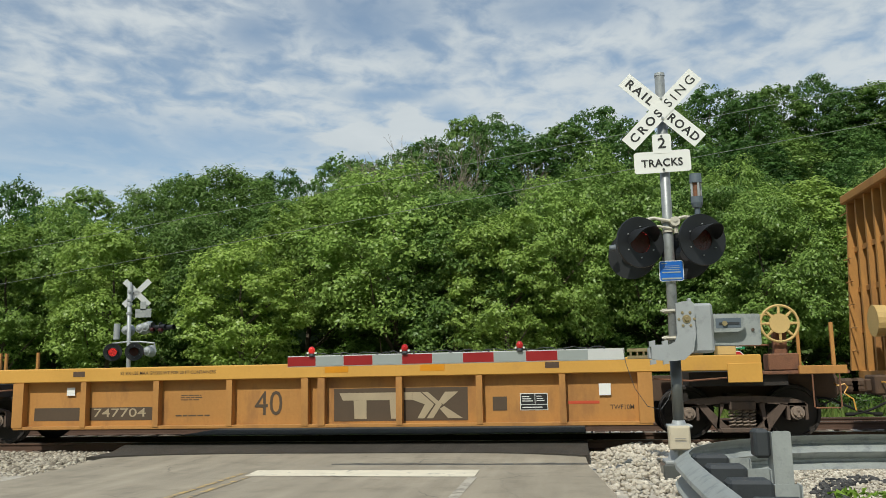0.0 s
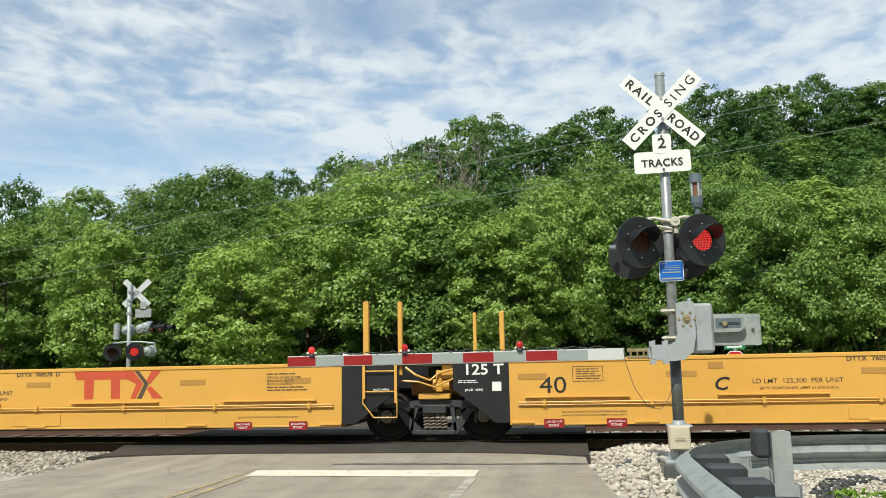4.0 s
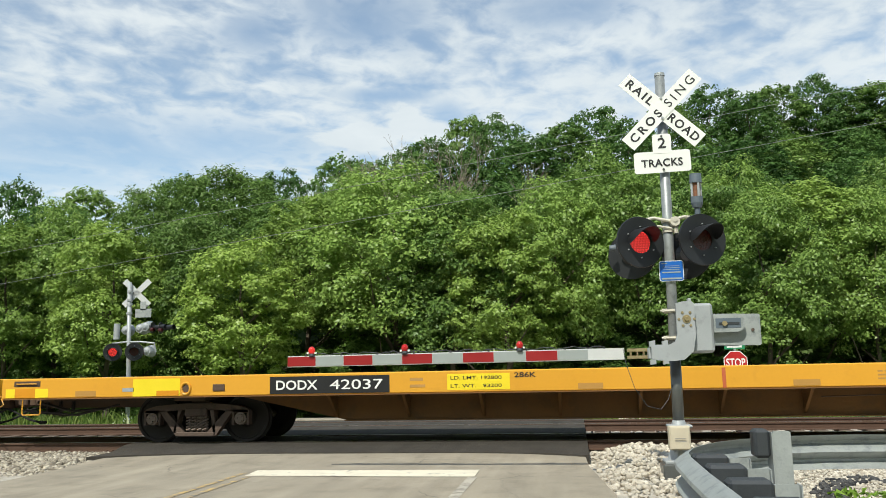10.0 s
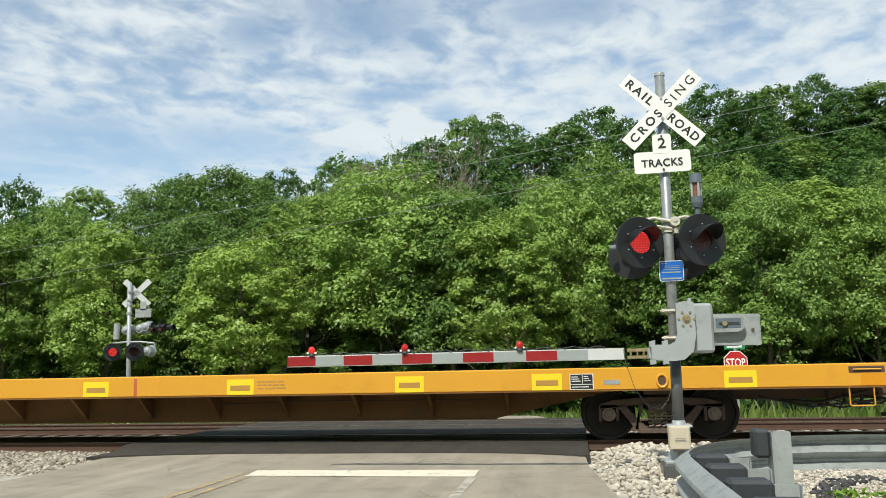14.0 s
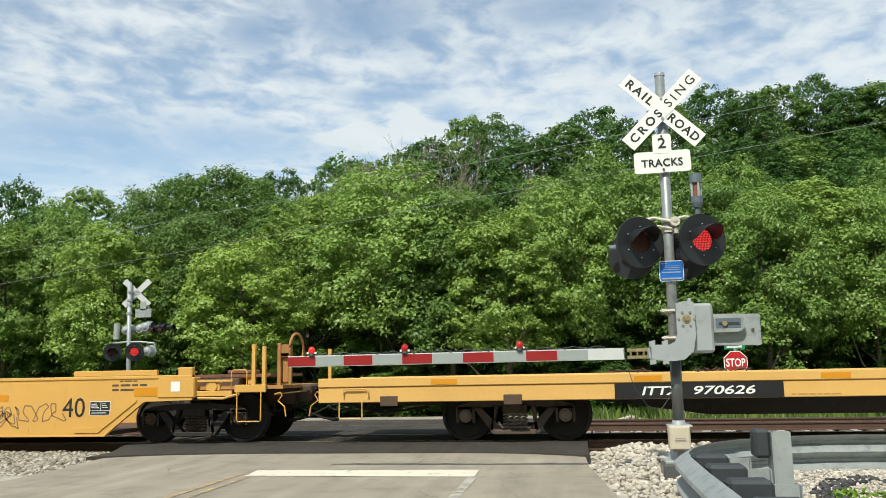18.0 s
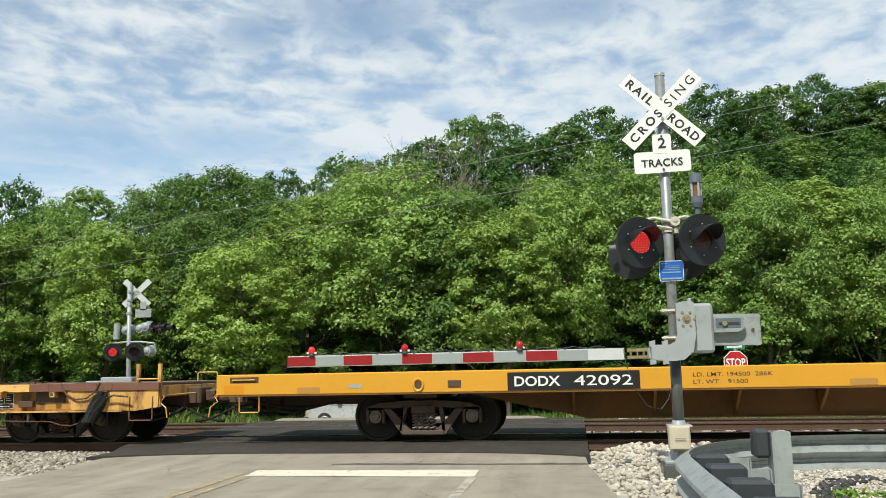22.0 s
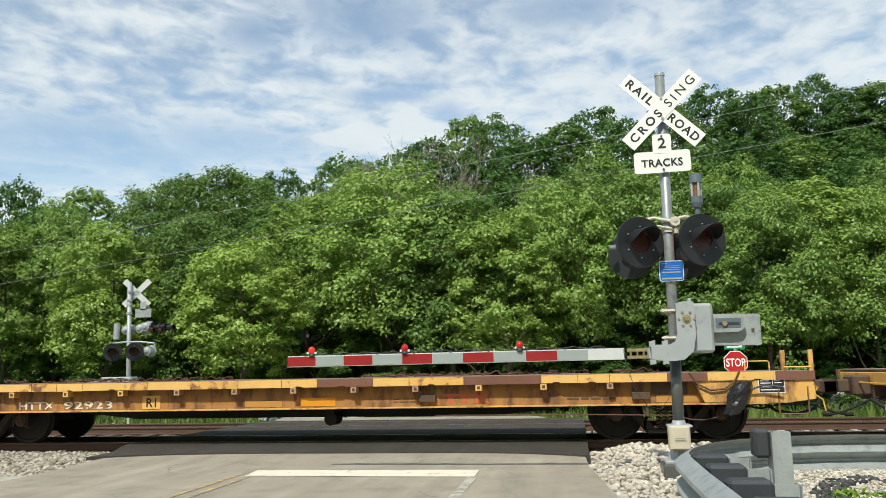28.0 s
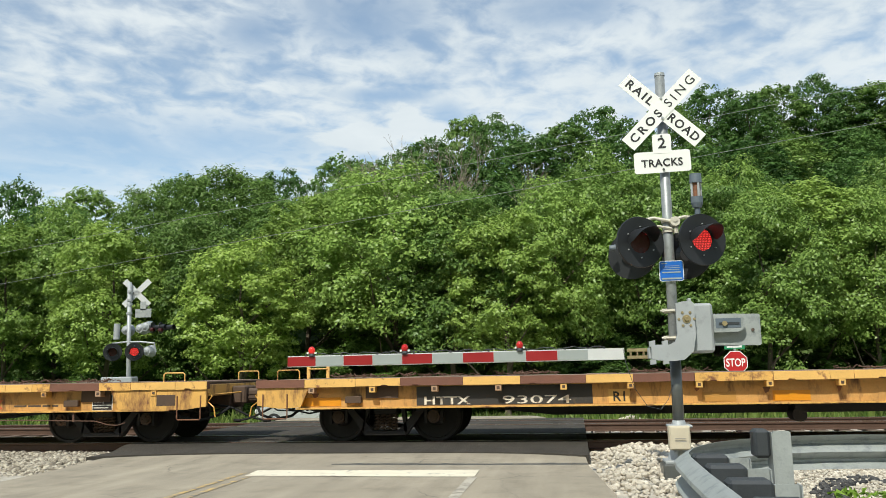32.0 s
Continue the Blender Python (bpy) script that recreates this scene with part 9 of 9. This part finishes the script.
M["loose_stone"] = island_mat("crushed_stone", (0.27, 0.235, 0.185), (0.60, 0.545, 0.455))
M["grey_stone"] = island_mat("grey_crushed_stone", (0.13, 0.108, 0.080), (0.43, 0.385, 0.305))
M["black_stone"] = island_mat("black_gravel", (0.02, 0.02, 0.022), (0.075, 0.073, 0.07))
M["ballast_stone"] = island_mat("rust_dusted_ballast", (0.08, 0.062, 0.048), (0.24, 0.19, 0.155))


def ballast():
    rs2 = random.Random(9)
    right = empty("stone_bank", "bank of pale crushed limestone beside the road", "stones", kind="structure")
    for k in range(290):
        x, y = rs2.uniform(0.22, 1.25), rs2.uniform(9.0, 13.6)
        s = rs2.uniform(0.030, 0.052)
        o = new("stone", SHAPES[k % 8])
        o.parent = right
        o.matrix_basis = pose(x, y, bank_z(x, y) + s * 0.5 + rs2.uniform(0, 0.05), rs2.uniform(-30, 30), rs2.uniform(-30, 30), rs2.uniform(0, 360)) @ Matrix.Diagonal((s, s, s, 1))
    spots = []
    for k in range(2600):
        x, y = rs2.uniform(0.1, 3.5), rs2.uniform(9.6, 14.8)
        if x > 1.2 and y < 11.2:
            continue
        s = rs2.uniform(0.022, 0.055)
        spots.append((x, y, bank_z(x, y) + s * 0.35, s))
    for k in range(3500):
        x, y = rs2.uniform(0.9, 7.0), rs2.uniform(8.6, 13.5)
        s = rs2.uniform(0.012, 0.034)
        spots.append((x, y, max(-0.155, bank_z(x, y) if x < 3.4 else -1.0) + s * 0.3, s))
    for k in range(6500):
        x, y = rs2.uniform(1.6, 5.0), rs2.uniform(8.7, 12.2)
        s = rs2.uniform(0.010, 0.024)
        spots.append((x, y, max(-0.152, bank_z(x, y) if x < 3.4 else -1.0) + s * 0.3, s))
    stones_joined("loose_stone", right, spots, 3, "loose pale stones and gravel")
    # darker gravel in a ring round the plant, and pale rocks beyond the tracks
    spots = []
    for k in range(1500):
        a, r = rs2.uniform(0, 6.283), rs2.uniform(1.02, 1.30) + rs2.gauss(0, 0.03)
        s = rs2.uniform(0.014, 0.034)
        x, y = 3.75 + r * math.cos(a), 9.35 + r * math.sin(a)
        spots.append((x, y, max(-0.14, bank_z(x, y) + 0.01 if x < 3.4 else -1.0) + s * 0.4, s))
    stones_joined("dark_gravel", right, spots, 5, "ring of black gravel round a plant", "black_stone")
    spots = []
    for k in range(110):
        x, y = rs2.gauss(1.5, 0.22) if k < 70 else rs2.uniform(1.6, 2.9), rs2.uniform(24.2, 25.0)
        s = rs2.uniform(0.04, 0.09) if k < 70 else rs2.uniform(0.02, 0.045)
        spots.append((x, y, land(x, y) + s * 0.4 + (0.09 * max(0, 1 - abs(x - 1.5) * 3) if k < 70 else 0), s))
    stones_joined("pale_rock", empty("rock_heap", "small heap of pale rocks beyond the tracks", "rocks", kind="structure"), spots, 7, "pale rocks")
    left = empty("stone_bank", "bank of pale crushed stone along the track", "stones", kind="structure")
    spots = []
    for k in range(7500):
        y = rs2.uniform(8.6, 14.15)
        x = rim_l(y) - 0.02 - abs(rs2.gauss(0, 1)) * 2.6
        if x < -16:
            continue
        s = rs2.uniform(0.016, 0.046)
        spots.append((x, y, bank_z(x, y) + s * 0.35, s))
    stones_joined("loose_stone", left, spots, 4, "loose pale stones", "grey_stone")
    bed = empty("ballast_bed", "stone ballast between and beside the rails", "ballast", kind="structure")
    spots = []
    for k in range(5500):
        x = rs2.uniform(-20, 14)
        y = rs2.uniform(14.2, 23.4)
        if -8.2 < x < 0.1:
            continue
        s = rs2.uniform(0.022, 0.05)
        spots.append((x, y, -0.215 + s * 0.2, s))
    stones_joined("loose_stone", bed, spots, 6, "brown-grey ballast stones", "ballast_stone")
    # banks themselves, under the stones
    for x0, x1, y0, y1, par in ((0.12, 3.4, 9.0, 14.6, right), (-16, -7.55, 8.4, 14.6, left)):
        bm = B()
        nx, ny = 26, 26
        g = [[bm.verts.new((x0 + (x1 - x0) * i / nx, y0 + (y1 - y0) * j / ny, bank_z(x0 + (x1 - x0) * i / nx, y0 + (y1 - y0) * j / ny) - 0.01 - (0.12 if i in (0, nx) or j in (0, ny) else 0))) for i in range(nx + 1)] for j in range(ny + 1)]
        for j in range(ny):
            for i in range(nx):
                bm.faces.new((g[j][i], g[j][i + 1], g[j + 1][i + 1], g[j + 1][i]))
        part("bank_core", bm, "gravel", par, "fine gravel under the stones")


ballast()


# ---- grass and weeds beyond the tracks ----
def blades(name, label, boxes, count, h0, h1, seed, material="grass"):
    rs2 = np.random.RandomState(seed)
    P = []
    area = [(x1 - x0) * (y1 - y0) for x0, x1, y0, y1 in boxes]
    for (x0, x1, y0, y1), a in zip(boxes, area):
        k = int(count * a / sum(area))
        P.append(np.stack([rs2.uniform(x0, x1, k), rs2.uniform(y0, y1, k)], 1))
    P = np.concatenate(P)
    keep = ~((P[:, 0] > -9.5 - (P[:, 1] - 22) * 0.25) & (P[:, 0] < -0.5 - (P[:, 1] - 22) * 0.25))
    P = P[keep]
    z = np.array([land(x, y) for x, y in P])
    n = len(P)
    h = rs2.uniform(h0, h1, n) * (0.6 + 0.8 * np.array([noise.noise((x * 0.6, y * 0.6, 0)) + 0.5 for x, y in P]).clip(0, 1))
    a = rs2.uniform(0, 6.28, n)
    w = 0.018 + 0.02 * rs2.rand(n)
    dx, dy = np.cos(a) * w, np.sin(a) * w
    lean = rs2.normal(0, 0.3, (n, 2)) * h[:, None]
    base = np.stack([P[:, 0], P[:, 1], z - 0.02], 1)
    side = np.stack([dx, dy, np.zeros(n)], 1)
    tip = base + np.stack([lean[:, 0], lean[:, 1], h], 1)
    mid = base + np.stack([lean[:, 0] * 0.35, lean[:, 1] * 0.35, h * 0.6], 1)
    q = np.stack([base - side, base + side, mid + side * 0.8, tip, mid - side * 0.8], 1).reshape(-1, 3)
    me = bpy.data.meshes.new(name)
    me.vertices.add(5 * n)
    me.vertices.foreach_set("co", q.astype(np.float32).ravel())
    me.loops.add(5 * n)
    me.loops.foreach_set("vertex_index", np.arange(5 * n, dtype=np.int32))
    me.polygons.add(n)
    me.polygons.foreach_set("loop_start", np.arange(0, 5 * n, 5, dtype=np.int32))
    me.update()
    me.validate()
    me.materials.append(M[material])
    tagged(new(name, me), label, "grass", kind="stuff")


blades("grass", "long sunlit grass beyond the tracks", [(-26, 18, 23.6, 30.0), (-30, 22, 30.0, 36.0), (-30, 22, 40.0, 44.0)], 30000, 0.12, 0.5, 31)
ribbon("side_road", "asphalt", lambda y: -4.0, lambda y: 60.0, list(np.linspace(36.2, 39.8, 6)), lambda x, y: -1.275, "grey side road along the far side of the tracks", thick=0.1)


# ---- vehicles beyond the tracks ----
def vehicle(name, label, paint, L=4.9, Wd=1.85, Ht=1.82, suv=True):
    """A road vehicle that points to -x, its middle at the origin on the ground."""
    c = empty(name, label, "car")
    h = L / 2
    hood, belt = Ht * 0.58, Ht * 0.60
    prof = [(-h, 0.42), (-h, 0.82), (-h + 0.10, hood - 0.06), (-h + 1.25, hood + 0.04), (h - 0.08, belt), (h, 0.75), (h, 0.40), (h * 0.72 + 0.25, 0.32), (-h * 0.62 + 0.5, 0.30), (-h * 0.62 - 0.5, 0.36)]
    bm = B()
    prism(bm, prof[::-1], -Wd / 2, Wd / 2)
    bmesh.ops.recalc_face_normals(bm, faces=bm.faces)
    bmesh.ops.bevel(bm, geom=[e for e in bm.edges if abs(e.verts[0].co.y - e.verts[1].co.y) < 0.01], offset=0.06, segments=2, affect="EDGES")
    part("body", bm, paint, c, "painted car body")
    bm = B()
    r = [(-h + 1.15, belt - 0.02), (-h + 1.95, Ht - 0.04), (h - 0.55 if suv else h - 1.5, Ht), (h - 0.06 if suv else h - 0.7, belt - 0.02)]
    a = [bm.verts.new((x, s * (Wd / 2 - (0.03 if z < belt + 0.1 else 0.16)), z)) for s in (-1, 1) for x, z in r]
    for q in ((0, 3, 2, 1), (4, 5, 6, 7), (1, 2, 6, 5), (0, 1, 5, 4), (2, 3, 7, 6)):
        bm.faces.new([a[i] for i in q])
    part("cabin", bm, paint, c, "roof and pillars")
    for s in (-1, 1):
        for k in range(3):
            x0 = -h + 1.55 + k * (L - 2.4) / 3
            x1 = x0 + (L - 2.4) / 3 - 0.10
            bm = B()
            yb, yt = s * (Wd / 2 - 0.055), s * (Wd / 2 - 0.148)
            sl = 0.45 if k == 0 else 0.05
            v = [bm.verts.new(p) for p in ((x0, yb * 1.012, belt + 0.05), (x1, yb * 1.012, belt + 0.05), (x1, yt * 1.012, Ht - 0.14), (x0 + sl, yt * 1.012, Ht - 0.14))]
            bm.faces.new(v if s < 0 else v[::-1])
            part("side_window", bm, "glass", c, "dark side window")
        for x in (-h * 0.62, h * 0.66):
            bm = B()
            cyl(bm, (x, s * (Wd / 2 - 0.24), 0.37), (x, s * (Wd / 2 + 0.005), 0.37), 0.37, None, 24)
            w = part("wheel", bm, "tyre", c, "black tyre")
            bm = B()
            cyl(bm, (x, s * (Wd / 2 + 0.005), 0.37), (x, s * (Wd / 2 + 0.015), 0.37), 0.23, 0.20, 16)
            part("rim", bm, "chrome", w, "bright wheel rim")
        bm = B()
        y0, y1 = sorted((s * (Wd / 2 - 0.42), s * (Wd / 2 - 0.06)))
        box(bm, -h - 0.012, -h + 0.15, y0, y1, 0.74, 0.92, 0.02)
        part("headlight", bm, "white_ink", c, "headlight")
        bm = B()
        y0, y1 = sorted((s * (Wd / 2 - 0.25), s * (Wd / 2 + 0.004)))
        box(bm, -h - 0.008, -h + 0.2, y0, y1, 0.66, 0.73, 0.01)
        part("indicator", bm, "amber", c, "amber indicator")
        bm = B()
        y0, y1 = sorted((s * (Wd / 2), s * (Wd / 2 + 0.18)))
        box(bm, -h + 1.55, -h + 1.75, y0, y1, belt + 0.05, belt + 0.22, 0.02)
        part("mirror", bm, paint, c)
    bm = B()
    box(bm, -h - 0.02, -h + 0.05, -Wd / 2 + 0.44, Wd / 2 - 0.44, 0.66, 0.94, 0.01)
    g = part("grille", bm, "tyre", c, "dark grille")
    bm = B()
    box(bm, -h - 0.035, -h - 0.02, -Wd / 2 + 0.44, Wd / 2 - 0.44, 0.78, 0.82)
    part("grille_bar", bm, "chrome", g)
    bm = B()
    box(bm, -h - 0.09, -h + 0.2, -Wd / 2, Wd / 2, 0.40, 0.60, 0.04)
    part("bumper", bm, "chrome", c, "bumper")
    bm = B()
    v = [bm.verts.new(p) for p in ((-h + 1.20, -Wd / 2 + 0.16, belt + 0.04), (-h + 1.20, Wd / 2 - 0.16, belt + 0.04), (-h + 1.88, Wd / 2 - 0.24, Ht - 0.12), (-h + 1.88, -Wd / 2 + 0.24, Ht - 0.12))]
    bm.faces.new(v)
    ws = part("windscreen", bm, "glass", c, "windscreen")
    ws.location = (-0.03, 0, 0.02)
    return c


SUV = vehicle("suv", "silver sport utility vehicle driving along the far road", "car_silver")
PARKED = vehicle("parked_car", "slate blue car parked by the trees", "car_blue", 4.5, 1.78, 1.45, False)
PARKED.matrix_basis = pose(9.6, 45.0, land(9.6, 45.0), 0, 0, 8)
VAN = vehicle("parked_car", "white car parked by the trees", "sign", 4.4, 1.78, 1.5, True)
VAN.matrix_basis = pose(14.8, 45.5, land(14.8, 45.5), 0, 0, 186)


# ---- bare trees among the leafy ones ----
def bare_tree(x, y, H, seed):
    rs2 = random.Random(seed)
    t = empty("bare_tree", "leafless grey-brown tree among green crowns", "tree", group="bare trees")
    bm = B()

    def grow(p, d, L, r, depth):
        q = p + d * L
        cyl(bm, p, q, r, r * 0.65, 5, False)
        if depth == 0:
            return
        for k in range(3 if depth > 1 else 4):
            e = (d + Vector((rs2.gauss(0, 0.42), rs2.gauss(0, 0.42), rs2.uniform(-0.05, 0.3)))).normalized()
            grow(p + d * L * rs2.uniform(0.55, 1.0), e, L * rs2.uniform(0.55, 0.78), r * 0.55, depth - 1)

    grow(Vector((0, 0, -0.3)), Vector((0, 0, 1)), H * 0.38, 0.16, 5)
    part("branchwork", bm, "twig", t, "bare grey-brown limbs and twigs")
    t.location = (x, y, land(x, y))


bare_tree(-11.6, 62, 17.5, 1)
bare_tree(-8.2, 64, 18.5, 2)
bare_tree(-14.5, 63, 17.5, 3)
bare_tree(-5.6, 61, 16.0, 4)


# ---- low leafy plant beside the guardrail ----
def verge_plant(x, y, r, seed):
    t = empty("verge_plant", "low plant with rounded light green leaves in gravel", "plant")
    ob = new("foliage", crown_mesh("foliage", "leaf_plant", 0.20, 2 * r, 0.02, 11, 170, 0.06, seed, sub=3))
    ob.parent = t
    bm = B()
    for k in range(7):
        a = k * 0.9
        tube(bm, [(0, 0, -0.05), (0.1 * math.cos(a), 0.1 * math.sin(a), 0.12), (0.6 * r * math.cos(a), 0.6 * r * math.sin(a), 0.24)], 0.006, 5)
    part("stems", bm, "grass", t)
    t.location = (x, y, -0.32)


verge_plant(2.95, 9.3, 0.42, 77)

# ---- movement ----
TRAVEL = [(0.0, 0.0), (1.0, 10.80), (2.0, 21.62), (3.0, 32.82), (4.0, 43.55), (5.0, 54.30), (6.0, 65.09), (7.0, 76.34), (8.0, 87.31), (9.0, 98.32), (10.0, 109.37), (11.0, 120.42), (12.0, 131.45), (13.0, 142.57), (14.0, 153.71), (15.0, 164.85), (16.0, 176.0), (17.0, 187.16), (18.0, 198.33), (19.0, 209.67), (20.0, 220.98), (21.0, 232.23), (22.0, 243.52), (23.0, 254.87), (24.0, 266.25), (25.0, 277.68), (26.0, 289.1), (27.0, 300.5), (28.0, 311.93), (29.0, 323.36), (30.0, 334.80), (31.0, 346.29), (32.0, 357.82)]


def gone(t):
    """How far the train has gone after t seconds."""
    for (a, p), (b, q) in zip(TRAVEL, TRAVEL[1:]):
        if t <= b:
            return p + (q - p) * (t - a) / (b - a)
    return TRAVEL[-1][1]


def motions():
    for car, u in CARS:
        walk(car, [(t, Matrix.Translation((u + s, CL, 0.0))) for t, s in TRAVEL])
        # wheels turn while the car is near the crossing
        for tr in car.children:
            if not tr.name.startswith("truck"):
                continue
            for w in tr.children:
                if not w.name.startswith("wheelset"):
                    continue
                at = w.location.copy()
                place = u + tr.location.x + at.x
                rows, k = [], 0
                inside = [i for i in range(961) if -20 < place + gone(i / 30) < 14]
                if not inside:
                    continue
                for i in inside:
                    ang = (gone(i / 30) - gone(inside[0] / 30)) / 0.457
                    rows.append((i / 30, Matrix.Translation(at) @ Matrix.Rotation(ang, 4, "Y")))
                if inside[0] > 0:
                    rows.insert(0, (0.0, rows[0][1]))
                if inside[-1] < 960:
                    rows.append((32.0, rows[-1][1]))
                walk(w, rows)
    # the silver car slows down and stops short of the crossing
    drive = [(0.0, 82.0, 0), (14.0, 23.2, 0), (17.0, 10.6, 0), (18.5, 4.3, 0), (20.0, -1.9, 0), (21.0, -6.0, 0), (22.0, -10.1, 0), (23.0, -12.0, 3), (24.0, -12.6, 5), (32.0, -12.6, 5)]
    walk(SUV, [(t, pose(x, 38.0, -1.274, 0, 0, a)) for t, x, a in drive])
    # flashing lamps: each lens block turns its lit, half-lit or dark face out
    for lens, which, beyond in LAMPS:
        at = lens.matrix_basis.copy()

        def face(t):
            for moment, lamp in HALF[beyond]:
                if abs(t - moment) < 0.14:
                    return 1 if lamp == which else 2
            if any(abs(t - moment) < 0.14 for moment in MISSED[beyond]):
                return 2
            return 0 if ((t - FIRST) / FLASH % 1.0 < 0.47) == bool(which) else 2

        state, turned = face(0.0), -120 * face(0.0)
        rows = [(0.0, at @ Matrix.Rotation(radians(turned), 4, "Z"))]
        for i in range(1, 960):
            now = face(i / 30)
            if now != state:
                step = {(0, 1): -120, (1, 2): -120, (2, 0): -120, (1, 0): 120, (2, 1): 120, (0, 2): 120}[state, now]
                for k, part_way in ((0, 0.0), (1, 0.5), (2, 1.0)):
                    if (i + k) / 30 > rows[-1][0]:
                        rows.append(((i + k) / 30, at @ Matrix.Rotation(radians(turned + step * part_way), 4, "Z")))
                state, turned = now, turned + step
        if rows[-1][0] < 32.0:
            rows.append((32.0, rows[-1][1]))
        walk(lens, rows)


motions()
